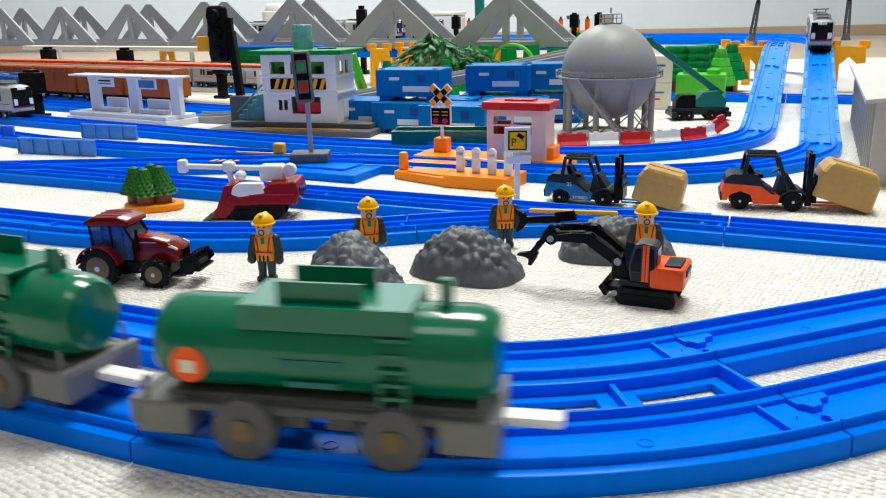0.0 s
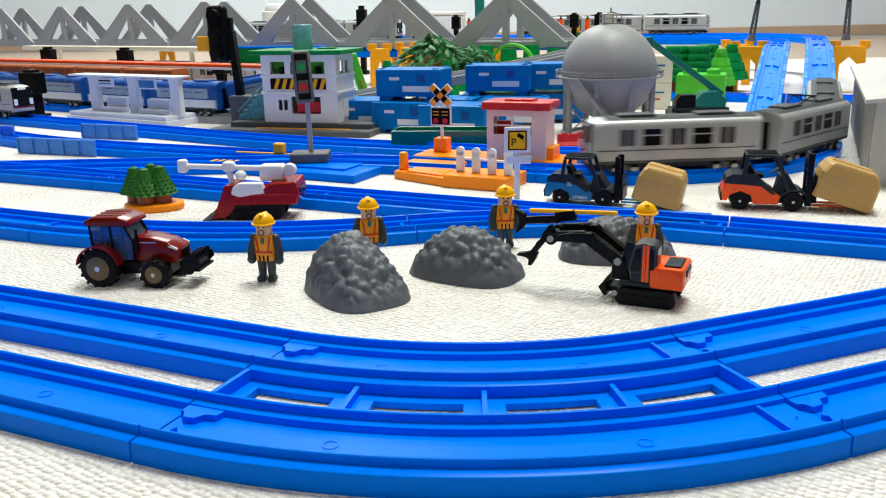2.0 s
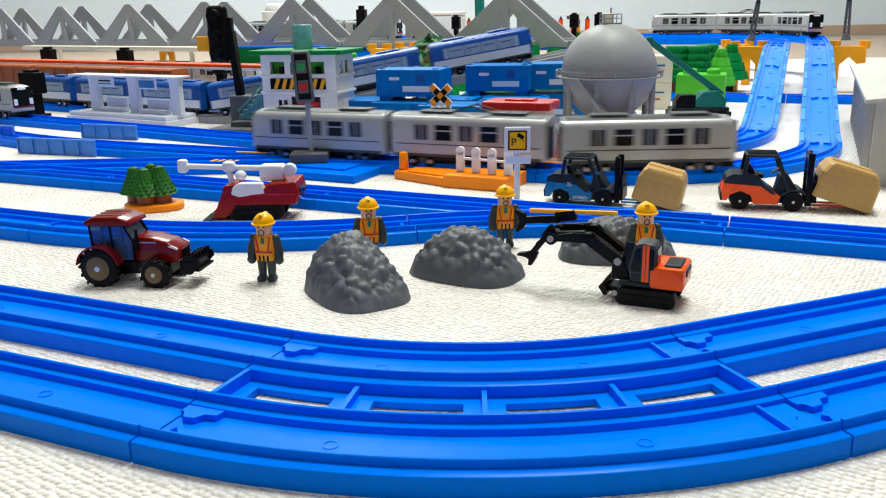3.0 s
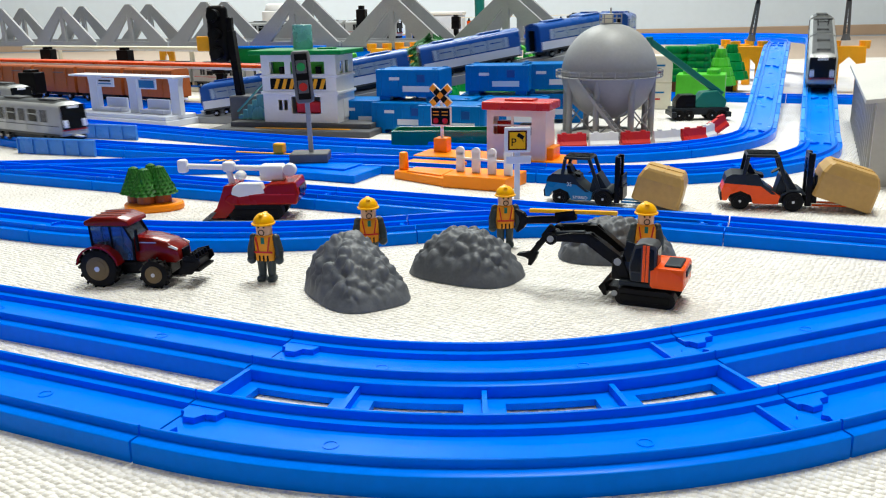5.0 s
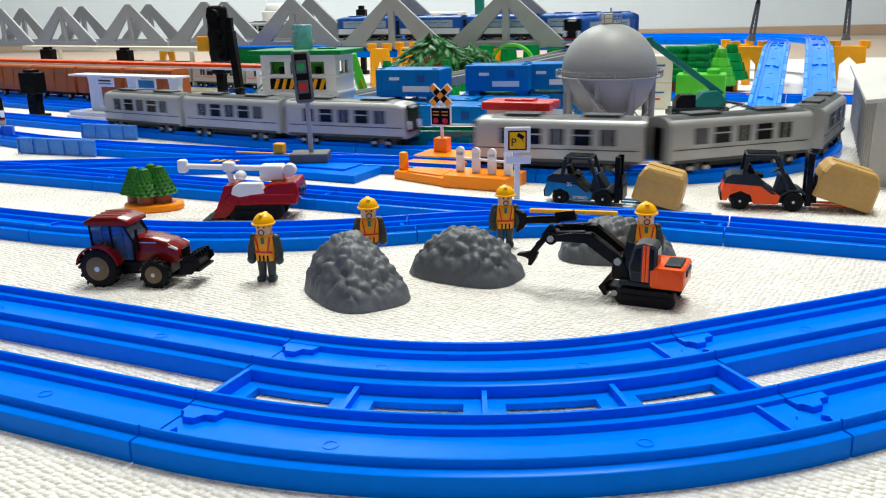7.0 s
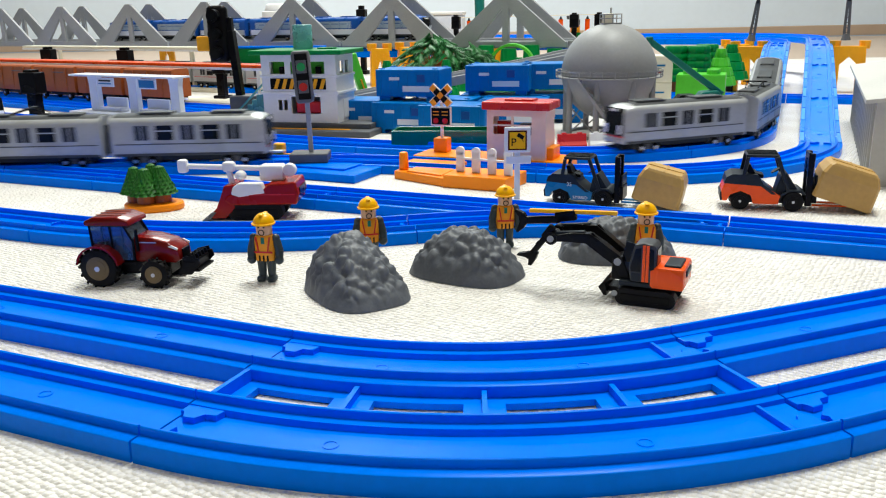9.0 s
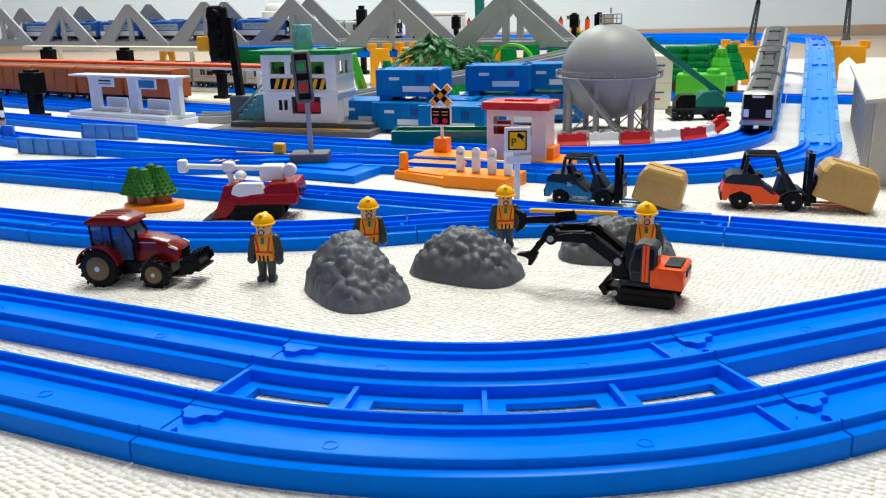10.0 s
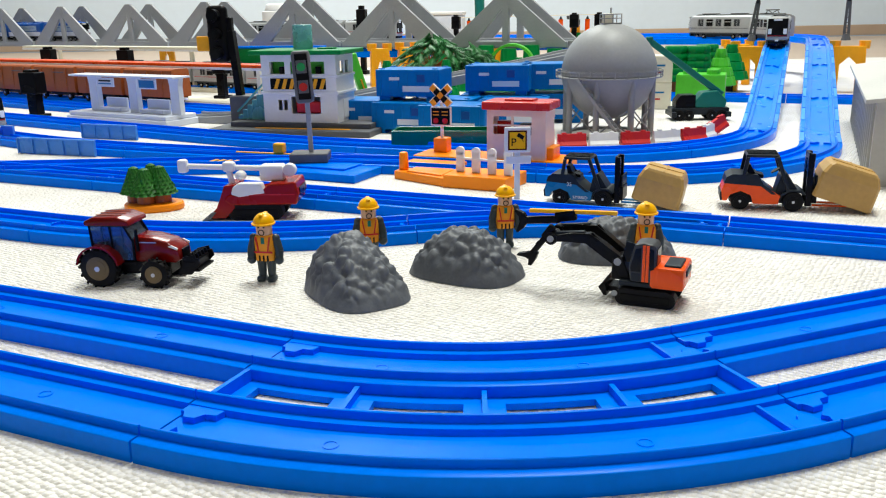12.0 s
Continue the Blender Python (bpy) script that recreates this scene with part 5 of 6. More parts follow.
def gas_tank():
    e = thing("gas_holder", pose(0.1860, 0.9300, 0, 0, 0, 8), "grey plastic spherical gas holder on braced legs", "toy gas tank")
    R, zc = 0.0515, 0.0685
    part("sphere", ball(R, 0, 0, zc, n=48), TANKGREY, e, smooth=True)
    n = 40
    A = np.linspace(0, 2 * math.pi, n, endpoint=False)

    def hoop(r0, r1, z0, z1):
        b2 = bmesh.new()
        vs = [[b2.verts.new((r * math.cos(a), r * math.sin(a), z)) for r, z in ((r0, z0), (r1, z0), (r1, z1), (r0, z1))] for a in A]
        for i in range(n):
            p, q = vs[i], vs[(i + 1) % n]
            for k in range(4):
                b2.faces.new((p[k], p[(k + 1) % 4], q[(k + 1) % 4], q[k]))
        return b2
    part("walkway", hoop(0.0500, 0.0575, 0.0632, 0.0645), TANKGREY, e)
    part("walkway_rail", hoop(0.0570, 0.0580, 0.0700, 0.0710), TANKGREY, e)
    part("walkway_rail", hoop(0.0571, 0.0579, 0.0668, 0.0675), TANKGREY, e)
    part("seam_band", hoop(0.0506, 0.0522, 0.0660, 0.0715), TANKGREY, e)
    part("base_ring", hoop(0.0440, 0.0510, 0, 0.0025), TANKGREY, e)
    for i in range(28):
        a = 2 * math.pi * i / 28
        part("baluster", rod((0.0575 * math.cos(a), 0.0575 * math.sin(a), 0.0640), (0.0575 * math.cos(a), 0.0575 * math.sin(a), 0.0708), 0.0006, 6), TANKGREY, e)
    for i in range(8):
        a, b = 2 * math.pi * i / 8 + 0.2, 2 * math.pi * (i + 1) / 8 + 0.2
        p, q = (0.0480 * math.cos(a), 0.0480 * math.sin(a)), (0.0480 * math.cos(b), 0.0480 * math.sin(b))
        lg = rod((*p, 0.002), (*p, 0.0640), 0.0034, 12)
        lg = cyl(0.0055, 0.0025, *p, 0.0, n=14, bm=lg)
        part("leg", lg, TANKGREY, e, smooth=True)
        part("brace", rod((*p, 0.004), (*q, 0.034), 0.0008, 6), TANKGREY, e)
        part("brace", rod((*q, 0.004), (*p, 0.034), 0.0008, 6), TANKGREY, e)
    st = None
    s0, s1 = Vector((-0.0060, -0.0720, 0.0)), Vector((-0.0470, -0.0350, 0.0640))
    for off in (0.0, 0.0085):
        d = Vector((0.006, 0.0065, 0)).normalized() * off
        st = bar(s0 + d, s1 + d, 0.0020, 0.0030, bm=st)
    for i in range(16):
        c = s0.lerp(s1, (i + 0.5) / 16)
        d = Vector((0.006, 0.0065, 0)).normalized() * 0.0085
        st = bar(c, c + d, 0.0026, 0.0008, bm=st)
    part("stair", st, TANKGREY, e)
    part("top_platform", box(0.020, 0.016, 0.0014, 0, 0, zc + R - 0.001, bev=0.0003), TANKGREY, e)
    cage = None
    for x, y in ((-0.0095, -0.0075), (0.0095, -0.0075), (0.0095, 0.0075), (-0.0095, 0.0075), (0, -0.0075), (0, 0.0075)):
        cage = rod((x, y, zc + R), (x, y, zc + R + 0.0095), 0.0006, 6, bm=cage)
    for z in (0.0050, 0.0093):
        for a, b in (((-0.0095, -0.0075), (0.0095, -0.0075)), ((0.0095, -0.0075), (0.0095, 0.0075)), ((0.0095, 0.0075), (-0.0095, 0.0075)), ((-0.0095, 0.0075), (-0.0095, -0.0075))):
            cage = rod((*a, zc + R + z), (*b, zc + R + z), 0.0005, 6, bm=cage)
    part("top_cage", cage, TANKGREY, e)
    part("vent_box", box(0.0110, 0.0080, 0.0100, -0.0035, 0, zc + R, bev=0.0008), CREAM, e)
    part("vent_pipe", rod((0, 0, zc + R), (0, 0, zc + R + 0.016), 0.0011), TANKGREY, e)
    return e


gas_tank()


def barrier(x, y, ang, m, tip=0):
    prof = [(-0.0055, 0), (-0.0055, 0.0030), (-0.0026, 0.0062), (-0.0020, 0.0135), (0.0020, 0.0135), (0.0026, 0.0062), (0.0055, 0.0030), (0.0055, 0)]
    bm = loft([[(xx, a, b) for a, b in prof] for xx in (-0.0148, 0.0148)])
    for k in (-0.008, 0.008):
        bm = box(0.0050, 0.0036, 0.0016, k, 0, 0.0133, bev=0.0004, bm=bm)
    ob = part("road_barrier", bm, m)
    ob.matrix_world = pose(x, y, 0.0, 0, 0, ang) if not tip else pose(x, y, 0.0040, 0, tip, ang)
    tagged(ob, ("red" if m is RED else "white") + " plastic road barrier block in a row by the rails", "toy barrier", "red and white barriers")


for x, y, a, m, tip in ((0.1330, 0.8430, 5, RED, 0), (0.1660, 0.8455, 4, WHITE, 0), (0.1990, 0.8490, 6, RED, 0), (0.2330, 0.8570, 14, WHITE, 0), (0.2640, 0.8680, 22, RED, 0), (0.2850, 0.8900, 48, WHITE, 0), (0.3010, 0.9060, 32, RED, -22)):
    barrier(x, y, a, m, tip)


def control_tower():
    M = pose(-0.1620, 1.0060, 0, 0, 0, -16)
    b = thing("grey_platform", M, "dark grey plastic station base with yellow edge line", "toy platform")
    part("lower_slab", box(0.205, 0.088, 0.0070, -0.004, -0.0020, 0, bev=0.001), MIDGREY, b)
    part("upper_slab", box(0.180, 0.064, 0.0060, 0.002, 0.008, 0.0070, bev=0.001), MIDGREY, b)
    part("yellow_line", box(0.120, 0.0040, 0.0008, 0.010, -0.0330, 0.0070, bev=0.0003), AMBER, b)
    e = thing("control_tower", M @ pose(0.004, 0.006, 0.013), "white toy signal tower with green roof and hazard stripes", "toy building")
    w, d, h = 0.094, 0.052, 0.078
    t = 0.002

    def wall(cells, axis, pos, name):
        bm = None
        for x0, x1, z0, z1 in cells:
            if axis == "y":
                bm = box(x1 - x0, t, z1 - z0, (x0 + x1) / 2, pos, z0, bm=bm)
            else:
                bm = box(t, x1 - x0, z1 - z0, pos, (x0 + x1) / 2, z0, bm=bm)
        return part(name, bm, WHITE, e)
    H = w / 2
    cells = [(-H, H, 0, 0.010), (-H, -0.028, 0.010, 0.030), (-0.016, -0.011, 0.010, 0.030), (0.026, H, 0.010, 0.030), (-0.028, -0.016, 0.010, 0.014), (-0.028, -0.016, 0.026, 0.030), (-0.023, -0.021, 0.014, 0.026), (-H, H, 0.030, 0.056),
             (-H, H, 0.070, h), (-H, -0.036, 0.056, 0.070), (-0.017, -0.010, 0.056, 0.070), (0.009, 0.014, 0.056, 0.070), (0.033, H, 0.056, 0.070)]
    wall(cells, "y", -d / 2, "front_wall")
    wall(cells[:1] + [(-H, H, 0.010, 0.056), (-H, H, 0.070, h), (-H, -0.036, 0.056, 0.070), (0.033, H, 0.056, 0.070)], "y", d / 2, "back_wall")
    D = d / 2 - t / 2
    for sg in (1, -1):
        wall([(-D, D, 0, 0.056), (-D, D, 0.070, h), (-D, -0.014, 0.056, 0.070), (-0.005, 0.002, 0.056, 0.070), (0.012, D, 0.056, 0.070)], "x", sg * (H - t / 2), "side_wall")
    part("floor_plate", box(w - 0.006, d - 0.006, 0.0015, 0, 0, 0.0535), WHITE, e)
    for z in (0.0325, 0.0520):
        part("cornice", box(w + 0.004, d + 0.004, 0.0030, 0, 0, z, bev=0.0006) if z > 0.04 else box(w + 0.005, d + 0.005, 0.0036, 0, 0, z, bev=0.0008), WHITE, e)
    hz = part("hazard_board", box(0.070, 0.0012, 0.0125, -0.001, -d / 2 - 0.0014, 0.0385), BLACK, e)
    for i in range(7):
        part("hazard_stripe", prism([(-0.0315 + i * 0.0096, 0.0390), (-0.0270 + i * 0.0096, 0.0390), (-0.0230 + i * 0.0096, 0.0505), (-0.0275 + i * 0.0096, 0.0505)], -d / 2 - 0.0026, -d / 2 - 0.0019), AMBER, hz)
    part("door_panel", box(0.0010, 0.018, 0.022, H + 0.0004, 0, 0.004, bev=0.0003), WHITE, e)
    part("inner_panel", box(0.076, 0.0012, 0.0150, 0, -d / 2 + 0.012, 0.0555), LIME, e)
    for x in (-0.024, 0.002, 0.022):
        part("control_desk", box(0.006, 0.005, 0.009, x, -d / 2 + 0.007, 0.055, bev=0.001), BLACK, e)
    part("fire_engine_body", box(0.032, 0.012, 0.014, 0.008, -d / 2 + 0.010, 0.010, bev=0.002), RED, e, "red plastic block inside the ground floor")
    part("roof", box(w + 0.022, d + 0.022, 0.0052, 0, 0, h, bev=0.0012), GREEN, e)
    part("roof_hatch", box(0.020, 0.012, 0.002, 0.026, 0, h + 0.005, bev=0.0006), GREEN, e)
    part("beacon", cyl(0.0115, 0.028, -0.006, 0.004, h + 0.0050, n=28, bev=0.001), AQUA, e, "pale aqua clear beacon", smooth=True)
    s = thing("stair_unit", M @ pose(-0.068, 0.012, 0.013), "pale aqua clear plastic stair beside the tower", "toy stair")
    for i in range(6):
        part("step", box(0.0066, 0.030, 0.0060 * (i + 1), -0.017 + i * 0.0066, 0, 0, bev=0.0006), AQUA, s)
    part("stair_rail", bar((-0.020, -0.0155, 0.010), (0.020, -0.0155, 0.046), 0.0040, 0.0014), AQUA, s)


control_tower()


def two_light_signal():
    e = thing("signal_lamp", pose(-0.1170, 0.7400, 0.0087), "grey two-light toy signal with red and green lenses", "toy signal")
    part("base", box(0.034, 0.026, 0.0085, 0, 0, 0, bev=0.0012), MIDGREY, e)
    part("post", bar((0.0010, 0, 0.008), (0.0000, 0, 0.056), 0.0040, 0.0040, bev=0.0008), GREY, e)
    m = pose(-0.0010, -0.002, 0.052, 0, -3, 0)
    hd = part("lamp_housing", box(0.0155, 0.0120, 0.0450, 0, 0, 0, bev=0.0030, m=m), MIDGREY, e, smooth=True)
    part("lamp_face", box(0.0110, 0.0012, 0.0390, 0.0010, -0.0062, 0.0035, bev=0.0004, m=m), BLACK, hd)
    for z, mm in ((0.0300, GREENLAMP), (0.0130, REDLENS)):
        part("lens_frame", box(0.0090, 0.0012, 0.0110, 0.0008, -0.0068, z - 0.0040, bev=0.0003, m=m), MIDGREY, hd)
        part("lens", cyl(0.0036, 0.0016, 0, 0, -0.0008, n=20, m=m @ pose(0.0008, -0.0076, z + 0.0014, 90, 0, 0)), mm, hd)
    return e


two_light_signal()


# ---- station, yard and bridges at the back ----
def switch_base():
    e = thing("switch_unit", pose(-0.1150, 0.7330, 0, 0, 0, -26), "flat blue plastic base of the switch beside the rails", "toy rail")
    part("plate", box(0.128, 0.066, 0.0070, 0, 0, 0, bev=0.0012), BLUE, e)
    part("raised_plate", box(0.098, 0.044, 0.0018, -0.004, 0.004, 0.0070, bev=0.0006), BLUE, e)
    lv = thing("switch_lever", pose(-0.1640, 0.7880, 0.0078, 0, 0, -20), "yellow plastic switch lever on the blue rails", "toy lever")
    part("rod", box(0.072, 0.0028, 0.0018, 0, 0, 0, bev=0.0005), AMBER, lv)
    part("knob", box(0.0105, 0.0085, 0.0095, 0.012, 0, 0.0018, bev=0.0016), AMBER, lv)
    st = thing("hazard_plate", pose(-0.1960, 0.7480, 0.0070, 0, 0, -20), "black and yellow striped plate on the switch", "toy sign")
    part("plate", box(0.030, 0.010, 0.0022, 0, 0, 0, bev=0.0004), BLACK, st)
    for i in range(4):
        part("stripe", box(0.0032, 0.0102, 0.0004, -0.011 + i * 0.0072, 0, 0.0021), YELLOW, st)


switch_base()


def tray(x, y, ang, L, label, open_front=True):
    """A pale blue trough-shaped side plate of a girder rail."""
    e = thing("girder_plate", pose(x, y, 0.0, 0, 0, ang), label, "toy rail", "pale blue girder plates")
    part("plate", box(L, 0.0022, 0.0165, 0, 0, 0, bev=0.0007), BLUE_PALE, e)
    part("top_edge", box(L, 0.0040, 0.0016, 0, -0.0004, 0.0155, bev=0.0005), BLUE_PALE, e)
    n = max(3, int(L / 0.017))
    for i in range(n + 1):
        part("stiffener", box(0.0012, 0.0032, 0.0150, -L / 2 + L * i / n, -0.0014, 0.0006), BLUE_PALE, e)
    return e


tray(-0.3980, 0.8600, -20, 0.100, "pale blue ribbed girder plate beside the rails")
tray(-0.3850, 0.9700, -20, 0.078, "pale blue ribbed girder plate behind the rails")
tray(-0.5400, 0.9900, -20, 0.090, "pale blue ribbed girder plate under the parked train")


def platform_shelter():
    e = thing("station_platform", pose(-0.4180, 1.1350, 0, 0, 0, -31), "lilac-white toy station platform with roof, posts and benches", "toy station")
    L = 0.198
    part("base", box(L, 0.058, 0.0080, 0, 0, 0, bev=0.001), LILAC, e)
    part("top_step", box(L * 0.97, 0.052, 0.0055, 0, 0, 0.0080, bev=0.001), LILAC, e)
    for x in (-0.068, 0.012, 0.092):
        b = prism([(x - 0.0085, 0.0135), (x + 0.0085, 0.0135), (x + 0.0072, 0.050), (x + 0.0105, 0.0600), (x - 0.0105, 0.0600), (x - 0.0072, 0.050)], -0.0040, 0.0040, bev=0.0006)
        part("post", b, LILAC, e)
    part("roof", prism([(-L * 0.52, 0.0600), (L * 0.52, 0.0600), (L * 0.52, 0.0625), (-L * 0.52, 0.0625)], -0.015, 0.015, bev=0.0006), LILAC, e)
    for x in (-0.030, 0.052):
        part("bench_seat", box(0.044, 0.012, 0.0055, x, -0.004, 0.0135, bev=0.001), LILAC, e)
        part("bench_back", box(0.042, 0.0035, 0.0180, x, 0.004, 0.0135, bev=0.001), LILAC, e)
    sg = part("name_board", box(0.034, 0.0020, 0.0120, -0.030, -0.012, 0.0470, bev=0.0006), LILAC, e)
    part("name_bar", box(0.024, 0.0006, 0.0020, -0.030, -0.0132, 0.0540), DARK, sg)
    part("name_bar", box(0.026, 0.0006, 0.0014, -0.030, -0.0132, 0.0505), SKYPAINT, sg)
    sg2 = part("timetable_board", box(0.034, 0.0020, 0.0130, 0.052, -0.012, 0.0460, bev=0.0006), LILAC, e)
    part("timetable_field", box(0.028, 0.0008, 0.0095, 0.052, -0.0133, 0.0478), SKYPAINT, sg2)
    return e


platform_shelter()


def black_post(x, y, h, w, z=0.0, base=None, label="black plastic toy lamp post with square head"):
    e = thing("lamp_post", pose(x, y, z, 0, 0, -20), label, "toy lamp post", "black lamp posts")
    part("foot", box(w * 0.9, w * 0.9, h * 0.06, 0, 0, 0, bev=0.0008), BLACK, e)
    part("shaft", box(w * 0.55, w * 0.45, h * 0.55, 0, 0, h * 0.04, bev=0.0008), BLACK, e)
    part("head", box(w, w * 0.7, h * 0.46, 0, 0, h * 0.50, bev=0.0016), BLACK, e)
    part("cap", box(w * 0.5, w * 0.5, h * 0.06, 0, 0, h * 0.955, bev=0.0008), BLACK, e)
    return e


black_post(-0.5860, 1.2200, 0.066, 0.030, 0.0)


def tall_signal():
    e = thing("tall_signal", pose(-0.2470, 1.0600, 0, 0, 0, -10), "tall black toy signal leaning on a grey block", "toy signal")
    part("block", box(0.036, 0.034, 0.040, 0.006, 0, 0, bev=0.0015), MIDGREY, e)
    part("post", bar((-0.001, -0.006, 0.038), (-0.007, -0.006, 0.118), 0.0120, 0.0085, bev=0.001), BLACK, e)
    hd = part("signal_head", box(0.026, 0.014, 0.068, -0.022, -0.008, 0.080, bev=0.0060, seg=4), BLACK, e, smooth=True)
    for z in (0.092, 0.114, 0.136):
        part("lamp_hood", cyl(0.0075, 0.009, 0, 0, 0, n=20, m=pose(-0.022, -0.015, z, 90, 0, 0)), BLACK, hd)
        part("lens", cyl(0.0055, 0.0012, 0, 0, 0, n=16, m=pose(-0.022, -0.0240, z, 90, 0, 0)), GLASSDARK, hd)
    part("bracket", box(0.016, 0.010, 0.034, -0.012, -0.006, 0.100, bev=0.0015), BLACK, e)
    part("yellow_box", box(0.018, 0.012, 0.018, -0.042, -0.006, 0.094, bev=0.0020), AMBER, e, "small yellow box on the head")
    return e


tall_signal()


def freight_wagon(x, y, ang, L, h):
    e = thing("freight_wagon", pose(x, y, 0.0075, 0, 0, ang), "orange-brown toy freight wagon standing at the platform", "toy wagon", "orange freight wagons")
    prof = [(-0.0170, 0.0130), (-0.0176, 0.0200), (-0.0160, h - 0.002), (-0.0130, h), (0.0130, h), (0.0160, h - 0.002), (0.0176, 0.0200), (0.0170, 0.0130)]
    part("body", loft([[(xx, a, b) for a, b in prof] for xx in (-L / 2, L / 2)]), RUST, e)
    for k in (-0.3, 0.0, 0.3):
        part("rib", box(0.0022, 0.0362, h - 0.018, k * L, 0, 0.0145), RUST, e)
    part("latch_bar", box(L * 0.26, 0.0366, 0.0012, 0.12 * L, 0, h - 0.010), MIDGREY, e)
    part("underframe", box(L * 0.96, 0.026, 0.0055, 0, 0, 0.0075, bev=0.001), BLACK, e)
    for k in (-0.32, 0.32):
        wheelset(e, k * L, 0.0068, 0.0155, BLACK)
    part("coupler", box(0.012, 0.005, 0.003, L / 2 + 0.004, 0, 0.009, bev=0.0008), WHITE, e)
    return e


FR = Path(-0.289 - 0.838 * 1.6, 1.196 + 0.545 * 1.6, -33)
FR.go(1.75)
lay(FR, [0.038, 0.252, 0.466, 0.68, 0.894, 1.108, 1.322, 1.536, 1.75], "blue plastic toy rail under the freight wagons")
for i in range(7):
    p = FR.at(1.43 - i * 0.118)
    freight_wagon(p.x, p.y, -33, 0.110, 0.054)


def long_canopy(x, y, ang, L, z, mats, label, posts=0, width=0.030):
    e = thing("platform_canopy", pose(x, y, 0, 0, 0, ang), label, "toy station roof", "station canopies")
    part("roof_top", box(L, width, 0.0045, 0, 0, z + 0.0030, bev=0.001), mats[0], e)
    part("roof_edge", box(L * 1.003, width * 1.04, 0.0035, 0, 0, z - 0.0006, bev=0.0008), mats[1], e)
    n = max(3, int(L / 0.16))
    for i in range(n):
        part("column", box(0.007, 0.007, z - 0.0088, -L / 2 + L * (i + 0.5) / n, width * 0.2, 0.0080, bev=0.001), CREAM, e)
    part("platform", box(L, width * 1.3, 0.008, 0, width * 0.2, 0, bev=0.001), CREAM, e)
    return e


def along(p0, ang, s):
    return p0[0] + math.cos(radians(ang)) * s, p0[1] + math.sin(radians(ang)) * s


c1 = along((-0.243, 1.246), 147, 0.55)
long_canopy(c1[0], c1[1], -33, 1.20, 0.0580, (ORANGEPAINT, WHITE), "orange and white platform roof above the freight wagons")
c2 = along((-0.34, 1.52), 147, 0.36)
long_canopy(c2[0], c2[1], -33, 0.62, 0.0740, (CREAM, WHITE), "cream platform roof farther back")


def parked_train(x, y, ang, n, body, roofm, label, group, z=0.0):
    for i in range(n):
        px_, py_ = along((x, y), ang, -0.1385 * i)
        c = coach("train_car", label, 0.131, body, roofm, RED if body is STEEL else WHITE, "front" if i == 0 else None, group)
        c.matrix_world = pose(px_, py_, z, 0, 0, ang)


BACK1 = Path(-0.25 - 0.838 * 1.2, 1.475 + 0.545 * 1.2, -33)
BACK1.go(1.25)
lay(BACK1, [0.002 + 0.208 * i for i in range(7)], "blue plastic toy rail under the parked grey train")
pp = BACK1.at(1.16)
parked_train(pp.x, pp.y, -33, 4, STEEL, ROOFGREY, "grey toy commuter car parked under the cream roof", "parked grey train", TREAD)
for s in (0.05, 0.30, 0.54):
    q = along((-0.33, 1.420), 147, s)
    black_post(q[0], q[1], 0.082, 0.026, 0.0, label="black plastic toy lamp post between the station tracks")
gw = thing("green_fence_wall", pose(-0.300, 1.545, 0, 0, 0, -20), "long dark green plastic wall behind the station", "toy wall")
part("wall", box(0.20, 0.010, 0.078, 0, 0, 0, bev=0.0012), GREEN, gw)
part("coping", box(0.21, 0.014, 0.004, 0, 0, 0.078, bev=0.001), BLUE, gw)


# containers
def container(x, y, z, ang, L=0.078, w=0.050, h=0.036):
    e = thing("freight_container", pose(x, y, z, 0, 0, ang), "blue toy freight container with pale markings", "toy container", "blue containers")
    part("body", box(L, w, h - 0.005, 0, 0, 0.005, bev=0.0012), CONTBLUE, e)
    for sx in (-1, 1):
        for sy in (-1, 1):
            part("foot", box(0.013, 0.010, 0.0052, sx * (L / 2 - 0.010), sy * (w / 2 - 0.007), 0), CONTBLUE, e)
            part("corner_cap", box(0.006, 0.006, 0.0016, sx * (L / 2 - 0.006), sy * (w / 2 - 0.006), h - 0.0004, bev=0.0004), CONTBLUE, e)
    for sy in (-1, 1):
        y0 = sy * (w / 2 + 0.0002)
        for k in range(-3, 4):
            part("groove", box(0.0012, 0.0008, h * 0.72, k * L / 7.2, y0, h * 0.17), CONTBLUE, e)
        part("marking_band", box(L * 0.42, 0.0010, 0.0065, L * 0.14, y0, h * 0.30), LILAC, e)
        part("marking_bar", box(L * 0.16, 0.0010, 0.0035, -L * 0.20, y0, h * 0.66), LILAC, e)
        part("marking_patch", box(L * 0.12, 0.0010, 0.0085, L * 0.22, y0, h * 0.60), NAVY, e)
    part("end_mark", box(0.0010, w * 0.55, 0.0060, -L / 2 - 0.0002, 0, h * 0.28), LILAC, e)
    return e


for x, y, z, a in ((0.0200, 0.9420, 0, -20), (-0.0350, 0.9850, 0, -22), (0.0080, 1.0180, 0, -20), (-0.0300, 1.0000, 0.0362, -18), (-0.0860, 1.0220, 0, -15), (0.0880, 0.9900, 0, -14), (0.0650, 1.0450, 0.0, -12), (0.0750, 1.0450, 0.0362, -14),
                   (0.1400, 1.0560, 0.0, -6), (0.1420, 1.0560, 0.0362, -6)):
    container(x, y, z, a, h=0.036)
gt = thing("green_trough", pose(0.0120, 0.8420, 0, 0, 0, -8), "dark green plastic wagon body behind the crossing", "toy wagon")
part("floor_plate", box(0.120, 0.034, 0.004, 0, 0, 0, bev=0.0008), DKGREEN, gt)
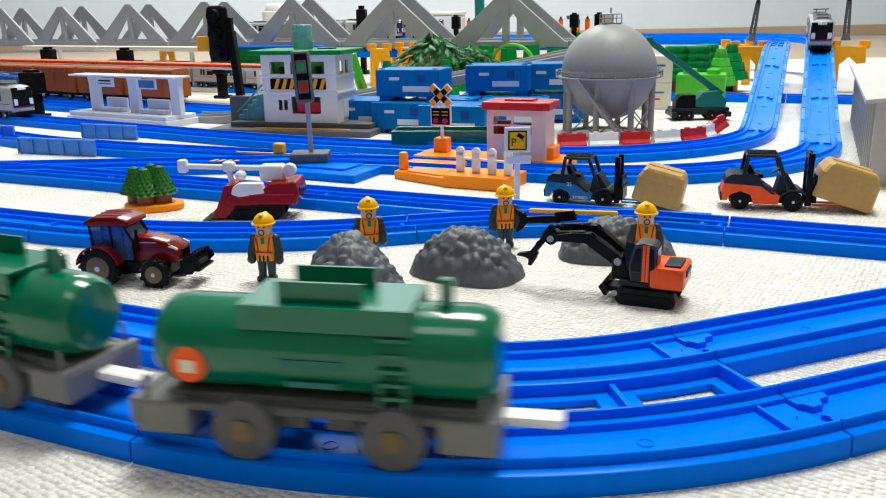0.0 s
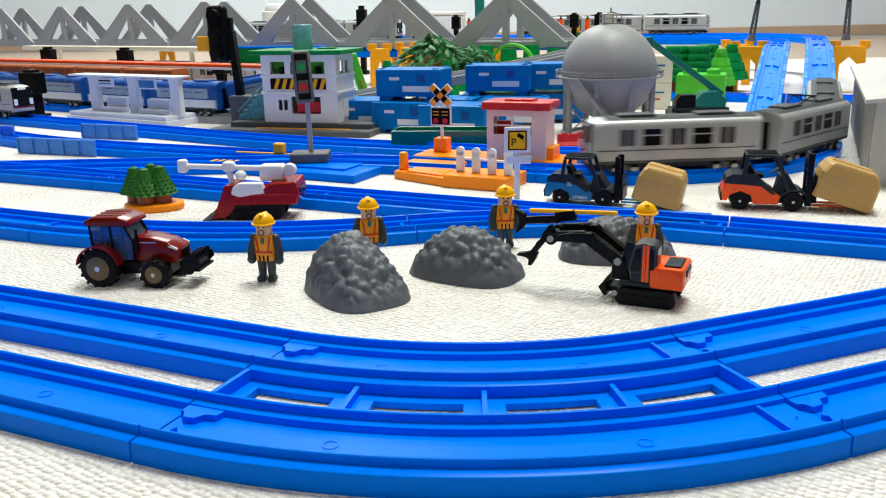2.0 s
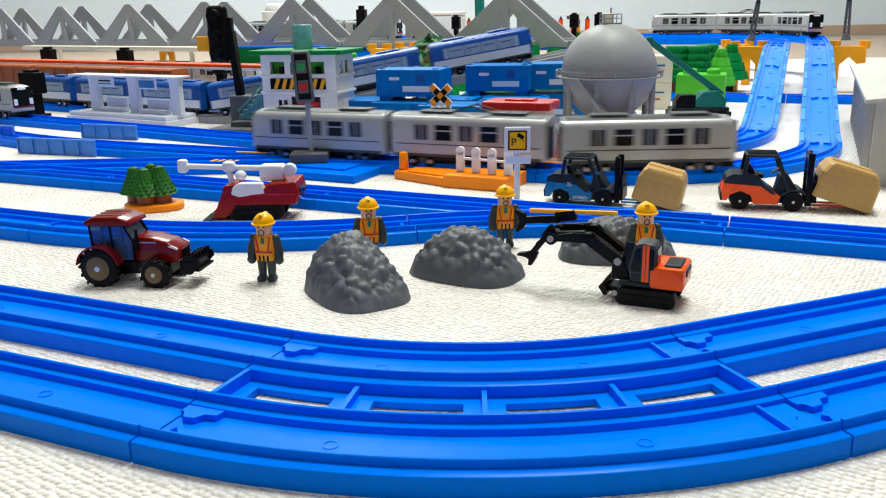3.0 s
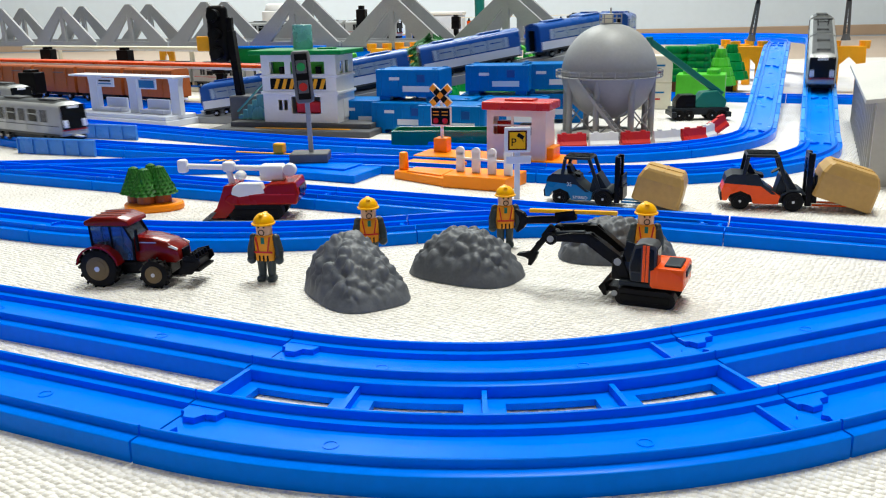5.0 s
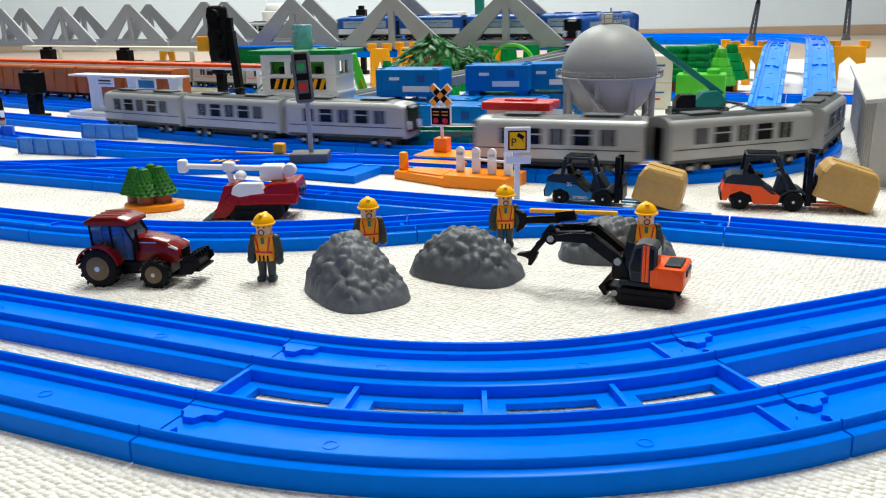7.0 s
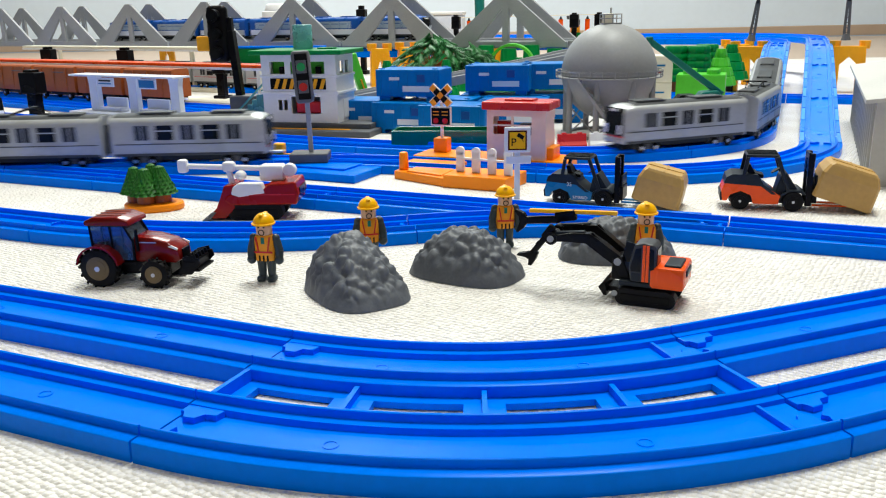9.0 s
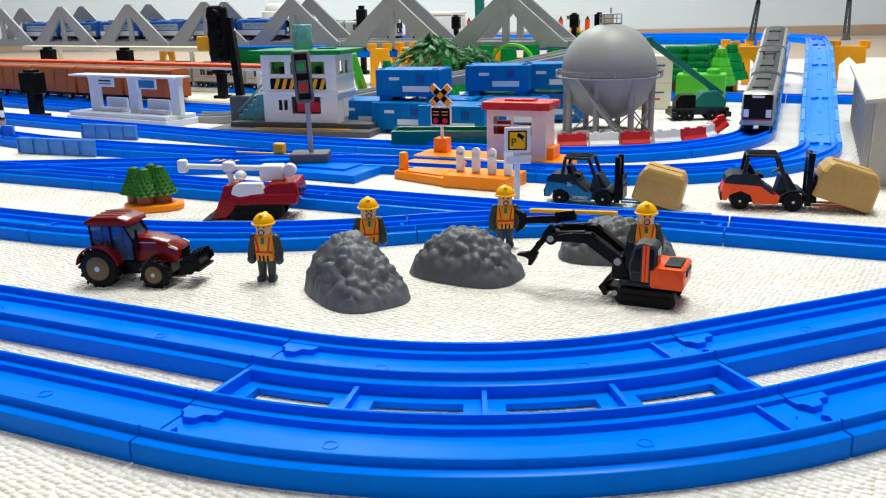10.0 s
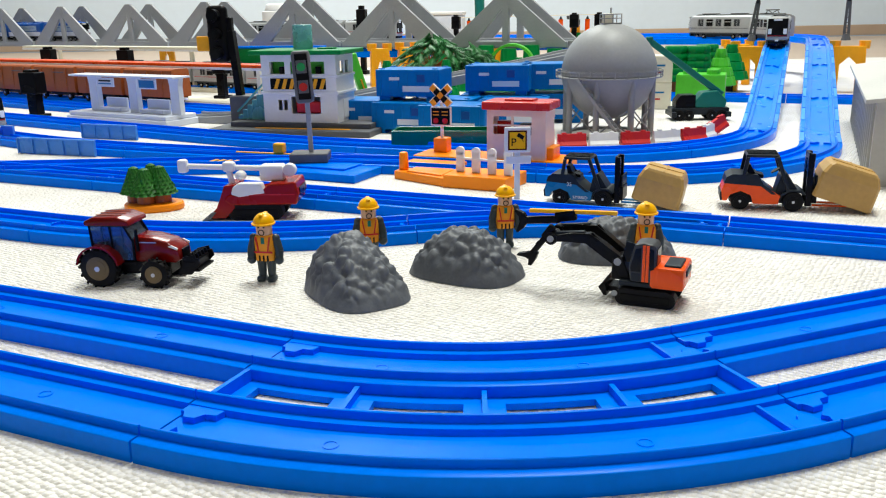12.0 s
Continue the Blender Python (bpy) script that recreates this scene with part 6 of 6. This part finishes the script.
for sg in (1, -1):
    part("long_side", box(0.120, 0.0025, 0.018, 0, sg * 0.0158, 0.0035, bev=0.0006), DKGREEN, gt)
    part("end_side", box(0.0025, 0.029, 0.018, sg * 0.0587, 0, 0.0035, bev=0.0006), DKGREEN, gt)
    for i in range(6):
        part("stake", box(0.0022, 0.0014, 0.016, -0.05 + i * 0.02, sg * 0.0176, 0.0036), DKGREEN, gt)


# truss bridges
TRUSS_0, TRUSS_STEP = 0.055, 0.236


def truss(x, y, z, ang, L, h):
    e = thing("truss_bridge", pose(x, y, z, 0, 0, ang), "grey plastic triangular truss bridge span on the viaduct", "toy bridge", "grey truss bridges")
    for sy in (-1, 1):
        yy = sy * 0.030
        part("girder", box(L * 0.985, 0.006, 0.0095, 0, yy, -0.0060, bev=0.0008), GREY, e)
        for sx in (-1, 1):
            part("sloping_leg", prism([(sx * L * 0.475, 0.0030), (sx * L * 0.25, 0.0030), (sx * 0.006, h * 0.70), (sx * 0.0065, h), (sx * 0.010, h)], yy - 0.0030, yy + 0.0030, bev=0.0006), GREY, e)
        part("king_post", box(0.0125, 0.006, h - 0.004, 0, yy, 0.0034, bev=0.0006), GREY, e)
        part("gusset", prism([(-0.012, h * 0.80), (0.012, h * 0.80), (0.008, h + 0.001), (-0.008, h + 0.001)], yy - 0.0034, yy + 0.0034), GREY, e)
    for k in (-0.35, 0.0, 0.35):
        part("cross_beam", box(0.009, 0.054, 0.0040, k * L, 0, -0.0055), GREY, e)
    part("deck", box(L * 0.98, 0.050, 0.0020, 0, 0, -0.0010), GREY, e)
    return e


for i in range(7):
    q = STATION.at(c_bridge + TRUSS_0 + TRUSS_STEP * i)
    truss(q.x, q.y, 0.0800, -30, TRUSS_STEP * 0.99, 0.084)


def pier(x, y, ang, h, label="amber yellow plastic viaduct pier", w=0.046, d=0.022):
    e = thing("viaduct_pier", pose(x, y, 0, 0, 0, ang), label, "toy pier", "yellow viaduct piers")
    b = prism([(-w / 2, 0), (-w / 2 + 0.003, h), (w / 2 - 0.003, h), (w / 2, 0), (w / 2 - 0.012, 0), (w / 2 - 0.013, h * 0.62), (0, h * 0.80), (-w / 2 + 0.013, h * 0.62), (-w / 2 + 0.012, 0)], -d / 2, d / 2, bev=0.0008)
    part("arch", b, AMBER, e)
    for sx in (-1, 1):
        part("turret", cyl(0.0075, 0.012, sx * (w / 2 - 0.005), 0, h - 0.004, r2=0.0085, n=8), AMBER, e)
        for k in range(3):
            part("buttress", box(0.003, d + 0.003, h * 0.86, sx * (w / 2 - 0.004 - k * 0.004), 0, 0.001), AMBER, e) if k != 1 else None
    return e


ctr = (0.3355 + 0.391 * 0.60, 0.8015 + 0.921 * 0.60)
for k in (-0.074, 0.074):
    pier(ctr[0] + 0.921 * k, ctr[1] - 0.391 * k, -23, 0.072, w=0.052)
pier(ctr[0] - 0.921 * 0.100 + 0.391 * 0.13, ctr[1] + 0.391 * 0.100 + 0.921 * 0.13, -23, 0.070, w=0.050)
for k in (-0.080, 0.075):
    e = thing("pylon", pose(ctr[0] + 0.921 * k * 0.90, ctr[1] - 0.391 * k * 0.90, 0.0725, 0, 6 if k < 0 else -1, -23), "slim grey plastic pylon standing on the pier", "toy pylon", "grey pylons")
    part("foot", cyl(0.0075, 0.010, 0, 0, 0.008, r2=0.0045, n=12), MIDGREY, e)
    for sx in (-1, 1):
        part("mast", bar((sx * 0.0032, 0, 0.016), (sx * 0.0017, 0, 0.070), 0.0015, 0.0040), MIDGREY, e)
    for i in range(7):
        part("lattice_rung", box(0.0056 - 0.0003 * i, 0.0030, 0.0012, 0, 0, 0.019 + 0.0075 * i), MIDGREY, e)
    part("tip", box(0.0052, 0.0052, 0.006, 0, 0, 0.066, bev=0.0008), DARK, e)
for s in (0.10, 0.55):
    q = DOWN.at(s)
    pier(q.x - 0.02, q.y - 0.03, 67, 0.066, w=0.090)
for x, y in ((-0.100, 1.440), (-0.055, 1.475), (0.100, 1.62), (-0.62, 1.95), (-0.30, 1.80)):
    pier(x, y, 10, 0.078, w=0.036)
back = Path(0.20, 1.335, -22)
back.go(0.55)
lay(back, [0.0, 0.11, 0.324, 0.538], "blue plastic toy rail lying behind the ramps")
upper = Path(-0.42, 1.76, -20)
upper.go(0.45)
upper.z = lambda s: 0.058
lay(upper, [0.0, 0.214, 0.428], "blue plastic toy rail on yellow piers at the back", BLUE, 0.004)
pier(-0.36, 1.738, 70, 0.0615, w=0.050)
pier(-0.06, 1.629, 70, 0.0615, w=0.050)


def deck_station():
    """Little platform on the viaduct deck with orange posts and lamps."""
    q = UP.at(u_top + 0.08 + 0.338 + 0.24)
    e = thing("viaduct_platform", pose(q.x - 0.03, q.y - 0.045, H_DECK - 0.012, 0, 0, -23), "blue viaduct platform with amber edge", "toy platform")
    part("slab", box(0.40, 0.040, 0.016, 0, 0, 0, bev=0.001), NAVY, e)
    part("edge", box(0.40, 0.042, 0.006, 0, 0, 0.016, bev=0.001), AMBER, e)
    part("support", box(0.03, 0.03, H_DECK - 0.012, -0.12, 0, -(H_DECK - 0.012)), AMBER, e)
    part("support", box(0.03, 0.03, H_DECK - 0.012, 0.14, 0, -(H_DECK - 0.012)), AMBER, e)
    zz = H_DECK - 0.012 + 0.022
    for k in (-0.155, -0.105, 0.045, 0.100):
        px_, py_ = along((q.x - 0.03, q.y - 0.045), -23, k)
        p = thing("orange_post", pose(px_, py_, zz), "orange plastic post with dark cap", "toy post", "orange posts")
        part("shaft", cyl(0.0048, 0.038, 0, 0, 0, n=12), ORANGEPAINT, p)
        part("cap", cyl(0.0036, 0.006, 0, 0, 0.038, r2=0.001, n=10), DARK, p)
    for k in (-0.130, 0.075):
        px_, py_ = along((q.x - 0.03, q.y - 0.045), -23, k)
        p = thing("vending_box", pose(px_, py_, zz), "green and yellow toy kiosk on the viaduct platform", "toy kiosk", "viaduct kiosks")
        part("body", box(0.022, 0.014, 0.012, 0, 0, 0, bev=0.001), GREEN, p)
        part("front", box(0.018, 0.013, 0.014, 0, 0, 0.012, bev=0.001), AMBER, p)
        part("head", box(0.018, 0.012, 0.012, 0, 0, 0.026, bev=0.002), BLACK, p)
    for k in (-0.185, 0.070, 0.120):
        px_, py_ = along((q.x - 0.03, q.y - 0.065), -23, k)
        b = black_post(px_, py_, 0.056, 0.018, zz - 0.006, label="black plastic toy lamp post on the viaduct")
    wire = thing("overhead_wire", pose(q.x - 0.03, q.y - 0.045, zz + 0.045, 0, 0, -23), "thin pale wire strung between the posts", "toy wire")
    part("line", rod((-0.19, 0, 0), (0.14, 0, 0.002), 0.0006, 6), CREAM, wire)
    for k in (-0.08, 0.0, 0.06):
        part("hanger", box(0.005, 0.003, 0.007, k, 0, -0.007), MIDGREY, wire)


deck_station()


# green and grey things on the right
def warehouse():
    M = pose(0.4950, 0.7700, 0, 0, 0, -24)
    e = thing("warehouse", M, "pale grey plastic toy warehouse with gable roof", "toy warehouse")
    w, L, h, r = 0.190, 0.400, 0.066, 0.010
    for sx in (-1, 1):
        part("long_wall", box(0.003, L, h, sx * (w / 2 - 0.0015), 0, 0), WAREHOUSE, e)
        n = 16
        for i in range(n):
            part("wall_rib", box(0.0024, 0.0040, h - 0.004, sx * (w / 2 + 0.0008), -L / 2 + L * (i + 0.5) / n, 0.001), WAREHOUSE, e)
        part("roof_slope", prism([(sx * (w / 2 + 0.008), h - 0.003), (sx * (w / 2 + 0.008), h), (0, h + r + 0.003), (0, h + r)], -L / 2 - 0.006, L / 2 + 0.006), ROOFPALE, e)
    for sy in (-1, 1):
        part("gable_wall", prism([(-w / 2 + 0.003, 0), (w / 2 - 0.003, 0), (w / 2 - 0.003, h), (0, h + r - 0.001), (-w / 2 + 0.003, h)], sy * (L / 2 - 0.0015) - 0.0015, sy * (L / 2 - 0.0015) + 0.0015), WAREHOUSE, e)
    dr = part("shutter_door", box(0.060, 0.002, 0.048, 0.02, -L / 2 - 0.001, 0.0005), MIDGREY, e)
    for i in range(9):
        part("slat", box(0.058, 0.0012, 0.0040, 0.02, -L / 2 - 0.0024, 0.002 + i * 0.0052), DARK, dr)
    return e


warehouse()


def crane_truck():
    e = thing("toy_crane_truck", pose(0.3210, 1.0420, 0, 0, 0, -3), "dark teal toy crane truck with raised boom", "toy crane")
    part("chassis", box(0.070, 0.026, 0.0085, 0, 0, 0.0070, bev=0.001), DARK, e)
    for x in (-0.026, -0.014, 0.014, 0.026):
        for sg in (1, -1):
            road_wheel(e, x, sg * 0.0125, 0.0065, 0.0050, BLACK)
    part("turret", prism([(-0.006, 0.0155), (0.030, 0.0155), (0.032, 0.024), (0.020, 0.036), (0.002, 0.034), (-0.006, 0.024)], -0.0115, 0.0115, bev=0.0012), TEAL, e)
    part("cab", prism([(-0.030, 0.0155), (-0.006, 0.0155), (-0.006, 0.031), (-0.024, 0.031), (-0.030, 0.024)], -0.0115, 0.0115, bev=0.0012), BLACK, e)
    part("outrigger", box(0.006, 0.040, 0.006, -0.033, 0, 0.005, bev=0.0008), DARK, e)
    part("outrigger", box(0.006, 0.040, 0.006, 0.033, 0, 0.005, bev=0.0008), DARK, e)
    part("boom", bar((0.028, 0, 0.030), (-0.062, 0, 0.095), 0.0070, 0.0075, bev=0.001), TEAL, e)
    part("boom_head", box(0.008, 0.009, 0.010, -0.064, 0, 0.091, bev=0.001), TEAL, e)
    return e


crane_truck()
gb = thing("lime_block", pose(0.3720, 1.2000, 0, 0, 0, -20), "lime green plastic building block with studs", "toy block")
part("body", box(0.066, 0.050, 0.044, 0, 0, 0, bev=0.001), LIME, gb)
for ix in (-0.016, 0.016):
    for iy in (-0.012, 0.012):
        part("stud", cyl(0.009, 0.006, ix, iy, 0.044, n=18), LIME, gb)


def cone_tree(x, y, h, r, m, trunk, label, tiers=4, lobes=12):
    e = thing("toy_tree", pose(x, y, 0), label, "toy tree", "plastic trees")
    part("trunk", cyl(r * 0.24, h * 0.3, 0, 0, 0, n=12), trunk, e)
    rings = []
    for i in range(tiers):
        z0, z1 = h * (0.26 + 0.74 * i / tiers), h * (0.26 + 0.74 * (i + 1) / tiers)
        r0, r1 = r * (1 - 0.80 * i / tiers), r * (1 - 0.80 * (i + 0.62) / tiers)
        for z, rr in ((z0, r0 * 0.93), (z0 + 0.0016, r0), (z1 - 0.0006, r1)):
            rings.append([(rr * (1 + 0.05 * math.cos(lobes * a)) * math.cos(a), rr * (1 + 0.05 * math.cos(lobes * a)) * math.sin(a), z) for a in np.linspace(0, 2 * math.pi, 36, endpoint=False)])
    part("crown", loft(rings), m, e, smooth=True)
    return e


cone_tree(0.4270, 1.2880, 0.074, 0.024, LIME, BLACK, "lime green plastic cone tree on a black trunk")
cone_tree(0.4760, 1.3850, 0.076, 0.028, GREEN, BLACK, "dark green plastic cone tree")
for x, y in ((0.392, 1.285), (0.420, 1.335), (0.362, 1.300)):
    e = thing("toy_tree", pose(x, y, 0), "dark green round plastic tree with stacked tiers", "toy tree", "plastic trees")
    part("trunk", cyl(0.008, 0.03, 0, 0, 0, n=12), RUST, e)
    rings = []
    for i in range(5):
        z = 0.026 + 0.0105 * i
        for dz, k in ((0, 0.90), (0.003, 1.0), (0.0080, 0.97), (0.0104, 0.88)):
            rr = 0.0205 * k * (1 - 0.04 * i)
            rings.append([(rr * (1 + 0.06 * math.cos(9 * a)) * math.cos(a), rr * (1 + 0.06 * math.cos(9 * a)) * math.sin(a), z + dz) for a in np.linspace(0, 2 * math.pi, 36, endpoint=False)])
    part("crown", loft(rings), GREEN, e, smooth=True)
for i in range(2):
    e = thing("white_crate", pose(0.2900, 1.1750, 0.0362 * i, 0, 0, -8), "white plastic crate with printed lines, stacked", "toy crate", "white crates")
    part("body", box(0.060, 0.040, 0.036, 0, 0, 0, bev=0.0012), CREAM, e)
    part("print_bar", box(0.040, 0.0008, 0.0022, 0, -0.0202, 0.022), SKYPAINT, e)
    part("print_bar", box(0.030, 0.0008, 0.0022, 0, -0.0202, 0.013), RED, e)
wd = thing("red_brick_block", pose(0.4580, 1.2250, 0, 0, 0, -20), "small brown-red plastic block on the mat", "toy block")
part("body", box(0.022, 0.014, 0.011, 0, 0, 0, bev=0.001), RUST, wd)
part("stud", cyl(0.004, 0.002, 0, 0, 0.011, n=12), RUST, wd)


def leafy_tree(x, y, h, r, m, seed, label):
    """A toy tree: trunk, limbs and a crown of many serrated plastic leaf sprays."""
    e = thing("toy_tree", pose(x, y, 0), label, "toy tree", "plastic trees")
    part("trunk", cyl(0.006, h * 0.7, 0, 0, 0, r2=0.0035, n=10), RUST, e)
    rnd = random.Random(seed)
    limbs = None
    verts, faces = [], []
    for i in range(150):
        a, u = rnd.uniform(0, 2 * math.pi), rnd.uniform(0.15, 1)
        d = Vector((math.cos(a) * r * u, math.sin(a) * r * u * 0.8, h * (0.62 + 0.38 * (1 - u ** 1.6)) + rnd.uniform(-0.006, 0.004)))
        if i % 5 == 0:
            limbs = rod((0, 0, h * 0.55), d * 0.93, 0.0008, 6, bm=limbs)
        m3 = Matrix.Translation(d) @ Matrix.Rotation(a + rnd.uniform(-0.5, 0.5), 4, "Z") @ Matrix.Rotation(rnd.uniform(0.1, 0.7), 4, "Y")
        for k in range(9):
            fx = -0.012 + 0.003 * k
            half = 0.0085 * (1 - abs(k - 3.5) / 6.5)
            for sg in (1, -1):
                b0 = len(verts)
                for q in ((fx - 0.0016, 0, 0.0008), (fx + 0.0016, 0, 0.0008), (fx + 0.0046, sg * half, -0.0012), (fx - 0.0016, 0, -0.0004), (fx + 0.0016, 0, -0.0004), (fx + 0.0046, sg * half, -0.0020)):
                    verts.append(m3 @ Vector(q))
                faces += [(b0, b0 + 1, b0 + 2), (b0 + 3, b0 + 5, b0 + 4), (b0, b0 + 2, b0 + 5, b0 + 3), (b0 + 1, b0 + 4, b0 + 5, b0 + 2)]
    part("limbs", limbs, RUST, e)
    bm = bmesh.new()
    vs = [bm.verts.new(v) for v in verts]
    for f in faces:
        bm.faces.new([vs[i] for i in f])
    part("crown", bm, m, e)
    return e


leafy_tree(-0.010, 1.300, 0.096, 0.062, LEAF, 4, "leafy dark green plastic tree behind the containers")
leafy_tree(0.050, 1.330, 0.080, 0.040, LEAF, 8, "smaller leafy dark green plastic tree behind the containers")
for x, y in ((0.010, 1.215), (-0.075, 1.22), (0.185, 1.21), (0.115, 1.235)):
    cone_tree(x, y, 0.070, 0.018, GREEN, BLACK, "dark green plastic cone tree")
gh = thing("green_hedge", pose(0.120, 1.470, 0, 0, 0, -18), "row of dark green plastic hedge pieces", "toy hedge")
for i in range(9):
    part("hedge_piece", cyl(0.020, 0.072 + 0.006 * (i % 2), -0.16 + i * 0.04, 0, 0, r2=0.013, n=14), GREEN, gh)
ga = thing("lime_arch", pose(0.118, 1.380, 0.046, 0, 0, -10), "lime green plastic arch", "toy arch")
ar = None
for i in range(14):
    a0, a1 = math.pi * i / 14, math.pi * (i + 1) / 14
    ar = bar((0.036 * math.cos(a0), 0, 0.036 * math.sin(a0)), (0.036 * math.cos(a1), 0, 0.036 * math.sin(a1)), 0.030, 0.0040, bm=ar)
part("arch", ar, LIME, ga)
part("plinth", box(0.086, 0.036, 0.048, 0, 0, -0.046, bev=0.001), LIME, ga)
gx = thing("green_machine", pose(-0.100, 1.120, 0, 0, 0, 20), "bright green toy machine with black and yellow boom", "toy machine")
part("base", box(0.040, 0.030, 0.012, 0, 0, 0, bev=0.002), BLACK, gx)
part("boom", bar((0.006, 0, 0.010), (-0.016, 0, 0.085), 0.0120, 0.0120, bev=0.002), LIME, gx)
part("boom_stripe", bar((0.002, -0.0066, 0.024), (-0.006, -0.0066, 0.052), 0.0070, 0.0012), AMBER, gx)
bt = thing("teal_figurine", pose(0.110, 2.300, -0.0045), "dark teal plastic stand with curved hook far behind", "toy stand")
part("stem", rod((0, 0, 0), (0, 0, 0.180), 0.010, 10, r2=0.014), TEAL, bt)
part("foot", cyl(0.03, 0.006, 0, 0, 0, n=16), TEAL, bt)
wb = thing("clear_box", pose(0.020, 2.500, -0.0045, 0, 0, -8), "pale plastic storage box far behind the layout", "storage box")
part("body", box(0.110, 0.080, 0.130, 0, 0, 0, bev=0.006), LILAC, wb)
part("lid", box(0.114, 0.084, 0.010, 0, 0, 0.130, bev=0.003), WHITE, wb)
wc = thing("white_canister", pose(-0.430, 2.360, -0.0045), "white plastic canister far behind the layout", "canister")
part("body", cyl(0.050, 0.150, 0, 0, 0, n=28, bev=0.004), WHITE, wc, smooth=True)
part("lid", cyl(0.044, 0.020, 0, 0, 0.150, r2=0.036, n=28, bev=0.004), WHITE, wc, smooth=True)
qa = UP.at(u_top + 0.08 + 0.338 + 0.66)
parked_train(qa.x, qa.y, -23, 3, STEEL, ROOFGREY, "grey toy commuter car parked on the far viaduct", "far grey train", H_DECK + TREAD)
for k in (0.40, 0.62, 0.84, 1.04):
    q = UP.at(u_top + 0.08 + 0.338 + k)
    pier(q.x, q.y, 67, 0.0640, w=0.050)
for k in (0.56, 0.70):
    q = UP.at(u_top + 0.08 + 0.338 + k)
    black_post(q.x + 0.012, q.y - 0.034, 0.150, 0.022, 0.0, label="tall black plastic lamp post beside the viaduct")


motions()
